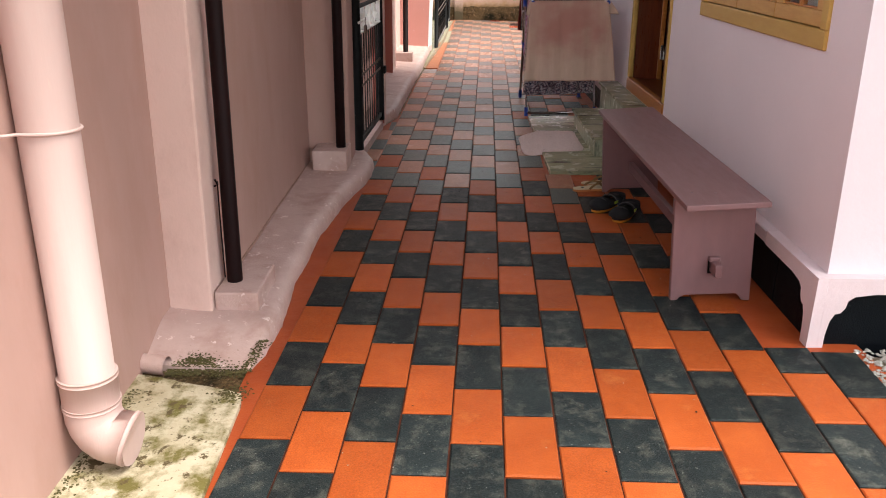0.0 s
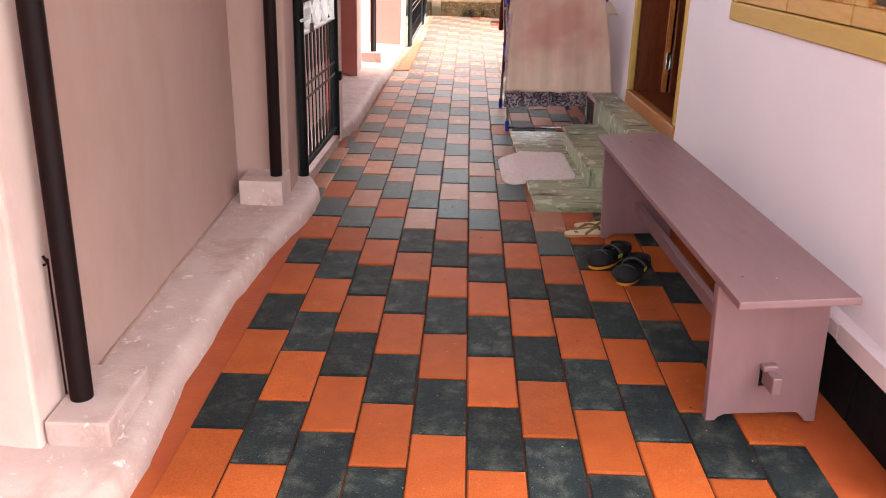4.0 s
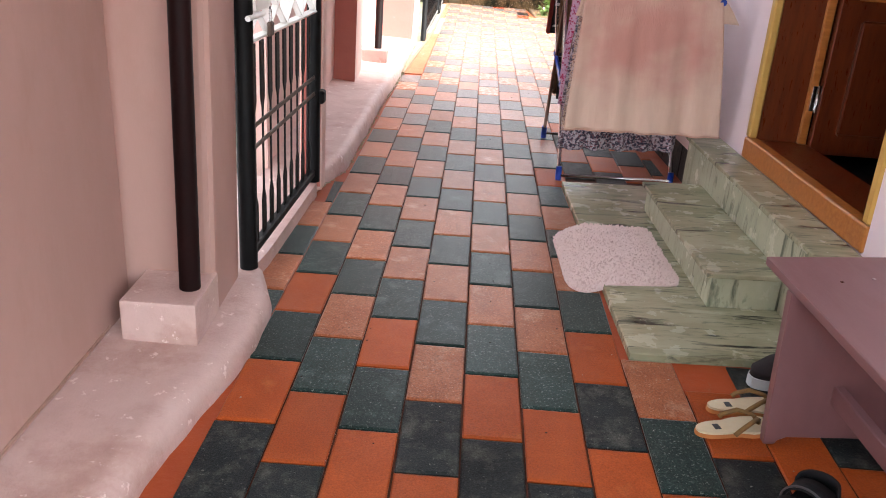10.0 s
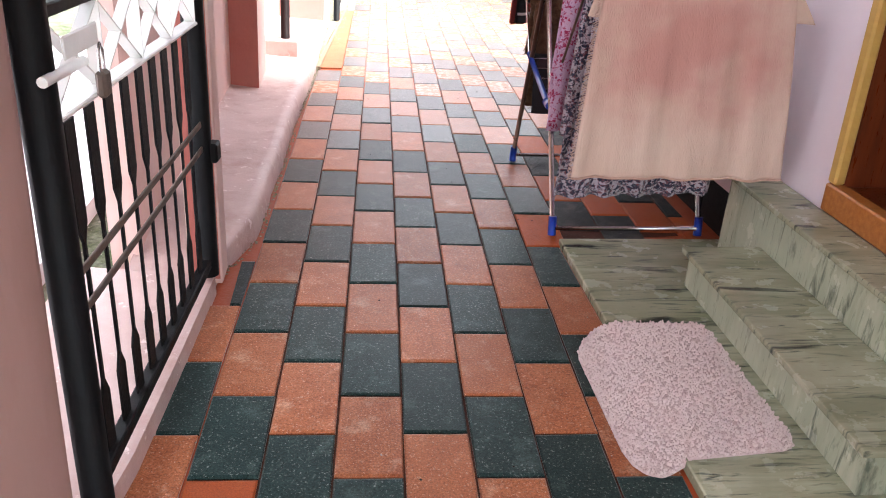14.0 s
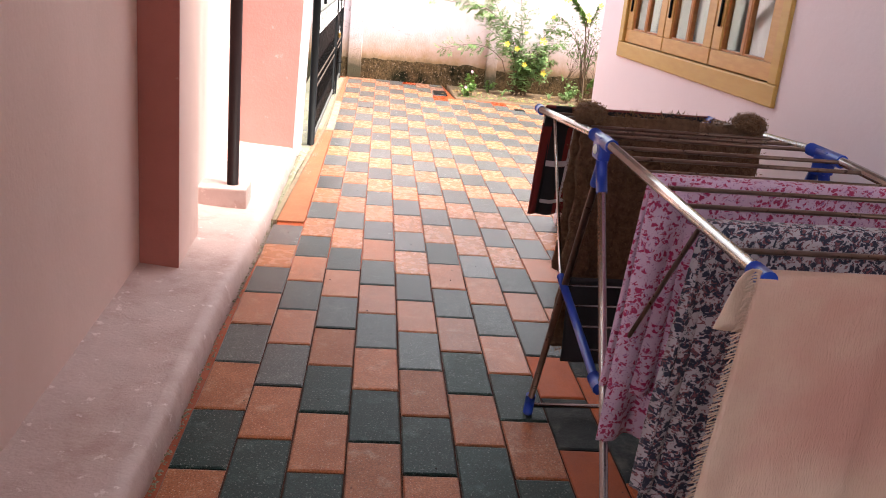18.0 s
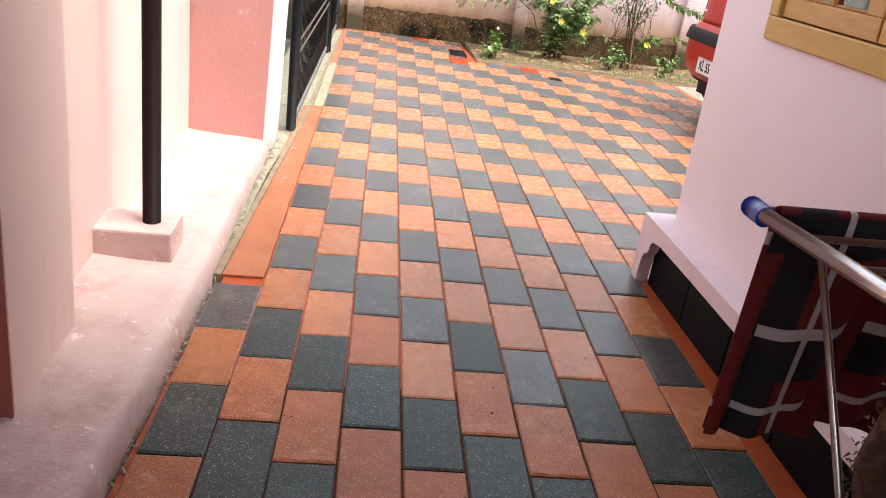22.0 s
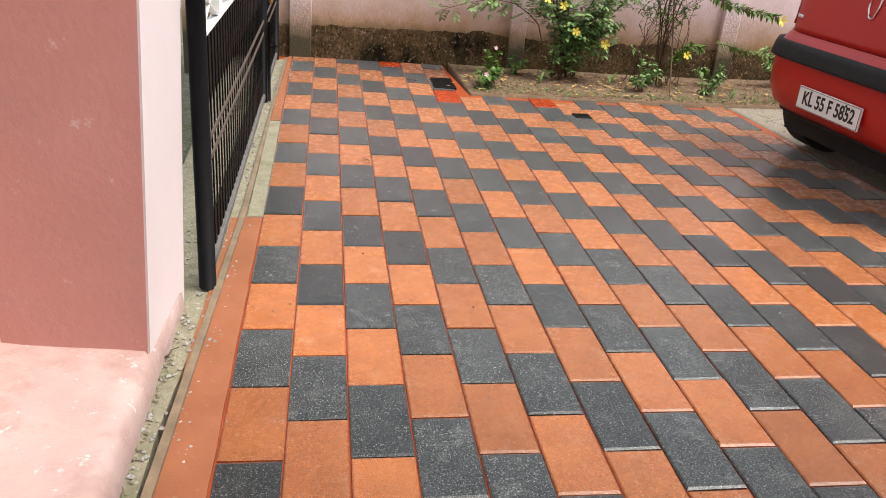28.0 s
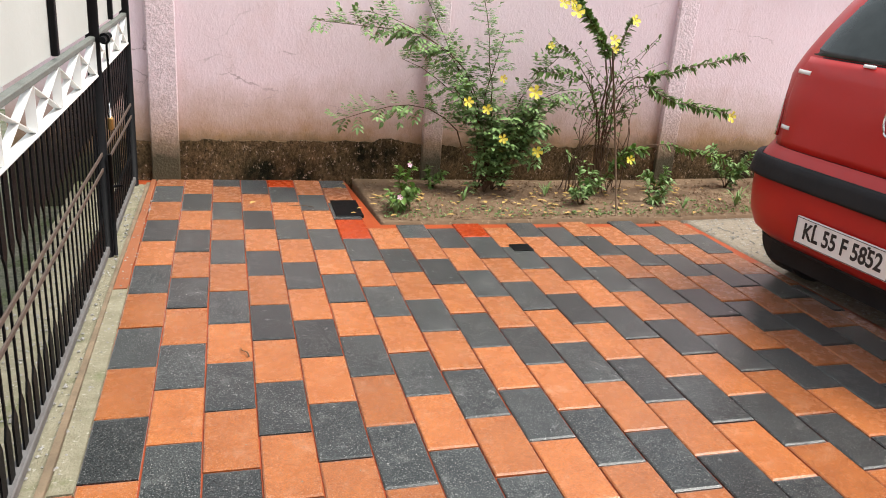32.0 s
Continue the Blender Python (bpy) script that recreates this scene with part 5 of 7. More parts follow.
def cloth_material(name, base, motif, motif2, scale, cover, rough=0.9, dark=None):
    """Printed cotton: scattered motifs of two colours on a pale ground."""
    m = mat(name, base, tuple(v * 0.9 for v in base), 4, rough, 0.05, 0.25, 260)
    nt = m.node_tree
    b = nt.nodes["Principled BSDF"]
    src = b.inputs["Base Color"].links[0].from_socket
    tc = nt.nodes.new("ShaderNodeTexCoord")
    warp = nd(nt, "ShaderNodeTexNoise", Scale=scale * 0.7, Detail=2.0)
    nt.links.new(tc.outputs["UV"], warp.inputs["Vector"])
    add = nt.nodes.new("ShaderNodeVectorMath")
    add.operation = "MULTIPLY_ADD"
    nt.links.new(warp.outputs["Color"], add.inputs[0])
    add.inputs[1].default_value = (0.03, 0.03, 0)
    nt.links.new(tc.outputs["UV"], add.inputs[2])
    for motif_colour, sc, cov in ((motif, scale, cover), (motif2, scale * 1.7, cover * 0.8)):
        vor = nd(nt, "ShaderNodeTexVoronoi", Scale=sc)
        vor.feature = "F1"
        nt.links.new(add.outputs[0], vor.inputs["Vector"])
        det = nd(nt, "ShaderNodeTexNoise", Scale=sc * 3.2, Detail=3.0)
        nt.links.new(add.outputs[0], det.inputs["Vector"])
        sm = nt.nodes.new("ShaderNodeMath")
        sm.operation = "MULTIPLY_ADD"
        nt.links.new(det.outputs["Fac"], sm.inputs[0])
        sm.inputs[1].default_value = 0.9
        nt.links.new(vor.outputs["Distance"], sm.inputs[2])
        rg = nt.nodes.new("ShaderNodeMapRange")
        rg.inputs["From Min"].default_value, rg.inputs["From Max"].default_value = cov + 0.04, cov - 0.04
        nt.links.new(sm.outputs[0], rg.inputs["Value"])
        mx = nt.nodes.new("ShaderNodeMix")
        mx.data_type = "RGBA"
        nt.links.new(rg.outputs[0], mx.inputs["Factor"])
        nt.links.new(src, mx.inputs[6])
        mx.inputs[7].default_value = (*motif_colour, 1)
        src = mx.outputs[2]
    nt.links.new(src, b.inputs["Base Color"])
    b.inputs["Sheen Weight"].default_value = 0.2
    return m


def stripe_material(name, ground, bands):
    """Woven cloth with stripes across its drop and its width (uv in metres)."""
    m = mat(name, ground, tuple(v * 0.85 for v in ground), 5, 0.9, 0.05, 0.3, 220)
    nt = m.node_tree
    b = nt.nodes["Principled BSDF"]
    src = b.inputs["Base Color"].links[0].from_socket
    tc, sep = nt.nodes.new("ShaderNodeTexCoord"), nt.nodes.new("ShaderNodeSeparateXYZ")
    nt.links.new(tc.outputs["UV"], sep.inputs[0])
    for axis, lo, hi, colour in bands:
        up, dn, mu = (nt.nodes.new("ShaderNodeMath") for _ in range(3))
        up.operation, dn.operation, mu.operation = "GREATER_THAN", "LESS_THAN", "MULTIPLY"
        for q, val in ((up, lo), (dn, hi)):
            nt.links.new(sep.outputs[axis], q.inputs[0])
            q.inputs[1].default_value = val
            nt.links.new(q.outputs[0], mu.inputs[0 if q is up else 1])
        mx = nt.nodes.new("ShaderNodeMix")
        mx.data_type = "RGBA"
        nt.links.new(mu.outputs[0], mx.inputs["Factor"])
        nt.links.new(src, mx.inputs[6])
        mx.inputs[7].default_value = (*colour, 1)
        src = mx.outputs[2]
    nt.links.new(src, b.inputs["Base Color"])
    return m


def cloth(name, label, category, material, y, z, top_x, low_x, front, back, folds, amp, thick=0.003, rough_edge=0.0, seed=1, bulge=0.012, slant=0.0, fuzz=0.0, back_x=None, wrinkle=0.0):
    """A cloth over a rod along x: it hangs `front` metres on the near side and `back` metres on the far side."""
    bm = bmesh.new()
    uv = bm.loops.layers.uv.new("uv")
    nu, nv = 56, 46
    total = front + back
    rnd = random.Random(seed)
    ph = [rnd.uniform(0, 6.28) for _ in range(4)]
    rows = []
    for j in range(nv + 1):
        s = front - total * j / nv
        row = []
        for i in range(nu + 1):
            f = i / nu
            near = s >= 0
            d = abs(s) / (front if near else max(back, 1e-3))
            ends = low_x if near or back_x is None else back_x
            x0, x1 = top_x[0] + (ends[0] - top_x[0]) * d ** 0.8, top_x[1] + (ends[1] - top_x[1]) * d ** 0.8
            x = x0 + (x1 - x0) * f
            wave = amp * d ** 0.7 * (math.sin(folds * f * 6.28 + ph[0] + 0.7 * d) + 0.5 * math.sin(folds * 1.9 * f * 6.28 + ph[1]) + 0.6 * noise.noise((f * 4, d * 2, seed)))
            if wrinkle:
                bent = f * 26 + 1.6 * d + 3.2 * noise.noise((f * 3.1, d * 1.4, seed + 5))
                wave += wrinkle * (0.25 + d) * (abs(noise.noise((bent, d * 1.3, seed + 9))) - 0.25) * 1.6
            if abs(s) < 0.03:
                a = s / 0.03 * math.pi / 2
                yy, zz = -bulge * math.sin(a), z + bulge * math.cos(a) * 0.9
            else:
                yy, zz = math.copysign(bulge, -s) - wave * (1 if near else -1) * 1.0, z - (abs(s) - 0.03) * (1 - 0.02 * d)
            zz -= slant * (f - 0.5) * d * (1 if near else 0)
            zz += rough_edge * noise.noise((f * 9, seed * 3.0, 2)) * (1 if d > 0.97 else 0)
            p = Vector((x, y + yy, zz))
            if fuzz:
                p += fuzz * Vector((rnd.uniform(-1, 1), rnd.uniform(-1, 1), rnd.uniform(-1, 1))) + 3 * fuzz * Vector((0, noise.noise(p * 14), noise.noise(p * 11)))
            row.append((bm.verts.new(p), (f * (top_x[1] - top_x[0]), s)))
        rows.append(row)
    for a, b in zip(rows, rows[1:]):
        for k in range(nu):
            quad = (a[k], a[k + 1], b[k + 1], b[k])
            fc = bm.faces.new([q[0] for q in quad])
            fc.smooth = True
            for lp, q in zip(fc.loops, quad):
                lp[uv].uv = q[1]
    ob = tagged(part(name, bm, material), label, category)
    ob.matrix_basis = RACK.copy()
    ob.modifiers.new("thick", "SOLIDIFY").thickness = thick
    return ob


M["peach_cloth"] = mat("peach_cloth", (0.70, 0.53, 0.43), (0.61, 0.435, 0.345), 5.5, 0.92, 0.04, 0.5, 130, squash=(3, 1, 0.45))


def damp_patch(m, centre, reach, colour):
    """A soft-edged damp patch on a cloth, round a place of its width and drop."""
    nt = m.node_tree
    b = nt.nodes["Principled BSDF"]
    src = b.inputs["Base Color"].links[0].from_socket
    tc, mp = nt.nodes.new("ShaderNodeTexCoord"), nt.nodes.new("ShaderNodeMapping")
    mp.inputs["Location"].default_value = (-centre[0] / reach[0], -centre[1] / reach[1], 0)
    mp.inputs["Scale"].default_value = (1 / reach[0], 1 / reach[1], 0)
    nt.links.new(tc.outputs["UV"], mp.inputs[0])
    ln = nt.nodes.new("ShaderNodeVectorMath")
    ln.operation = "LENGTH"
    nt.links.new(mp.outputs[0], ln.inputs[0])
    n = nd(nt, "ShaderNodeTexNoise", Scale=5.5, Detail=5.0)
    nt.links.new(tc.outputs["UV"], n.inputs["Vector"])
    sm = nt.nodes.new("ShaderNodeMath")
    sm.operation = "MULTIPLY_ADD"
    nt.links.new(n.outputs["Fac"], sm.inputs[0])
    sm.inputs[1].default_value = 1.7
    nt.links.new(ln.outputs["Value"], sm.inputs[2])
    r = nt.nodes.new("ShaderNodeMapRange")
    r.interpolation_type = "SMOOTHSTEP"
    r.inputs["From Min"].default_value, r.inputs["From Max"].default_value = 2.15, 0.95
    nt.links.new(sm.outputs[0], r.inputs["Value"])
    x = nt.nodes.new("ShaderNodeMix")
    x.data_type = "RGBA"
    nt.links.new(r.outputs[0], x.inputs["Factor"])
    nt.links.new(src, x.inputs[6])
    x.inputs[7].default_value = (*colour, 1)
    nt.links.new(x.outputs[2], b.inputs["Base Color"])


damp_patch(M["peach_cloth"], (0.30, 0.20), (0.42, 0.30), (0.53, 0.265, 0.225))
M["peach_hem"] = mat("peach_hem", (0.60, 0.40, 0.32), (0.50, 0.31, 0.24), 20, 0.92, 0.04, 0.4, 200)
M["floral_pink"] = cloth_material("floral_pink", (0.68, 0.46, 0.63), (0.40, 0.03, 0.11), (0.36, 0.16, 0.34), 78, 0.84)
M["paisley"] = cloth_material("paisley", (0.50, 0.45, 0.51), (0.025, 0.03, 0.06), (0.20, 0.07, 0.09), 85, 0.98)
M["brown_fleece"] = mat("brown_fleece", (0.20, 0.108, 0.060), (0.095, 0.046, 0.025), 60, 0.97, 0.02, 1.0, 110)
RED, WHITE, DARK = (0.15, 0.011, 0.010), (0.50, 0.46, 0.49), (0.010, 0.010, 0.014)
M["red_check"] = stripe_material("red_check", RED, [(0, 0.03, 0.085, DARK), (1, 0.205, 0.27, DARK), (1, 0.02, 0.08, DARK), (0, 0.40, 0.45, DARK), (1, 0.185, 0.203, WHITE), (1, 0.31, 0.322, WHITE), (0, 0.105, 0.116, WHITE), (1, -0.08, -0.06, WHITE)])
shawl = cloth("shawl", "peach-coloured cotton shawl with a short fringe on the rack", "shawl", M["peach_cloth"], 6.715, 0.988, (0.555, 1.165), (0.515, 1.268), 0.665, 0.13, 3.3, 0.0085, seed=4, bulge=0.012, rough_edge=0.007, wrinkle=0.0042)
row = 57  # points across the cloth
bm = bmesh.new()
tube(bm, [shawl.data.vertices[k].co + Vector((0, -0.001, 0)) for k in range(row)], 0.0042, 6)
part("hem", bm, M["peach_hem"], shawl, "rolled hem of a deeper peach", True)
rf = random.Random(8)
bm = bmesh.new()
edge = [shawl.data.vertices[row * j].co for j in range(39)]
for a, b in zip(edge, edge[1:]):
    for f in (0.1, 0.4, 0.7):
        p = a.lerp(b, f)
        tube(bm, [p, p + Vector((-0.007, -0.001, rf.uniform(-0.004, 0.001))), p + Vector((-0.012 - rf.uniform(0, 0.007), rf.uniform(-0.004, 0.003), -0.007))], 0.0014, 4)
part("fringe", bm, M["peach_cloth"], shawl, "short twisted fringe")
cloth("patterned_cloth", "grey and navy paisley cloth drying on the rack", "cloth", M["paisley"], 6.945, 0.997, (0.578, 1.165), (0.53, 1.13), 0.83, 0.60, 5.0, 0.018, seed=9, slant=-0.02)
cloth("floral_cloth", "lilac cloth with small red flowers drying on the rack", "cloth", M["floral_pink"], 7.235, 1.008, (0.578, 1.16), (0.545, 1.12), 0.70, 0.55, 3.5, 0.020, seed=14, slant=0.05)
cloth("fleece_blanket", "thick dark brown fleece blanket folded over the rack", "blanket", M["brown_fleece"], 7.90, 0.99, (0.60, 1.15), (0.595, 1.12), 0.73, 0.50, 2.5, 0.022, thick=0.02, seed=21, bulge=0.05, fuzz=0.0042)
for x in (0.625, 1.11):
    bm = bmesh.new()
    bmesh.ops.create_icosphere(bm, subdivisions=4, radius=1.0)
    for v in bm.verts:
        v.co *= 1 + 0.12 * noise.noise(v.co * 2.2 + Vector((x * 9, 0, 0))) + 0.05 * noise.noise(v.co * 12)
        v.co = Vector((v.co.x * 0.045, v.co.y * 0.060, v.co.z * 0.030)) + 0.003 * Vector((0, noise.noise(v.co * 31), noise.noise(v.co * 27)))
    ob = part("fleece_roll", bm, M["brown_fleece"], bpy.data.objects["fleece_blanket"], smooth=True)
    ob.location = (x, 7.89, 1.033)
# curly pile of the fleece: short tapered tufts all over it
rl = random.Random(61)
M["fleece_pile"] = mat("fleece_pile", (0.26, 0.150, 0.084), (0.12, 0.062, 0.035), 40, 0.97, 0.02, 0.0, 90, spec=0.1)
blanket = bpy.data.objects["fleece_blanket"]
vs, fs = [], []
for ob in (blanket, *blanket.children):
    for v in ob.data.vertices:
        for k in range(5 if ob is blanket else 2):
            c = v.co + ob.location * (ob is not blanket) + Vector((rl.uniform(-0.006, 0.006), rl.uniform(-0.006, 0.006), rl.uniform(-0.006, 0.006)))
            for sg in ((1, -1) if ob is blanket else (1,)):
                way = (v.normal * sg + 0.9 * Vector((rl.uniform(-1, 1), rl.uniform(-1, 1), rl.uniform(-1, 1)))).normalized()
                side = way.cross(Vector((rl.uniform(-1, 1), rl.uniform(-1, 1), 1))).normalized() * 0.0022
                root = c + v.normal * sg * (0.009 if ob is blanket else 0.0)
                b = len(vs)
                vs += [root - side, root + side, root + way * (rl.uniform(0.006, 0.013) if ob is blanket else rl.uniform(0.003, 0.006))]
                fs.append((b, b + 1, b + 2))
me = bpy.data.meshes.new("pile")
me.from_pydata([tuple(v) for v in vs], [], fs)
me.materials.append(M["fleece_pile"])
pile = new("nap", me)
pile.parent = blanket
pile["label"] = "curly brown nap"
pile["kind"] = "stuff"
cloth("checked_cloth", "dark red checked cloth with white stripes on the rack end", "cloth", M["red_check"], 8.245, 0.985, (0.585, 1.15), (0.575, 1.0), 0.36, 0.40, 3.0, 0.02, seed=33, slant=-0.10, back_x=(0.56, 1.0))
cloth("dark_cloth", "black cloth hanging low inside the rack", "cloth", M["black_canvas"], 7.78, 0.555, (0.60, 1.10), (0.61, 1.08), 0.30, 0.26, 2.0, 0.015, seed=40)

# ---- wrought gates: spear bars below, white lattice band, sheeted bars above ----
M["gate_sheet"] = mat("gate_sheet", (0.56, 0.57, 0.53), (0.50, 0.51, 0.47), 2, 0.6, 0.1, 0.1, 40, stain=(0.40, 0.34, 0.26), stain_at=0.66, stain_scale=2.5)
# Small gate's sheet: grey metal browned to paint in its shade, plus dark stains.
M["tan_shade_sheet"] = mat("tan_shade_sheet", (0.40, 0.25, 0.17), (0.33, 0.20, 0.14), 3, 0.7, 0.1, 0.1, 50, stain=(0.10, 0.06, 0.04), stain_at=0.6, stain_scale=5, squash=(1, 2, 0.8))
M["rail_rust"] = mat("rail_rust", (0.11, 0.075, 0.055), (0.07, 0.05, 0.04), 18, 0.7, 0.1, 0.2, 90)
M["grey_rail"] = mat("grey_rail", (0.16, 0.155, 0.15), (0.11, 0.10, 0.095), 12, 0.6, 0.1, 0.2, 80)

M["pale_rail"] = mat("pale_rail", (0.17, 0.18, 0.16), (0.12, 0.125, 0.11), 12, 0.6, 0.1, 0.2, 80)


def spear_bar(z0, z1, wide, thin):
    """A bar that is flattened into blades at both ends."""
    prof = [(z0, wide), (z0 + 0.13, wide), (z0 + 0.165, thin), (z1 - 0.235, thin), (z1 - 0.20, wide), (z1, wide)]
    bm = bmesh.new()
    rings = [[bm.verts.new((sx * min(w, 0.003), sy * w, z)) for sx, sy in ((-1, -1), (1, -1), (1, 1), (-1, 1))] for z, w in prof]
    for a, b in zip(rings, rings[1:]):
        for k in range(4):
            bm.faces.new((a[k], a[(k + 1) % 4], b[(k + 1) % 4], b[k]))
    bm.faces.new(rings[0]), bm.faces.new(rings[-1][::-1])
    bmesh.ops.recalc_face_normals(bm, faces=bm.faces)
    me = bpy.data.meshes.new("spear_bar")
    bm.to_mesh(me)
    bm.free()
    me.materials.append(M["black_iron"])
    return me


def gate_leaf(name, label, a, b, zb, lat0, lat1, top, spacing, mids, post_r=0.032, rail="grey_rail", posts=(True, True), sheet="gate_sheet", cell=0.30):
    """A leaf from a to b (x, y), its own y axis along the leaf."""
    a, b = Vector(a), Vector(b)
    L = (b - a).length
    turn = math.degrees(math.atan2(-(b - a).x, (b - a).y))
    g = thing(name, label, "gate", (a.x, a.y, 0), turn, "iron gates in the boundary wall")
    for on, y in zip(posts, (0.0, L)):
        if on:
            bm = bmesh.new()
            tube(bm, [(0, y, zb - 0.03), (0, y, top)], post_r, 14)
            part("upright", bm, M["black_iron"], g, "thick black upright")
    boxpart("bottom_rail", (-0.016, 0.016, 0.02, L - 0.02, zb, zb + 0.034), M[rail], g, "grey bottom rail", 0.004)
    for z in mids:
        boxpart("middle_rail", (0.0065, 0.013, 0.02, L - 0.02, z - 0.009, z + 0.009), M["rail_rust"], g, "rusty middle rail", 0.002)
    me = spear_bar(zb + 0.034, lat0, 0.0215, 0.0046)
    n = int(L / spacing)
    for i in range(1, n + 1):
        y = L * i / (n + 1)
        ob = new("spear_bar", me)
        ob.location, ob.parent = (0, y, 0), g
    boxpart("lattice_rail", (-0.019, 0.019, 0.02, L - 0.02, lat0 + 0.012, lat0 + 0.022), M["white_iron"], g, "white lattice rail", 0.003)
    boxpart("top_rail", (-0.014, 0.014, 0.02, L - 0.02, lat1, lat1 + 0.022), M["pale_rail" if rail == "grey_rail" else rail], g, "rail above the lattice", 0.003)
    cells = max(3, round(L / cell))
    cw = (L - 0.06) / cells
    h = lat1 - lat0 - 0.022
    for i in range(cells):
        y0 = 0.03 + i * cw
        for (ya, za), (yb, zc) in (((y0, 0), (y0 + cw, h)), ((y0, h), (y0 + cw, 0)), ((y0 + cw, 0), (y0 + cw, h))):
            bm = bmesh.new()
            p, q = Vector((0, ya, lat0 + 0.022 + za)), Vector((0, yb, lat0 + 0.022 + zc))
            d = (q - p).normalized()
            nrm = Vector((0, -d.z, d.y)) * 0.002
            x0, x1 = (-0.012, 0.012) if ya != yb else (-0.015, 0.015)
            vs = [bm.verts.new(v + s * nrm + Vector((x, 0, 0))) for v in (p, q) for s in (-1, 1) for x in (x0, x1)]
            for idx in ((0, 1, 3, 2), (4, 6, 7, 5), (0, 4, 5, 1), (2, 3, 7, 6), (0, 2, 6, 4), (1, 5, 7, 3)):
                bm.faces.new([vs[k] for k in idx])
            part("lattice_strip", bm, M["white_iron"], g)
    boxpart("sheet", (-0.012, -0.009, 0.02, L - 0.02, lat1 + 0.036, top - 0.02), M[sheet], g, "dull metal sheet", 0.0)
    bars = max(2, round(L / 0.8))
    for i in range(1, bars):
        y = L * i / bars
        boxpart("upper_bar", (-0.008, 0.014, y - 0.017, y + 0.017, lat1 + 0.036, top - 0.036), M["black_iron"], g, bevel=0.003)
    boxpart("head_rail", (-0.018, 0.018, 0.02, L - 0.02, top - 0.035, top), M["black_iron"], g, bevel=0.004)
    return g, L


g1, L1 = gate_leaf("iron_gate", "black iron gate with spear bars and white lattice, closed", (-0.728, 5.575), (-0.672, 6.605), 0.095, 0.835, 1.015, 1.85, 0.104, (0.49, 0.565), rail="black_iron", sheet="tan_shade_sheet", cell=0.25)
# bolt, hasp and padlock of the small gate
bm = bmesh.new()
tube(bm, [(0.030, -0.045, 0.935), (0.034, 0.12, 0.935)], 0.009, 10)
part("slide_bolt", bm, M["white_iron"], g1, "worn pale slide bolt")
boxpart("hasp", (0.022, 0.027, 0.06, 0.22, 0.945, 0.985), M["white_iron"], g1, "worn pale hasp plate", 0.003)
lock = boxpart("padlock", (0.022, 0.042, 0.19, 0.225, 0.85, 0.90), M["rail_rust"], g1, "small dark padlock", 0.006)
bm = bmesh.new()
tube(bm, [(0.032, 0.197, 0.895), (0.032, 0.197, 0.935), (0.032, 0.2075, 0.948), (0.032, 0.218, 0.935), (0.032, 0.218, 0.895)], 0.003, 8)
part("shackle", bm, M["steel"], lock)
boxpart("catch", (0.02, 0.05, L1 - 0.01, L1 + 0.045, 0.44, 0.50), M["black_iron"], g1, "black catch", 0.006)

P = [(-0.354 + 0.038 * (y - 11.98), y) for y in (11.98, 14.42, 14.44, 15.60)]
g2, L2 = gate_leaf("iron_gate", "large black iron gate leaf with spear bars and white lattice", P[0], P[1], 0.03, 0.83, 0.99, 1.95, 0.079, (0.43, 0.50), 0.029, cell=0.38)
g3, _ = gate_leaf("iron_gate", "narrow black iron gate leaf bolted to the larger one", P[2], P[3], 0.03, 0.83, 0.99, 1.95, 0.079, (0.43, 0.50), 0.027, posts=(False, True), cell=0.38)
g2.matrix_basis = g2.matrix_basis @ pose(0, 0, 0, 0.6, 0, 0)
g3.matrix_basis = Matrix.Translation((0, 0, 0.027)) @ g3.matrix_basis @ pose(0, 0, 0, 1.2, 0, 0)
bm = bmesh.new()
tube(bm, [(0.0, 0.0, 1.10), (0.0, -0.035, 1.16), (-0.01, -0.12, 1.24), (-0.02, -0.34, 1.42), (-0.03, -0.75, 1.74)], 0.023, 12)
part("brace", bm, M["black_iron"], g2, "bent black bracing pipe")
bm = bmesh.new()
tube(bm, [(0.045, L2 - 0.05, 1.00), (0.045, L2 + 0.16, 1.00)], 0.014, 12)
tube(bm, [(0.045, L2 + 0.01, 1.00), (0.045, L2 + 0.035, 1.00)], 0.024, 12)
tube(bm, [(0.05, L2 + 0.03, 1.0), (0.052, L2 + 0.035, 0.82), (0.05, L2 + 0.03, 0.70)], 0.005, 8)
part("latch_bolt", bm, M["black_iron"], g2, "black latch bolt with a drop rod")
bm = bmesh.new()
tube(bm, [(0.04, L2 - 0.02, 0.50), (0.04, L2 - 0.02, 0.02)], 0.009, 8)
tube(bm, [(0.04, L2 - 0.02, 0.35), (0.09, L2 - 0.03, 0.36)], 0.006, 8)
part("drop_bolt", bm, M["black_iron"], g2, "black drop bolt")
plock = boxpart("padlock", (0.035, 0.06, L2 + 0.01, L2 + 0.05, 0.60, 0.66), mat("brass", (0.42, 0.26, 0.09), None, 12, 0.4, metal=0.9), g2, "brass padlock", 0.008)
bm = bmesh.new()
tube(bm, [(0.047, L2 + 0.018, 0.655), (0.047, L2 + 0.018, 0.71), (0.047, L2 + 0.03, 0.725), (0.047, L2 + 0.042, 0.71), (0.047, L2 + 0.042, 0.655)], 0.0035, 8)
part("shackle", bm, M["steel"], plock)

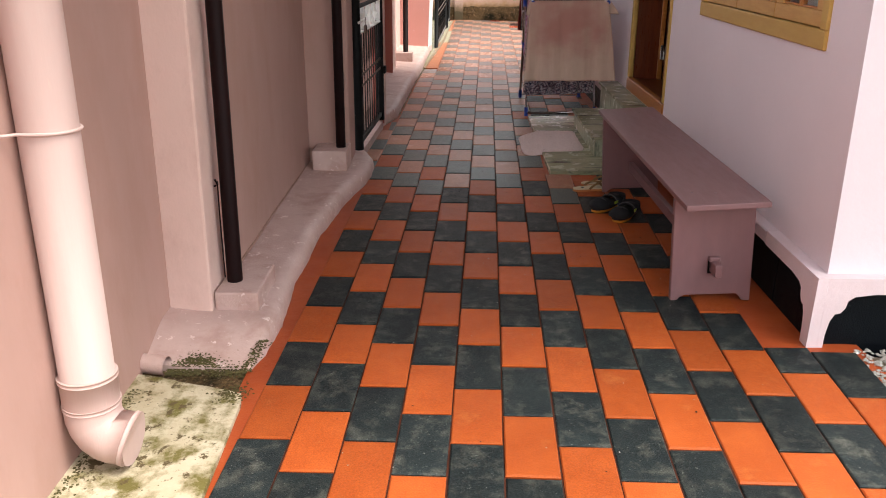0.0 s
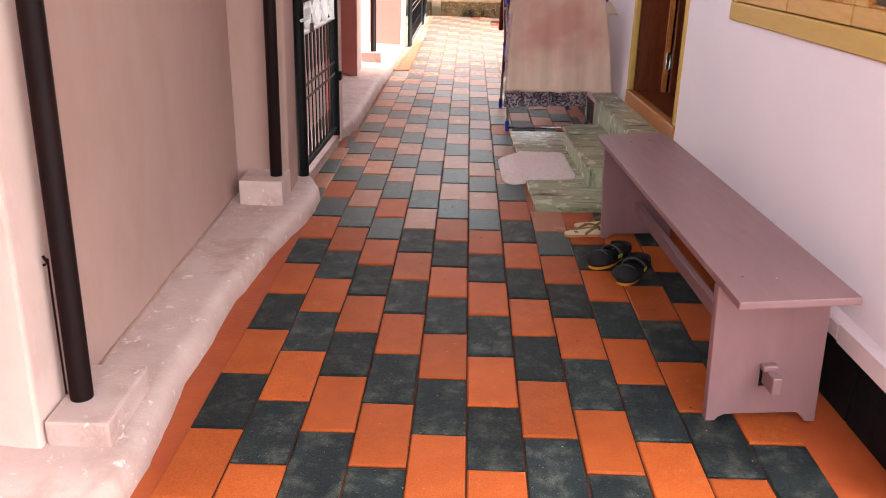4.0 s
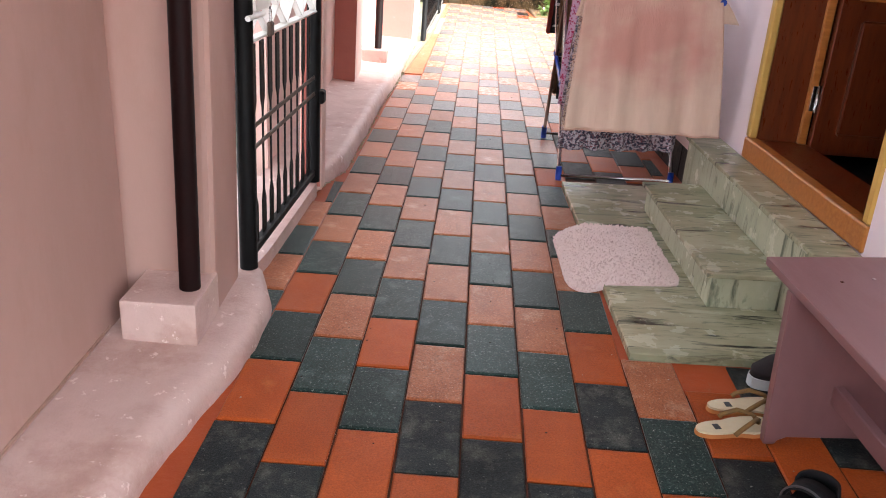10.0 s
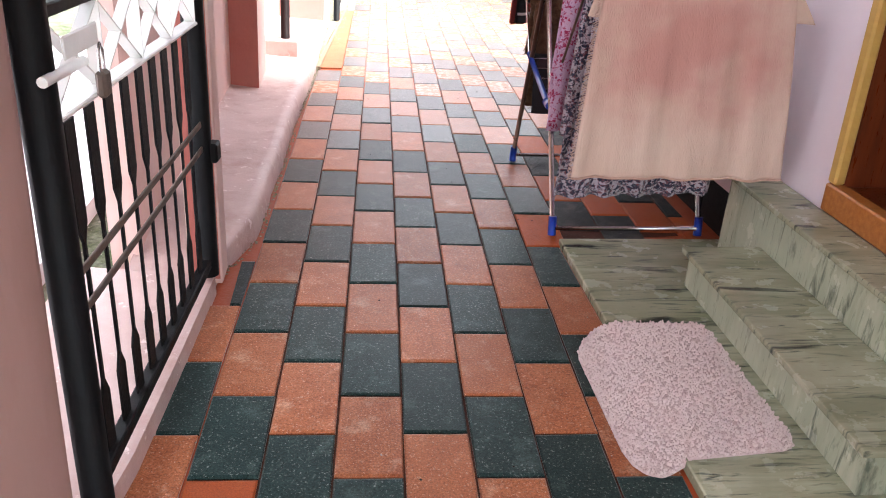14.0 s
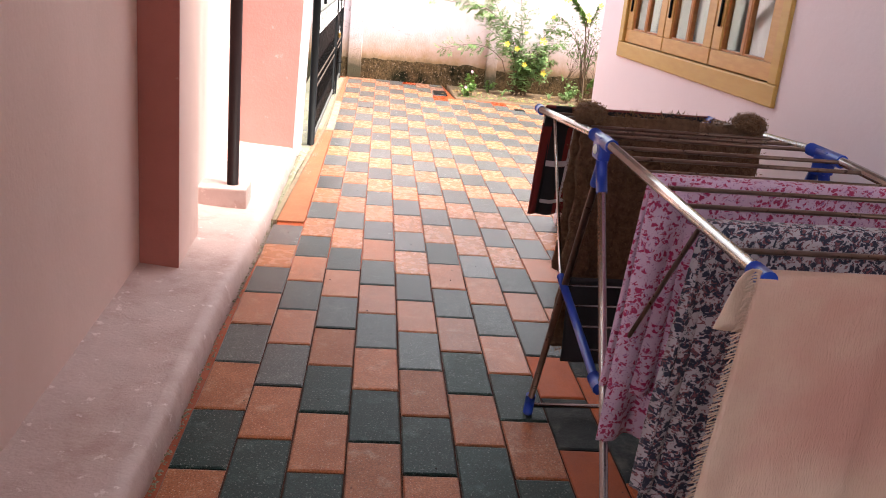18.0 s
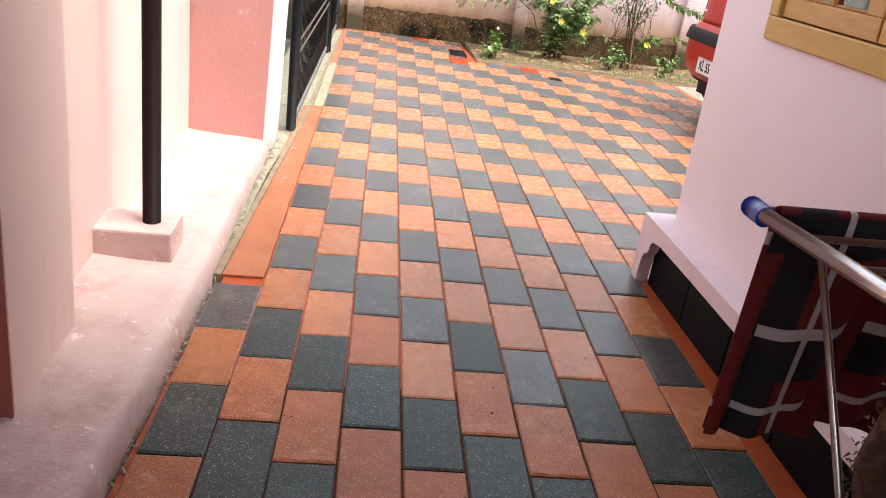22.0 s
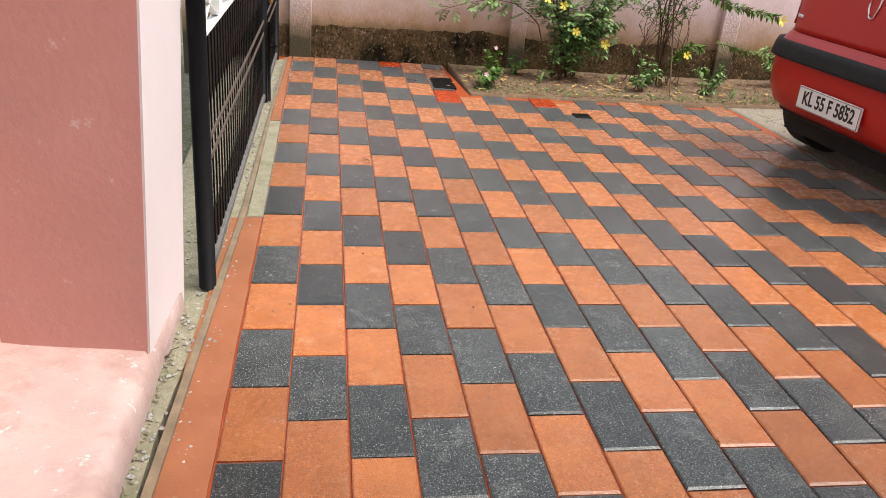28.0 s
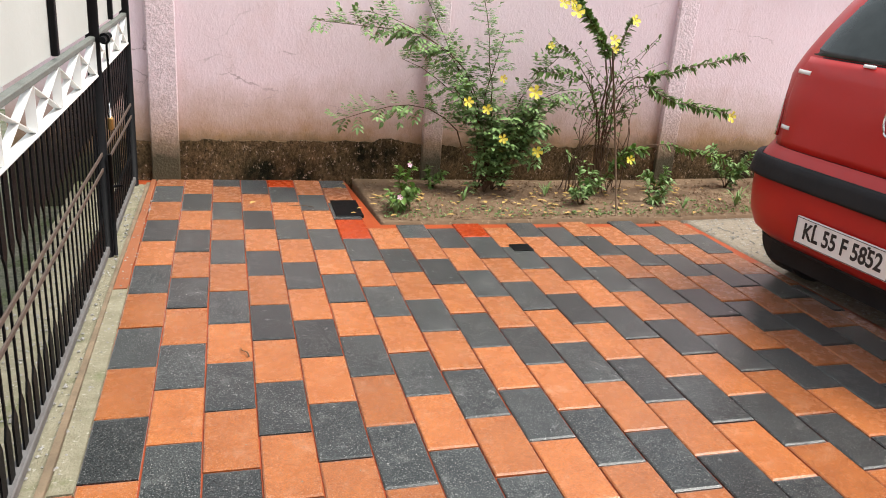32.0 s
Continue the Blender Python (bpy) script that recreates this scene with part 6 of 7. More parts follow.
# ---- flower bed, gravel and drains ----
def rough_sheet(name, x0, x1, y0, y1, step, height, m, label, cat, amp):
    bm = bmesh.new()
    nx, ny = round((x1 - x0) / step), round((y1 - y0) / step)
    rows = []
    for j in range(ny + 1):
        rows.append([])
        for i in range(nx + 1):
            x, y = x0 + (x1 - x0) * i / nx, y0 + (y1 - y0) * j / ny
            rim = min(1.0, 8 * min(i / nx, 1 - i / nx, j / ny, 1 - j / ny))
            rows[-1].append(bm.verts.new((x, y, height + amp * rim * (0.6 * noise.noise((x * 2.5, y * 2.5, 0)) + 0.5 * noise.noise((x * 9, y * 9, 3)) + 0.35 * noise.noise((x * 31, y * 31, 5))))))
    for a, b in zip(rows, rows[1:]):
        for k in range(nx):
            bm.faces.new((a[k], a[k + 1], b[k + 1], b[k])).smooth = True
    ext = bmesh.ops.extrude_edge_only(bm, edges=[e for e in bm.edges if e.is_boundary])
    for v in ext["geom"]:
        if isinstance(v, bmesh.types.BMVert):
            v.co.z = -0.08
    return setting(name, bm, M[m], label, cat, True)


rough_sheet("soil_bed", 1.135, 7.0, 14.80, 15.76, 0.035, 0.006, "soil", "bare brown earth of the flower bed", "flower bed", 0.030)
rough_sheet("gravel_yard", 3.07, 7.0, 10.40, 14.79, 0.06, -0.010, "gravel", "grey gravel under the parked car", "gravel", 0.012)
rough_sheet("gravel_near", 1.50, 4.5, -1.0, 2.74, 0.05, -0.020, "gravel", "grey gravel beside the house corner", "gravel", 0.012)
rs = random.Random(21)


def scatter(name, spots, m, label, cat, shape):
    vs, fs = [], []
    for x, y, z, s in spots:
        base = len(vs)
        pts, faces = shape(s)
        a = rs.uniform(0, 6.28)
        c, d = math.cos(a), math.sin(a)
        vs += [(x + c * p[0] - d * p[1], y + d * p[0] + c * p[1], z + rise(x, y) + p[2]) for p in pts]
        fs += [tuple(base + k for k in f) for f in faces]
    me = bpy.data.meshes.new(name)
    me.from_pydata(vs, [], fs)
    me.materials.append(m)
    ob = tagged(new(name, me), label, cat, kind="stuff")
    ob.matrix_basis = LEAN.copy()
    return ob


def pebble(s):
    j = lambda: rs.uniform(0.7, 1.25) * s
    return [(j(), 0, 0), (0, j(), 0), (-j(), 0, 0), (0, -j(), 0), (0, 0, j() * 0.7), (0, 0, -s * 0.4)], [(0, 1, 4), (1, 2, 4), (2, 3, 4), (3, 0, 4), (1, 0, 5), (2, 1, 5), (3, 2, 5), (0, 3, 5)]


def fallen(s):
    w = s * 0.45
    return [(0, -s, 0.002), (w, 0, 0.006), (0, s, 0.004), (-w, 0, 0.007)], [(0, 1, 2), (0, 2, 3)]


M["pebble"] = mat("pebble", (0.42, 0.40, 0.37), (0.22, 0.21, 0.19), 3, 0.9, 0.05, 0.2, 90, spot=(0.6, 0.58, 0.55), spot_at=0.6, spot_scale=7)
M["speck"] = mat("speck", (0.012, 0.010, 0.008), (0.03, 0.024, 0.018), 3, 0.9, 0.05, 0.2, 90)
M["clod"] = mat("clod", (0.24, 0.15, 0.085), (0.15, 0.095, 0.05), 3, 0.95, 0.04, 0.4, 90)
M["dry_leaf"] = mat("dry_leaf", (0.60, 0.42, 0.12), (0.36, 0.20, 0.07), 3, 0.8, 0.1, 0.1, 90)
scatter("pebbles", [(rs.uniform(1.45, 2.05), rs.uniform(1.5, 2.77), -0.014 + 0.012 * rs.random(), rs.uniform(0.006, 0.012)) for _ in range(3800)], M["pebble"], "loose grey and white pebbles by the house corner", "pebbles", pebble)
scatter("gravel_stones", [(rs.uniform(3.08, 5.5), rs.uniform(11.2, 14.78), -0.006, rs.uniform(0.005, 0.011)) for _ in range(2600)], M["pebble"], "loose gravel stones under the car", "gravel", pebble)
scatter("soil_clods", [(rs.uniform(1.16, 4.6), 14.82 + 0.85 * rs.random() ** 1.4, 0.012, rs.uniform(0.004, 0.013)) for _ in range(1900)], M["clod"], "small brown clods scattered over the flower bed", "soil", pebble)
scatter("fallen_leaves", [(rs.gauss(2.3, 0.75), 14.84 + 0.7 * rs.random(), 0.018, rs.uniform(0.014, 0.034)) for _ in range(150)], M["dry_leaf"], "fallen yellow leaves and petals on the earth", "leaves", fallen)
scatter("grit_stones", [(gx(y) + rs.uniform(-0.30, 0.10), y, 0.0, rs.uniform(0.003, 0.010)) for y in (rs.uniform(11.0, 15.5) for _ in range(1300))], M["pebble"], "loose grit and chips along the gate", "grit", pebble)
scatter("edge_grit", [(lerp_table(EDGE_FAR, y) + rs.uniform(-0.002, 0.018), y, 0.0, rs.uniform(0.003, 0.008)) for y in (rs.uniform(6.7, 11.8) for _ in range(420))], M["grit"], "crumbs of grit along the plaster edge", "grit", pebble)
scatter("litter_specks", [(rs.uniform(-0.6, 1.1), rs.uniform(1.2, 13.5), 0.002, rs.uniform(0.002, 0.005)) for _ in range(170)], M["speck"], "tiny dark specks of litter on the paving", "litter", pebble)
scatter("pale_specks", [(rs.uniform(-0.6, 1.1), rs.uniform(1.2, 14.0), 0.001, rs.uniform(0.0015, 0.0035)) for _ in range(240)], M["pebble"], "tiny pale crumbs of grit on the paving", "grit", pebble)
for x, y, w, l in ((0.985, 15.085, 0.158, 0.312), (1.80, 14.345, 0.11, 0.10)):
    d = thing("drain_grate", "black recessed drain cover set in the red tiles", "drain", (x, y, 0), -1.9, "drain covers in the yard", True)
    boxpart("cover", (-w / 2, w / 2, -l / 2, l / 2, -0.02, 0.0055), M["black_iron"], d, bevel=0.002)

# ---- plants ----
def leaf_mat(name, c1, c2):
    m = mat(name, c1, c2, 11, 0.55, 0.1, 0.05, 60)
    return m


M["leaf_light"] = leaf_mat("leaf_light", (0.24, 0.36, 0.13), (0.14, 0.25, 0.065))
M["leaf_dark"] = leaf_mat("leaf_dark", (0.16, 0.27, 0.05), (0.075, 0.16, 0.026))
M["stem"] = mat("stem", (0.13, 0.075, 0.04), (0.08, 0.05, 0.026), 20, 0.85, 0.05, 0.3, 90)
M["petal"] = mat("petal", (0.80, 0.70, 0.10), (0.74, 0.62, 0.06), 9, 0.6, 0.1, 0.05, 60)
M["pink_petal"] = mat("pink_petal", (0.75, 0.50, 0.58), (0.62, 0.32, 0.42), 9, 0.6, 0.1, 0.05, 60)
rp = random.Random(5)


def add_leaf(vs, fs, p, way, size, wide=0.42, droop=0.25):
    """A folded pointed leaf of six corners."""
    way = Vector(way).normalized()
    side = way.cross(Vector((rp.uniform(-0.4, 0.4), rp.uniform(-0.4, 0.4), 1))).normalized()
    up = side.cross(way)
    b = len(vs)
    m1, m2 = p + way * size * 0.35, p + way * size * 0.7 - Vector((0, 0, droop * size * 0.3))
    tip = p + way * size - Vector((0, 0, droop * size))
    vs += [p, m1 + side * size * wide / 2 + up * size * 0.08, m2 + side * size * wide * 0.38, tip, m2 - side * size * wide * 0.38, m1 - side * size * wide / 2 + up * size * 0.08, (m1 + m2) / 2 - up * size * 0.03]
    fs += [(b, b + 1, b + 6), (b + 1, b + 2, b + 6), (b + 2, b + 3, b + 6), (b + 3, b + 4, b + 6), (b + 4, b + 5, b + 6), (b + 5, b, b + 6)]


def curve_points(a, b, bend, n=9):
    a, b = Vector(a), Vector(b)
    return [a.lerp(b, k / n) + Vector(bend) * math.sin(math.pi * k / n) + 0.012 * Vector((rp.uniform(-1, 1), rp.uniform(-1, 1), rp.uniform(-1, 1))) * (0 < k < n) for k in range(n + 1)]


def grown(name, label, at, stems, leaves_m, flowers=(), flower_m=None, category="shrub"):
    """stems: (points, thickness, leaf size, leaves per metre, wide, from which share of its length, paired)."""
    t = thing(name, label, category, at, lean=True)
    vs, fs = [], []
    for pts, thick, size, rate, wide, start, paired in stems:
        bm = bmesh.new()
        tube(bm, pts, thick, 6, r_end=thick * 0.35)
        part("stem", bm, M["stem"], t)
        length = sum((q - p).length for p, q in zip(pts, pts[1:]))
        n = int(length * rate)
        for k in range(n):
            f = start + (1 - start) * (k + rp.random()) / max(n, 1)
            i = min(int(f * (len(pts) - 1)), len(pts) - 2)
            p = pts[i].lerp(pts[i + 1], f * (len(pts) - 1) - i)
            along = (pts[i + 1] - pts[i]).normalized()
            out = along.cross(Vector((rp.uniform(-1, 1), rp.uniform(-1, 1), rp.uniform(-1, 1)))).normalized()
            if paired:
                axis = (out + 0.5 * along).normalized()
                reach = size * rp.uniform(1.6, 2.6)
                for q in range(4):
                    c = p + axis * reach * (q + 1) / 4 - Vector((0, 0, 0.02 * q * q * size))
                    s2 = axis.cross(Vector((0, 0, 1))).normalized()
                    for sg in (-1, 1):
                        add_leaf(vs, fs, c, s2 * sg + 0.5 * axis, size * rp.uniform(0.7, 1.05), wide)
                add_leaf(vs, fs, p + axis * reach, axis, size, wide)
            else:
                add_leaf(vs, fs, p, out + 0.6 * along, size * rp.uniform(0.65, 1.15), wide)
    me = bpy.data.meshes.new("foliage")
    me.from_pydata([tuple(v) for v in vs], [], fs)
    me.materials.append(leaves_m)
    for p in me.polygons:
        p.use_smooth = True
    fo = new("foliage", me)
    fo.parent = t
    for p, r in flowers:
        r *= 0.82
        bm = bmesh.new()
        c = bm.verts.new((0, 0, -0.2 * r))
        face = Vector((rp.uniform(-0.4, 0.4), -1, rp.uniform(0.0, 0.7))).normalized()
        q = face.to_track_quat("Z", "Y")
        for k in range(5):
            a = k * 1.2566 + rp.uniform(-0.1, 0.1)
            ps = [(0.55 * math.cos(a - 0.5), 0.55 * math.sin(a - 0.5), 0.05), (math.cos(a - 0.38), math.sin(a - 0.38), 0.22), (1.08 * math.cos(a), 1.08 * math.sin(a), 0.16), (math.cos(a + 0.38), math.sin(a + 0.38), 0.22), (0.55 * math.cos(a + 0.5), 0.55 * math.sin(a + 0.5), 0.05)]
            bm.faces.new([c] + [bm.verts.new((x * r, y * r, z * r)) for x, y, z in ps])
        bmesh.ops.transform(bm, matrix=Matrix.Translation(p) @ q.to_matrix().to_4x4(), verts=bm.verts)
        part("flower", bm, flower_m, t, "open yellow flower" if flower_m is M["petal"] else "small pink flower")
    return t


def through_points(pts, n=4, jig=0.008):
    """A smooth stem through a few points, a little uneven."""
    ps = [Vector(p) for p in pts]
    out = []
    for i in range(len(ps) - 1):
        a, b, c, d = ps[max(i - 1, 0)], ps[i], ps[i + 1], ps[min(i + 2, len(ps) - 1)]
        for k in range(n):
            f = k / n
            out.append(0.5 * (2 * b + (c - a) * f + (2 * a - 5 * b + 4 * c - d) * f * f + (3 * b - a - 3 * c + d) * f ** 3) + jig * Vector((rp.uniform(-1, 1), rp.uniform(-1, 1), rp.uniform(-1, 1))))
    return out + [ps[-1]]


# rose bush: arching canes with compound leaves
roots = [(0.0, 0.0, 0.0), (0.06, 0.02, 0.0), (-0.05, 0.03, 0.0), (0.1, -0.03, 0.0)]
tips = [((-1.12, -0.10, 1.06), (0.30, 0, 0.33)), ((-0.82, -0.05, 1.12), (0.15, 0, 0.25)), ((-1.0, -0.15, 0.50), (0.15, 0, 0.28)), ((-0.62, -0.1, 0.86), (0.12, 0, 0.12)), ((-0.45, 0.05, 1.22), (0.05, 0, 0.05)),
        ((-0.10, 0.0, 1.25), (0.02, -0.02, 0)), ((0.02, -0.1, 1.02), (-0.06, 0, 0)), ((0.40, -0.1, 0.90), (-0.08, 0, 0.14)), ((0.50, -0.12, 0.70), (-0.05, 0, 0.16)), ((-0.3, -0.15, 0.70), (0.04, 0, 0.1)),
        ((0.28, -0.2, 0.50), (0, 0, 0.18)), ((0.30, -0.18, 0.28), (0, 0, 0.16)), ((0.02, -0.15, 0.42), (0, 0, 0.1)), ((-0.05, -0.12, 0.62), (0, 0, 0.1)), ((0.18, -0.1, 0.62), (0, 0, 0.1))]
stems = []
for k, (tip, bend) in enumerate(tips):
    stems.append((curve_points(roots[k % 4], tip, bend), 0.0055, 0.044, 34, 0.52, 0.30, True))
for k in range(9):
    stems.append((curve_points(roots[k % 4], (rp.uniform(-0.1, 0.3), rp.uniform(-0.15, 0.05), rp.uniform(0.35, 0.6)), (0, 0, 0.05)), 0.005, 0.052, 34, 0.55, 0.12, True))
for k in range(7):
    stems.append((through_points([roots[k % 4], (rp.uniform(0.05, 0.2), -0.1, 0.3), (rp.uniform(0.2, 0.42), -0.14, rp.uniform(0.40, 0.72))]), 0.005, 0.062, 90, 0.40, 0.4, False))
fl = [((0.215, -0.20, 0.69), 0.052), ((-0.22, -0.2, 0.624), 0.040), ((-0.094, -0.2, 0.581), 0.038), ((0.01, -0.24, 0.405), 0.036), ((0.25, -0.24, 0.321), 0.042), ((-0.005, -0.2, 0.77), 0.03)]
grown("yellow_rose_bush", "arching shrub with pale green leaves and yellow flowers", (1.97, 15.44, 0.0), stems, M["leaf_light"], fl, M["petal"])

# allamanda on a stake: leggy shoots with whorls of narrow leaves
stems = []
for k in range(2):
    d = 0.03 * k
    stems.append((through_points([(d, 0, 0), (-0.06 + d, -0.06, 0.5), (-0.08 + d, -0.1, 0.86), (-0.20 + d, -0.12, 1.10 - d), (-0.41 + d, -0.12, 1.33 - d), (-0.60 + 4 * d, -0.12, 1.49 - 3 * d)]), 0.007, 0.060, 165, 0.36, 0.44, False))
stems.append((through_points([(0.03, 0, 0), (0.0, -0.06, 0.45), (0.08, -0.1, 0.76), (0.36, -0.12, 0.84), (0.94, -0.12, 0.97)]), 0.006, 0.058, 105, 0.34, 0.62, False))
stems.append((through_points([(0.0, 0, 0), (0.02, -0.06, 0.5), (0.13, -0.12, 0.75), (0.45, -0.14, 0.65), (0.84, -0.16, 0.585)]), 0.006, 0.058, 110, 0.34, 0.60, False))
stems.append((through_points([(0.02, 0, 0), (-0.02, -0.05, 0.6), (-0.02, -0.1, 0.95), (0.05, -0.12, 1.17)]), 0.005, 0.055, 70, 0.34, 0.6, False))
stems.append((through_points([(-0.03, 0, 0), (-0.08, -0.05, 0.55), (-0.28, -0.1, 0.80), (-0.58, -0.1, 0.82)]), 0.005, 0.055, 70, 0.36, 0.6, False))
stems.append((through_points([(-0.03, 0, 0), (-0.10, -0.05, 0.6), (-0.30, -0.1, 0.90), (-0.50, -0.1, 0.99)]), 0.005, 0.05, 55, 0.36, 0.6, False))
stems.append((through_points([(0.0, -0.02, 0), (0.06, -0.12, 0.22), (0.14, -0.18, 0.29)]), 0.004, 0.06, 200, 0.42, 0.2, False))
stems.append((through_points([(0.0, -0.02, 0), (0.10, -0.12, 0.30), (0.24, -0.18, 0.33)]), 0.004, 0.06, 170, 0.42, 0.3, False))
stems.append((through_points([(0.05, -0.02, 0), (0.22, -0.12, 0.33), (0.48, -0.14, 0.35), (0.70, -0.14, 0.30), (0.92, -0.15, 0.26)]), 0.004, 0.05, 75, 0.46, 0.4, False))
stems.append((through_points([(-0.04, 0, 0), (-0.22, -0.1, 0.25), (-0.30, -0.14, 0.30), (-0.12, -0.16, 0.2), (-0.04, -0.18, 0.05)]), 0.005, 0.045, 25, 0.36, 0.3, False))
for k in range(26):
    x = rp.uniform(-0.26, 0.22)
    stems.append((through_points([(x, rp.uniform(-0.06, 0.05), 0), (x * 0.8 + rp.uniform(-0.08, 0.08), -0.06, rp.uniform(0.2, 0.4)), (rp.uniform(-0.24, 0.16), -0.08, rp.uniform(0.5, 0.75)), (rp.uniform(-0.5, 0.4), rp.uniform(-0.15, 0.0), rp.uniform(0.5, 1.12))], 4, 0.016), 0.0036, 0.05, 16, 0.35, 0.5, False))
fl = [((-0.635, -0.17, 1.407), 0.042), ((-0.463, -0.18, 1.248), 0.045), ((-0.372, -0.19, 1.20), 0.052), ((-0.40, -0.18, 1.25), 0.03), ((0.043, -0.17, 1.161), 0.045), ((-0.098, -0.19, 1.036), 0.045), ((-0.50, -0.14, 0.989), 0.028), ((0.835, -0.22, 0.571), 0.048), ((0.10, -0.24, 0.286), 0.036), ((-0.08, -0.18, 0.98), 0.03)]
grown("allamanda_bush", "leggy shrub with narrow green leaves and yellow trumpet flowers", (2.78, 15.42, 0.0), stems, M["leaf_dark"], fl, M["petal"])
stake = thing("plant_stake", "thin brown wooden stake beside the flowering shrub", "stake", (2.66, 14.88, 0.0), lean=True)
bm = bmesh.new()
tube(bm, [(0, 0, -0.02), (-0.01, 0.12, 0.45), (-0.01, 0.30, 0.98)], 0.006, 8)
part("stick", bm, M["stem"], stake)


def small_plant(name, label, at, n, reach, size, m, wide, flowers=(), fm=None):
    stems = []
    for k in range(n):
        a = rp.uniform(0, 6.28)
        r = rp.uniform(0.3, 1.0) * reach
        stems.append((curve_points((0, 0, 0), (r * math.cos(a) * 0.6, r * math.sin(a) * 0.6, r * rp.uniform(0.6, 1.25)), (0, 0, 0.01), 5), 0.003, size, 150, wide, 0.3, False))
    grown(name, label, at, stems, m, flowers, fm, "plant")


small_plant("periwinkle", "small leafy plant with a few pink flowers", (1.30, 15.02, 0.0), 9, 0.24, 0.055, M["leaf_dark"], 0.5, [((0.02, -0.08, 0.30), 0.018), ((-0.04, -0.12, 0.12), 0.02)], M["pink_petal"])
small_plant("seedling", "low green seedling in bare earth", (2.50, 15.08, 0.0), 9, 0.22, 0.05, M["leaf_light"], 0.5)
small_plant("seedling", "low green seedling in bare earth", (3.05, 15.1, 0.0), 7, 0.20, 0.05, M["leaf_light"], 0.4)
small_plant("seedling", "low green seedling beside the mossy wall", (1.62, 15.5, 0.0), 6, 0.16, 0.045, M["leaf_dark"], 0.45)
small_plant("seedling", "low green seedling beside the mossy wall", (3.25, 15.4, 0.0), 8, 0.22, 0.05, M["leaf_dark"], 0.4)
small_plant("seedling", "low green plant beside the mossy wall", (3.85, 15.45, 0.0), 9, 0.30, 0.055, M["leaf_light"], 0.5)
small_plant("seedling", "low green plant beside the mossy wall", (4.3, 15.45, 0.0), 9, 0.30, 0.055, M["leaf_light"], 0.5)


def blade_tuft(at, n, length, label):
    t = thing("grass_tuft", label, "grass", at, lean=True)
    vs, fs = [], []
    for k in range(n):
        a = rp.uniform(0, 6.28)
        l = length * rp.uniform(0.6, 1.1)
        d = Vector((math.cos(a), math.sin(a), 0))
        s = Vector((-d.y, d.x, 0)) * 0.006
        b = len(vs)
        for q, (r, z) in enumerate(((0, 0), (0.25, 0.5), (0.55, 0.72), (0.9, 0.62))):
            c = d * r * l + Vector((0, 0, z * l))
            w = s * (1 - q / 3.4)
            vs += [c - w, c + w]
        for q in range(3):
            fs.append((b + 2 * q, b + 2 * q + 1, b + 2 * q + 3, b + 2 * q + 2))
    me = bpy.data.meshes.new("blades")
    me.from_pydata([tuple(v) for v in vs], [], fs)
    me.materials.append(M["leaf_light"])
    ob = new("blades", me)
    ob.parent = t


for x, y, n, l in ((3.62, 15.0, 16, 0.17), (1.25, 14.95, 22, 0.14), (2.35, 15.3, 10, 0.12), (1.75, 15.2, 10, 0.1), (3.2, 14.98, 9, 0.1), (4.2, 15.1, 14, 0.15)):
    blade_tuft((x, y, 0.01), n, l, "thin green grass tuft in the flower bed")
weeds = []
for _ in range(900):
    weeds.append((rs.uniform(1.16, 4.6), 14.84 + 0.16 * abs(rs.gauss(0, 1)), 0.012, rs.uniform(0.006, 0.014)))
scatter("weeds", weeds, M["leaf_light"], "tiny green weeds along the edge of the bed", "weeds", lambda s: ([(0, -s, 0.0), (s * 0.5, 0, s * 0.9), (0, s, 0.003), (-s * 0.5, 0, s * 0.8)], [(0, 1, 2), (0, 2, 3)]))

for x, y, a, l in ((0.72, 15.12, 70, 0.16), (0.30, 13.35, 20, 0.08), (-0.42, 11.55, -30, 0.07)):
    twig = thing("twig", "short dark dry twig lying on the paving", "twig", (x, y, 0.004), a, "dry twigs on the paving", True)
    bm = bmesh.new()
    tube(bm, [(0, -l / 2, 0.001), (0.006, -l / 6, 0.004), (-0.004, l / 5, 0.003), (0.003, l / 2, 0.001)], 0.0028, 6, r_end=0.0014)
    part("stick", bm, M["stem"], twig)

# ---- parked red hatchback, its tail towards the yard ----
M["red_paint"] = mat("red_paint", (0.46, 0.016, 0.012), (0.41, 0.014, 0.011), 3, 0.40, 0.05, 0.0, 50, spec=0.3, coat=0.35, spot=(0.36, 0.06, 0.04), spot_at=0.74, spot_scale=40)
M["car_black"] = mat("car_black", (0.010, 0.010, 0.011), (0.016, 0.016, 0.017), 9, 0.6, 0.1, 0.15, 200, spec=0.25)
M["car_glass"] = mat("car_glass", (0.008, 0.014, 0.013), (0.035, 0.045, 0.042), 3.5, 0.05, 0.02, 0.0, 50, spec=0.5)
M["lamp_red"] = mat("lamp_red", (0.36, 0.010, 0.012), (0.28, 0.008, 0.01), 20, 0.12, 0.04, 0.05, 90, coat=1.0)
M["lamp_clear"] = mat("lamp_clear", (0.70, 0.66, 0.62), (0.52, 0.49, 0.46), 60, 0.15, 0.04, 0.2, 90, squash=(1, 1, 4), coat=1.0)
M["chrome"] = mat("chrome", (0.75, 0.75, 0.75), (0.68, 0.68, 0.68), 9, 0.12, 0.04, 0.0, 50, metal=1.0)
M["plate_white"] = mat("plate_white", (0.80, 0.80, 0.78), (0.76, 0.76, 0.74), 4, 0.45, 0.1, 0.03, 60)
M["plate_ink"] = mat("plate_ink", (0.012, 0.012, 0.012), (0.02, 0.02, 0.02), 9, 0.5)
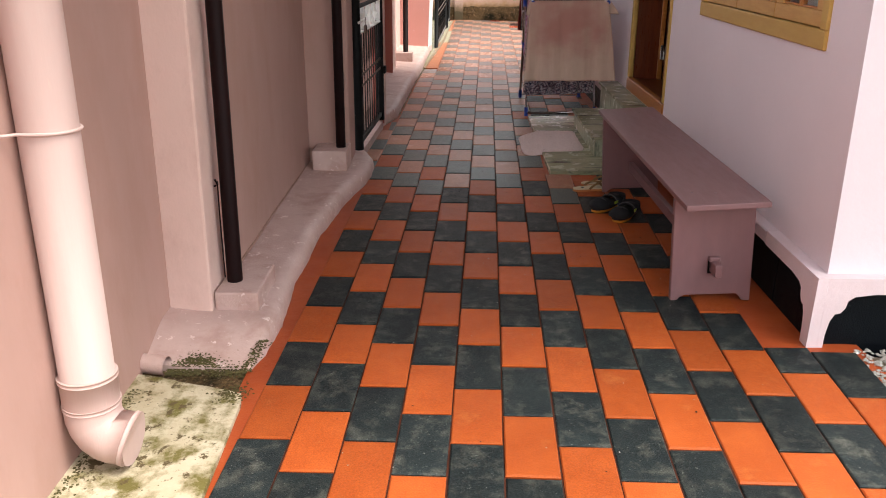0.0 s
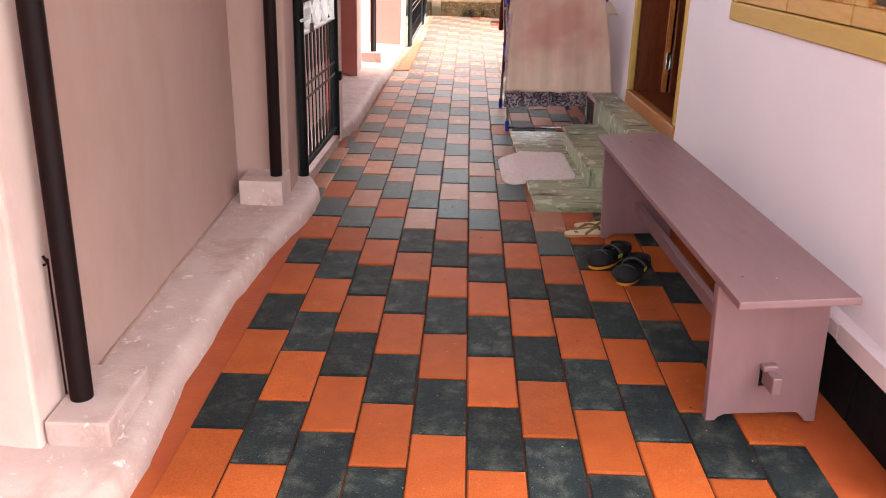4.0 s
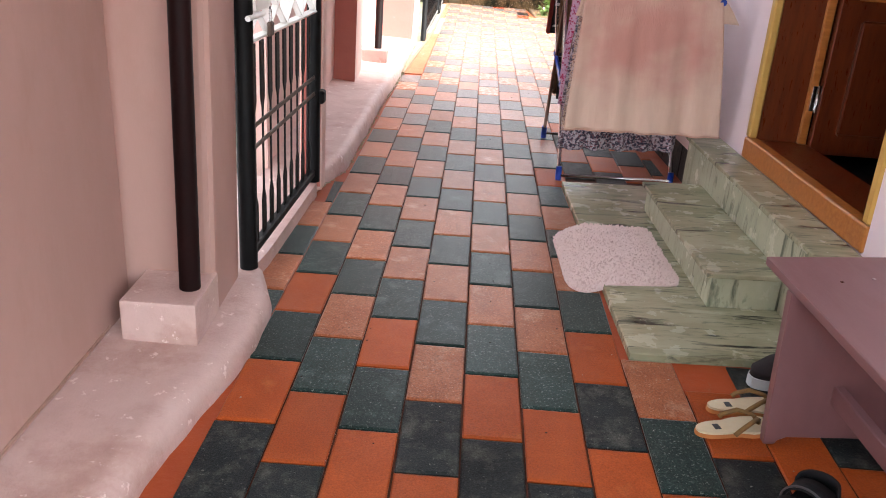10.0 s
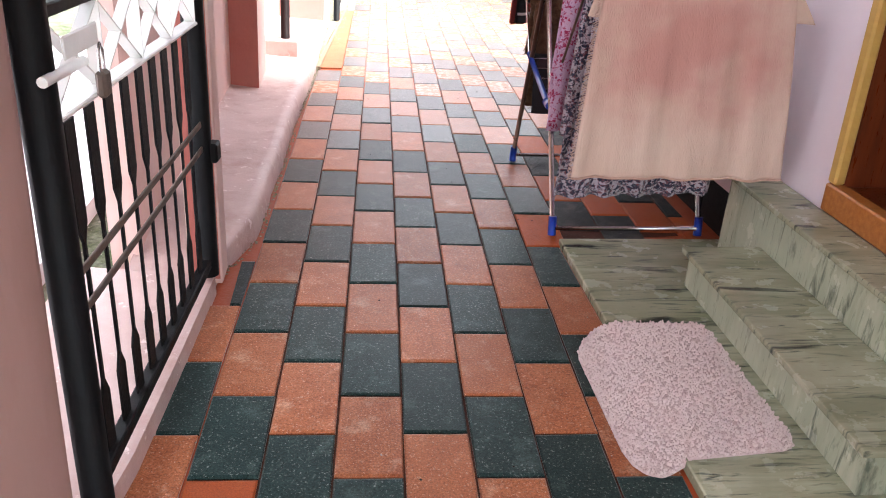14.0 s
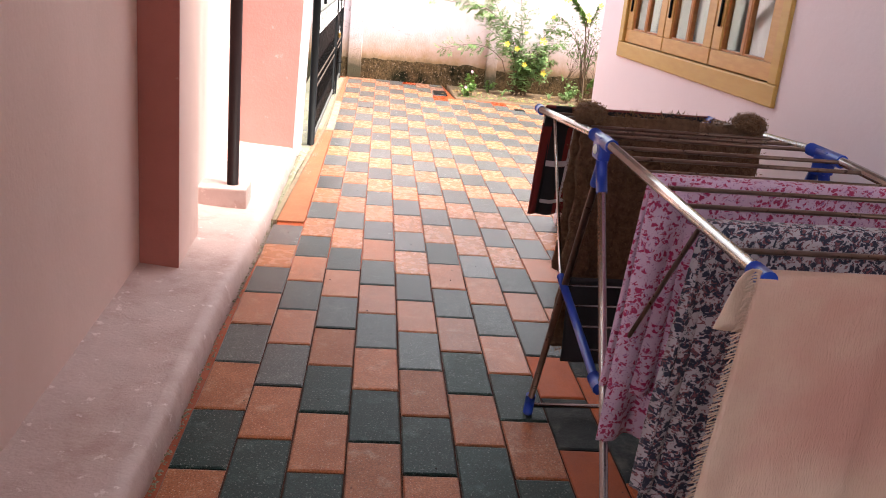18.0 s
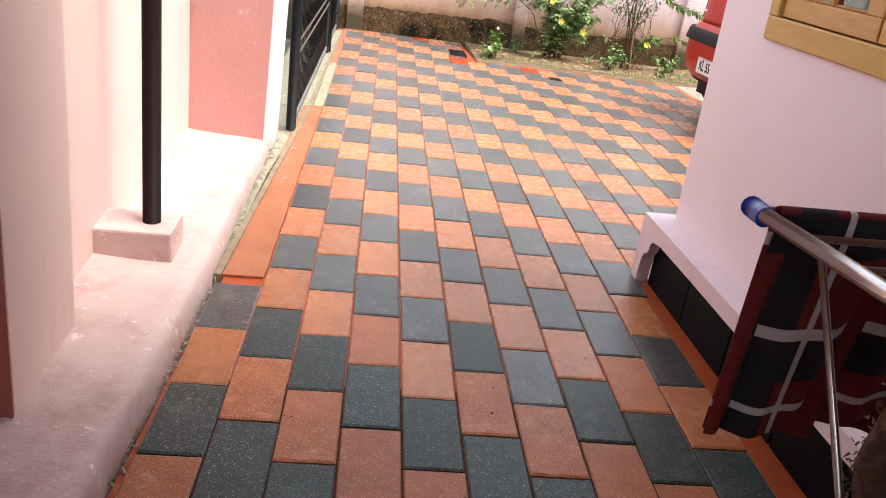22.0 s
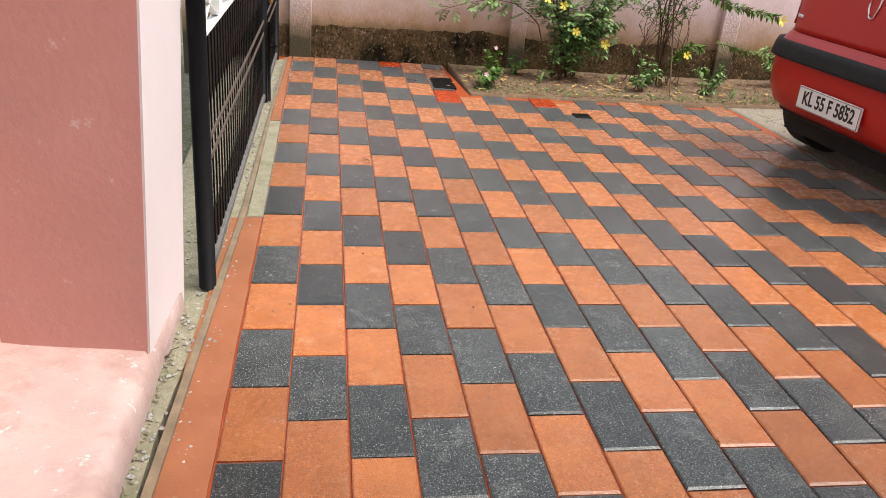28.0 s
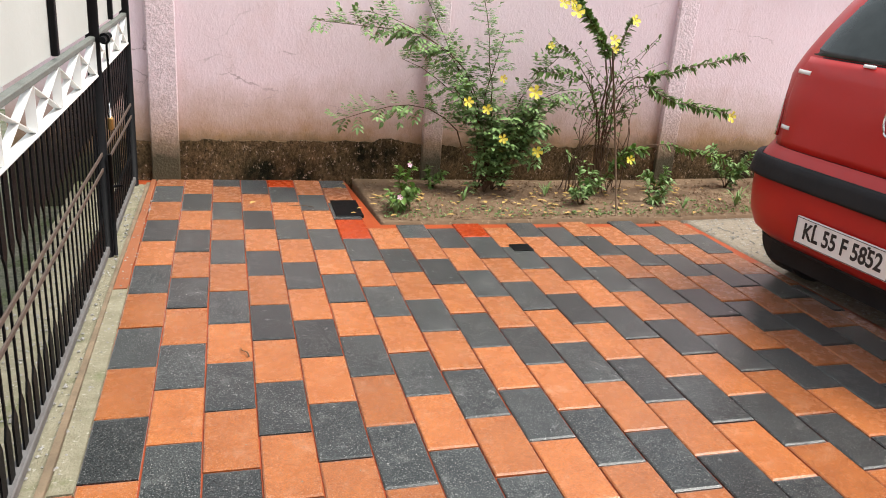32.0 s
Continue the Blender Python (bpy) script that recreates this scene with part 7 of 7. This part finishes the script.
M["sticker_blue"] = mat("sticker_blue", (0.25, 0.55, 0.72), (0.30, 0.60, 0.75), 9, 0.4)
M["tyre"] = mat("tyre", (0.016, 0.016, 0.017), (0.024, 0.023, 0.022), 14, 0.85, 0.05, 0.4, 120)


def table(tab, z):
    for (a, u), (b, v) in zip(tab, tab[1:]):
        if z <= b:
            f = max(0.0, (z - a) / (b - a))
            return u + (v - u) * f
    return tab[-1][1]


REAR = [(0.2, 0.42), (0.25, 0.22), (0.29, 0.10), (0.34, 0.035), (0.42, 0.006), (0.52, 0.0), (0.6, 0.004), (0.66, 0.02), (0.705, 0.055), (0.72, 0.085), (0.804, 0.095), (0.931, 0.105), (1.068, 0.13), (1.142, 0.165), (1.226, 0.215), (1.353, 0.3), (1.458, 0.385), (1.517, 0.45), (1.553, 0.56), (1.58, 0.8), (1.59, 1.05)]
SIDE = [(0.2, 0.60), (0.27, 0.745), (0.4, 0.785), (0.55, 0.795), (0.752, 0.797), (0.91, 0.79), (1.036, 0.788), (1.142, 0.758), (1.279, 0.713), (1.416, 0.663), (1.501, 0.618), (1.553, 0.53), (1.58, 0.42), (1.59, 0.28)]
FRONT = [(0.2, 3.4), (0.35, 3.52), (0.55, 3.56), (0.72, 3.5), (0.847, 3.36), (0.942, 2.95), (1.036, 2.72), (1.226, 2.48), (1.416, 2.22), (1.522, 2.02), (1.58, 1.75), (1.59, 1.5)]
NSQ = 7.5


def tail(y, z, off=0.0):
    """A point of the tail's skin at y across and z up, pushed out by off."""
    w, a = table(SIDE, z), 1.75
    t = min(abs(y) / w, 0.9999)
    return Vector((table(REAR, z) + a * (1 - (1 - t ** NSQ) ** (1 / NSQ)) - off, y, z))


car = thing("car", "small red hatchback parked with its tail to the yard", "car", (2.655, 13.07, 0.0), 2.4, lean=True)
bm = bmesh.new()
zs = [0.20 + (1.59 - 0.20) * k / 60 for k in range(61)]
rings = []
for z in zs:
    xr, xf, w = table(REAR, z), table(FRONT, z), table(SIDE, z)
    ring = []
    for k in range(120):
        th = 2 * math.pi * k / 120
        c, s = math.cos(th), math.sin(th)
        y = w * math.copysign(abs(s) ** 0.55, s)
        t = min(abs(y) / w, 1.0)
        if c >= 0:
            a = min(1.75, (xf - xr) / 2)
            x = xr + a * (1 - max(0.0, 1 - t ** NSQ) ** (1 / NSQ))
        else:
            a = (xf - xr) / 2
            x = xf - a * (1 - max(0.0, 1 - t ** 4.5) ** (1 / 4.5))
        ring.append(bm.verts.new((x, y, z)))
    rings.append(ring)
for a, b in zip(rings, rings[1:]):
    for k in range(120):
        bm.faces.new((a[k], a[(k + 1) % 120], b[(k + 1) % 120], b[k])).smooth = True
bm.faces.new(rings[0]), bm.faces.new(rings[-1][::-1])
bmesh.ops.recalc_face_normals(bm, faces=bm.faces)
body = part("body", bm, M["red_paint"], car)


def patch(name, z0, z1, lo, hi, off, m, parent, label="", thick=0.006, nz=14, ny=28):
    """A panel that follows the tail's skin; lo and hi give its side limits at a height."""
    bm = bmesh.new()
    rows = []
    for j in range(nz + 1):
        z = z0 + (z1 - z0) * j / nz
        a, b = lo(z), hi(z)
        rows.append([bm.verts.new(tail(a + (b - a) * i / ny, z, off)) for i in range(ny + 1)])
    for a, b in zip(rows, rows[1:]):
        for k in range(ny):
            bm.faces.new((a[k], a[k + 1], b[k + 1], b[k])).smooth = True
    bmesh.ops.recalc_face_normals(bm, faces=bm.faces)
    ob = part(name, bm, M[m], parent, label)
    sol = ob.modifiers.new("thick", "SOLIDIFY")
    sol.thickness, sol.offset = thick, 0.0
    return ob


def win(z):
    return 0.69 - 0.36 * max(0, z - 1.14) ** 1.15 - 0.06 * max(0, (1.17 - z) / 0.05) * (z < 1.17)


patch("rear_window", 1.135, 1.505, lambda z: -win(z), win, 0.004, "car_glass", car, "dark rear window glass")
patch("tailgate", 0.725, 1.125, lambda z: -0.60 - 0.06 * (z - 0.735) / 0.37, lambda z: 0.60 + 0.06 * (z - 0.735) / 0.37, 0.004, "red_paint", car, "red tailgate panel", 0.008)
patch("tailgate_gap", 0.716, 1.132, lambda z: -0.608 - 0.06 * (z - 0.727) / 0.385, lambda z: 0.608 + 0.06 * (z - 0.727) / 0.385, 0.0015, "car_black", car, "dark seam round the tailgate", 0.002)
for s in (-1, 1):
    lo = (lambda z: -0.765 + 0.10 * max(0, (z - 0.95) / 0.25)) if s < 0 else (lambda z: 0.622 + 0.045 * (z - 0.76) / 0.4)
    hi = (lambda z: -0.622 - 0.045 * (z - 0.76) / 0.4) if s < 0 else (lambda z: 0.765 - 0.10 * max(0, (z - 0.95) / 0.25))
    lamp = patch("tail_lamp", 0.76, 1.13, lo, hi, 0.008, "lamp_red", car, "glossy red tail lamp", 0.012)
    lo2 = (lambda z: -0.765) if s < 0 else (lambda z: 0.68)
    hi2 = (lambda z: -0.68) if s < 0 else (lambda z: 0.765)
    patch("clear_lens", 0.775, 0.90, lo2, hi2, 0.016, "lamp_clear", lamp, "clear ribbed lens", 0.006)
patch("bumper_strip", 0.592, 0.678, lambda z: -0.68 + 1.6 * (z - 0.635) ** 2 * 20, lambda z: 0.772, 0.016, "car_black", car, "black rubbing strip on the bumper", 0.03, 8, 44)
patch("bumper_edge", 0.265, 0.295, lambda z: -0.66, lambda z: 0.66, 0.004, "car_black", car, "dark lower bumper edge", 0.02, 4, 30)
# number plate
plate = boxpart("number_plate", (-0.022, -0.010, -0.25, 0.25, 0.372, 0.49), M["plate_white"], car, "white number plate with black letters", 0.003)
for y0, y1, z0, z1 in ((-0.245, 0.245, 0.4845, 0.4865), (-0.245, 0.245, 0.3755, 0.3775), (-0.247, -0.245, 0.3755, 0.4865), (0.245, 0.247, 0.3755, 0.4865)):
    boxpart("plate_rim", (-0.0245, -0.0222, y0, y1, z0, z1), M["plate_ink"], plate, bevel=0.0)
font = bpy.data.curves.new("plate_text", "FONT")
font.body, font.size, font.extrude, font.align_x, font.align_y, font.offset = "KL 55 F 5852", 0.098, 0.0008, "CENTER", "CENTER", 0.0022
tmp = new("tmp", font)
bpy.context.view_layer.update()
me = bpy.data.meshes.new_from_object(tmp.evaluated_get(bpy.context.evaluated_depsgraph_get()))
bpy.data.objects.remove(tmp)
me.materials.clear()
me.materials.append(M["plate_ink"])
for v in me.vertices:
    v.co.x *= 0.78
txt = new("plate_letters", me)
txt.parent = plate
txt.matrix_basis = Matrix.Translation((-0.0232, -0.005, 0.431)) @ pose(0, 0, 0, 90, 0, -90)
for y in (0.14, -0.14):
    bm = bmesh.new()
    tube(bm, [(-0.021, y, 0.474), (-0.026, y, 0.474)], 0.006, 10)
    part("plate_screw", bm, M["plate_ink"], plate)
# badge, small bars of script, keyhole, sticker, wheels
bm = bmesh.new()
pts = [tail(0.036 * math.cos(a), 0.965 + 0.088 * math.sin(a), 0.012) for a in (2 * math.pi * k / 24 for k in range(25))]
tube(bm, pts, 0.006, 8)
tube(bm, [tail(-0.02, 0.975, 0.014), tail(-0.012, 1.0, 0.014), tail(0.012, 0.985, 0.014), tail(0.02, 1.008, 0.014)], 0.005, 6)
part("badge", bm, M["chrome"], car, "oval chrome badge")
for y0, y1, z0, z1 in ((-0.52, -0.42, 1.015, 1.045), (-0.50, -0.36, 0.775, 0.80), (0.50, 0.60, 1.05, 1.068), (0.53, 0.60, 0.80, 0.818)):
    patch("script_bar", z0, z1, lambda z: y0, lambda z: y1, 0.010, "plate_white", car, "small pale script", 0.002, 1, 6)
patch("sticker", 1.165, 1.235, lambda z: -0.38, lambda z: -0.25, 0.0085, "sticker_blue", car, "pale blue window sticker", 0.001, 2, 6)
patch("wiper_nozzle", 1.118, 1.13, lambda z: 0.18, lambda z: 0.24, 0.012, "plate_white", car, "pale scrap on the window sill", 0.006, 2, 4)
for wx in (0.56, 2.94):
    for s in (-1, 1):
        bm = bmesh.new()
        tube(bm, [(wx, s * 0.60, 0.275), (wx, s * 0.62, 0.275), (wx, s * 0.76, 0.275), (wx, s * 0.775, 0.275)], 0.275, 36)
        wheel = part("tyre", bm, M["tyre"], car, "black rubber tyre")
        bm = bmesh.new()
        tube(bm, [(wx, s * 0.772, 0.275), (wx, s * 0.785, 0.275)], 0.17, 28)
        part("rim", bm, M["steel"], wheel, "grey wheel rim")
bm = bmesh.new()
box(bm, 0.2, 3.3, -0.6, 0.6, 0.16, 0.30)
part("underbody", bm, M["car_black"], car, "black underbody")

# ---- paving: staggered columns of orange and grey tiles, each its own piece ----
K, TW, TH, U0, V0 = 0.034, 0.166, 0.1616, 0.0427, 0.0511
TURN_TILES = -math.atan(K)


def tile_place(n, j):
    u, v = U0 + n * TW, V0 + j * TH
    return Vector(((u + K * v) / (1 + K * K), (v - K * u) / (1 + K * K)))


def clip(pts, inside, cut):
    out = []
    for a, b in zip(pts, pts[1:] + pts[:1]):
        if inside(a):
            out.append(a)
        if inside(a) != inside(b):
            out.append(cut(a, b))
    return out


def clip_x(pts, x, keep_above):
    s = 1 if keep_above else -1
    return clip(pts, lambda p: s * (p.x - x) >= 0, lambda a, b: a + (b - a) * ((x - a.x) / (b.x - a.x)))


def clip_y(pts, y, keep_above):
    s = 1 if keep_above else -1
    return clip(pts, lambda p: s * (p.y - y) >= 0, lambda a, b: a + (b - a) * ((y - a.y) / (b.y - a.y)))


def area(pts):
    return abs(sum(a.x * b.y - a.y * b.x for a, b in zip(pts, pts[1:] + pts[:1]))) / 2


def tile_mesh(name, pts, rng):
    """A thin tile with chamfered, slightly uneven rim."""
    c = sum(pts, Vector((0, 0))) / len(pts)
    top = [c + (p - c) * (1 - 0.009 / max((p - c).length, 0.02)) for p in pts]
    n = len(pts)
    vs = [(p.x, p.y, -0.03) for p in pts] + [(p.x, p.y, -0.0035) for p in pts] + [(p.x, p.y, 0.0) for p in top]
    fs = [tuple(range(2 * n, 3 * n))]
    for i in range(n):
        k = (i + 1) % n
        fs += [(i, k, n + k, n + i), (n + i, n + k, 2 * n + k, 2 * n + i)]
    me = bpy.data.meshes.new(name)
    me.from_pydata(vs, [], fs)
    me.update()
    return me


def x_limits(y):
    """Where the paving ends, left and right, at a distance y along the walk."""
    left = -0.80 if y < 6.6 else -0.79 + K * y - 0.04 if y < 9.95 else -0.62 + K * y - 0.02
    right = 1.46 if y < 2.70 else 1.17 if y < 5.14 else 0.575 if y < 7.0 else 1.19 if y < 10.18 else 3.05 if y < 14.76 else 1.115
    return left, right


rng = random.Random(7)
floors = {}
for key, label in (("near", "orange and grey staggered paving tiles of the shaded passage"), ("far", "orange and grey staggered paving tiles past the doorstep"), ("yard", "orange and grey staggered paving tiles of the yard")):
    bm = bmesh.new()
    y0, y1 = {"near": (-1.2, 5.6), "far": (5.6, 10.2), "yard": (10.2, 15.6)}[key]
    box(bm, -0.1, 0.5, y0 + 0.02, y1 - 0.02, -0.079, -0.075)
    floors[key] = tagged(part("pavement_" + key, bm, M["red_mortar"]), label, "paving", kind="structure")
    floors[key].matrix_basis = LEAN.copy()
gap = 0.0028
half_w, half_l = TW / 2 - gap, TH - gap
whole = []
for k in range(6):
    e = [rng.uniform(-0.0012, 0.0012) for _ in range(8)]
    whole.append(tile_mesh("tile", [Vector((-half_w + e[0], -half_l + e[1])), Vector((half_w + e[2], -half_l + e[3])), Vector((half_w + e[4], half_l + e[5])), Vector((-half_w + e[6], half_l + e[7]))], rng))
meshes = {}
RED_ONES = {(2, 90), (6, 90), (0, 96)}
PALE = {(-1, 46), (-3, 48)}
for n in range(-6, 20):
    for j in range(-8 + (n % 2), 100, 2):
        low, high = tile_place(n, j), tile_place(n + 1, j + 2)
        mid = (low + high) / 2
        if mid.y < -1.0 or mid.y > 15.75 or (mid.y > 9.95 and n < -4) or (n == -6 and not 5.4 < mid.y < 6.75):
            continue
        left, right = x_limits(mid.y)
        bed_y = 14.775 if mid.x > 1.10 else 15.70
        turn = Matrix.Rotation(TURN_TILES, 2)
        pts = [mid + turn @ Vector(q) for q in ((-half_w, -half_l), (half_w, -half_l), (half_w, half_l), (-half_w, half_l))]
        if 2.64 < mid.y < 2.90 and mid.x > 1.16:
            right, bed_y = 1.47, 2.785
        inside = clip_y(clip_x(clip_x(pts, left, True), right, False), bed_y, False)
        if len(inside) < 3 or area(inside) < 0.22 * area(pts):
            continue
        full = area(inside) > 0.995 * area(pts)
        grey = ((j + 1) // 2 + n // 2) % 2 == 1
        # Copies change along the walk with the light painted into their tones.
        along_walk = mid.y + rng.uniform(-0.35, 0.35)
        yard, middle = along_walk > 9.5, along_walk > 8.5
        # specked copies, paled by glare put into their colour
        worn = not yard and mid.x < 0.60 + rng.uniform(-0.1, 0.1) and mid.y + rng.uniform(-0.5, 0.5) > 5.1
        kind = "pale_tile" if (n, j) in PALE else "red_tile" if (n, j) in RED_ONES else ("yard_" if yard else "mid_" if middle else "glare_wear_" if worn else "") + ("grey_tile" if grey else "orange_tile")
        key = "near" if mid.y < 5.6 else "far" if mid.y < 10.2 else "yard"
        if full:
            base = rng.choice(whole)
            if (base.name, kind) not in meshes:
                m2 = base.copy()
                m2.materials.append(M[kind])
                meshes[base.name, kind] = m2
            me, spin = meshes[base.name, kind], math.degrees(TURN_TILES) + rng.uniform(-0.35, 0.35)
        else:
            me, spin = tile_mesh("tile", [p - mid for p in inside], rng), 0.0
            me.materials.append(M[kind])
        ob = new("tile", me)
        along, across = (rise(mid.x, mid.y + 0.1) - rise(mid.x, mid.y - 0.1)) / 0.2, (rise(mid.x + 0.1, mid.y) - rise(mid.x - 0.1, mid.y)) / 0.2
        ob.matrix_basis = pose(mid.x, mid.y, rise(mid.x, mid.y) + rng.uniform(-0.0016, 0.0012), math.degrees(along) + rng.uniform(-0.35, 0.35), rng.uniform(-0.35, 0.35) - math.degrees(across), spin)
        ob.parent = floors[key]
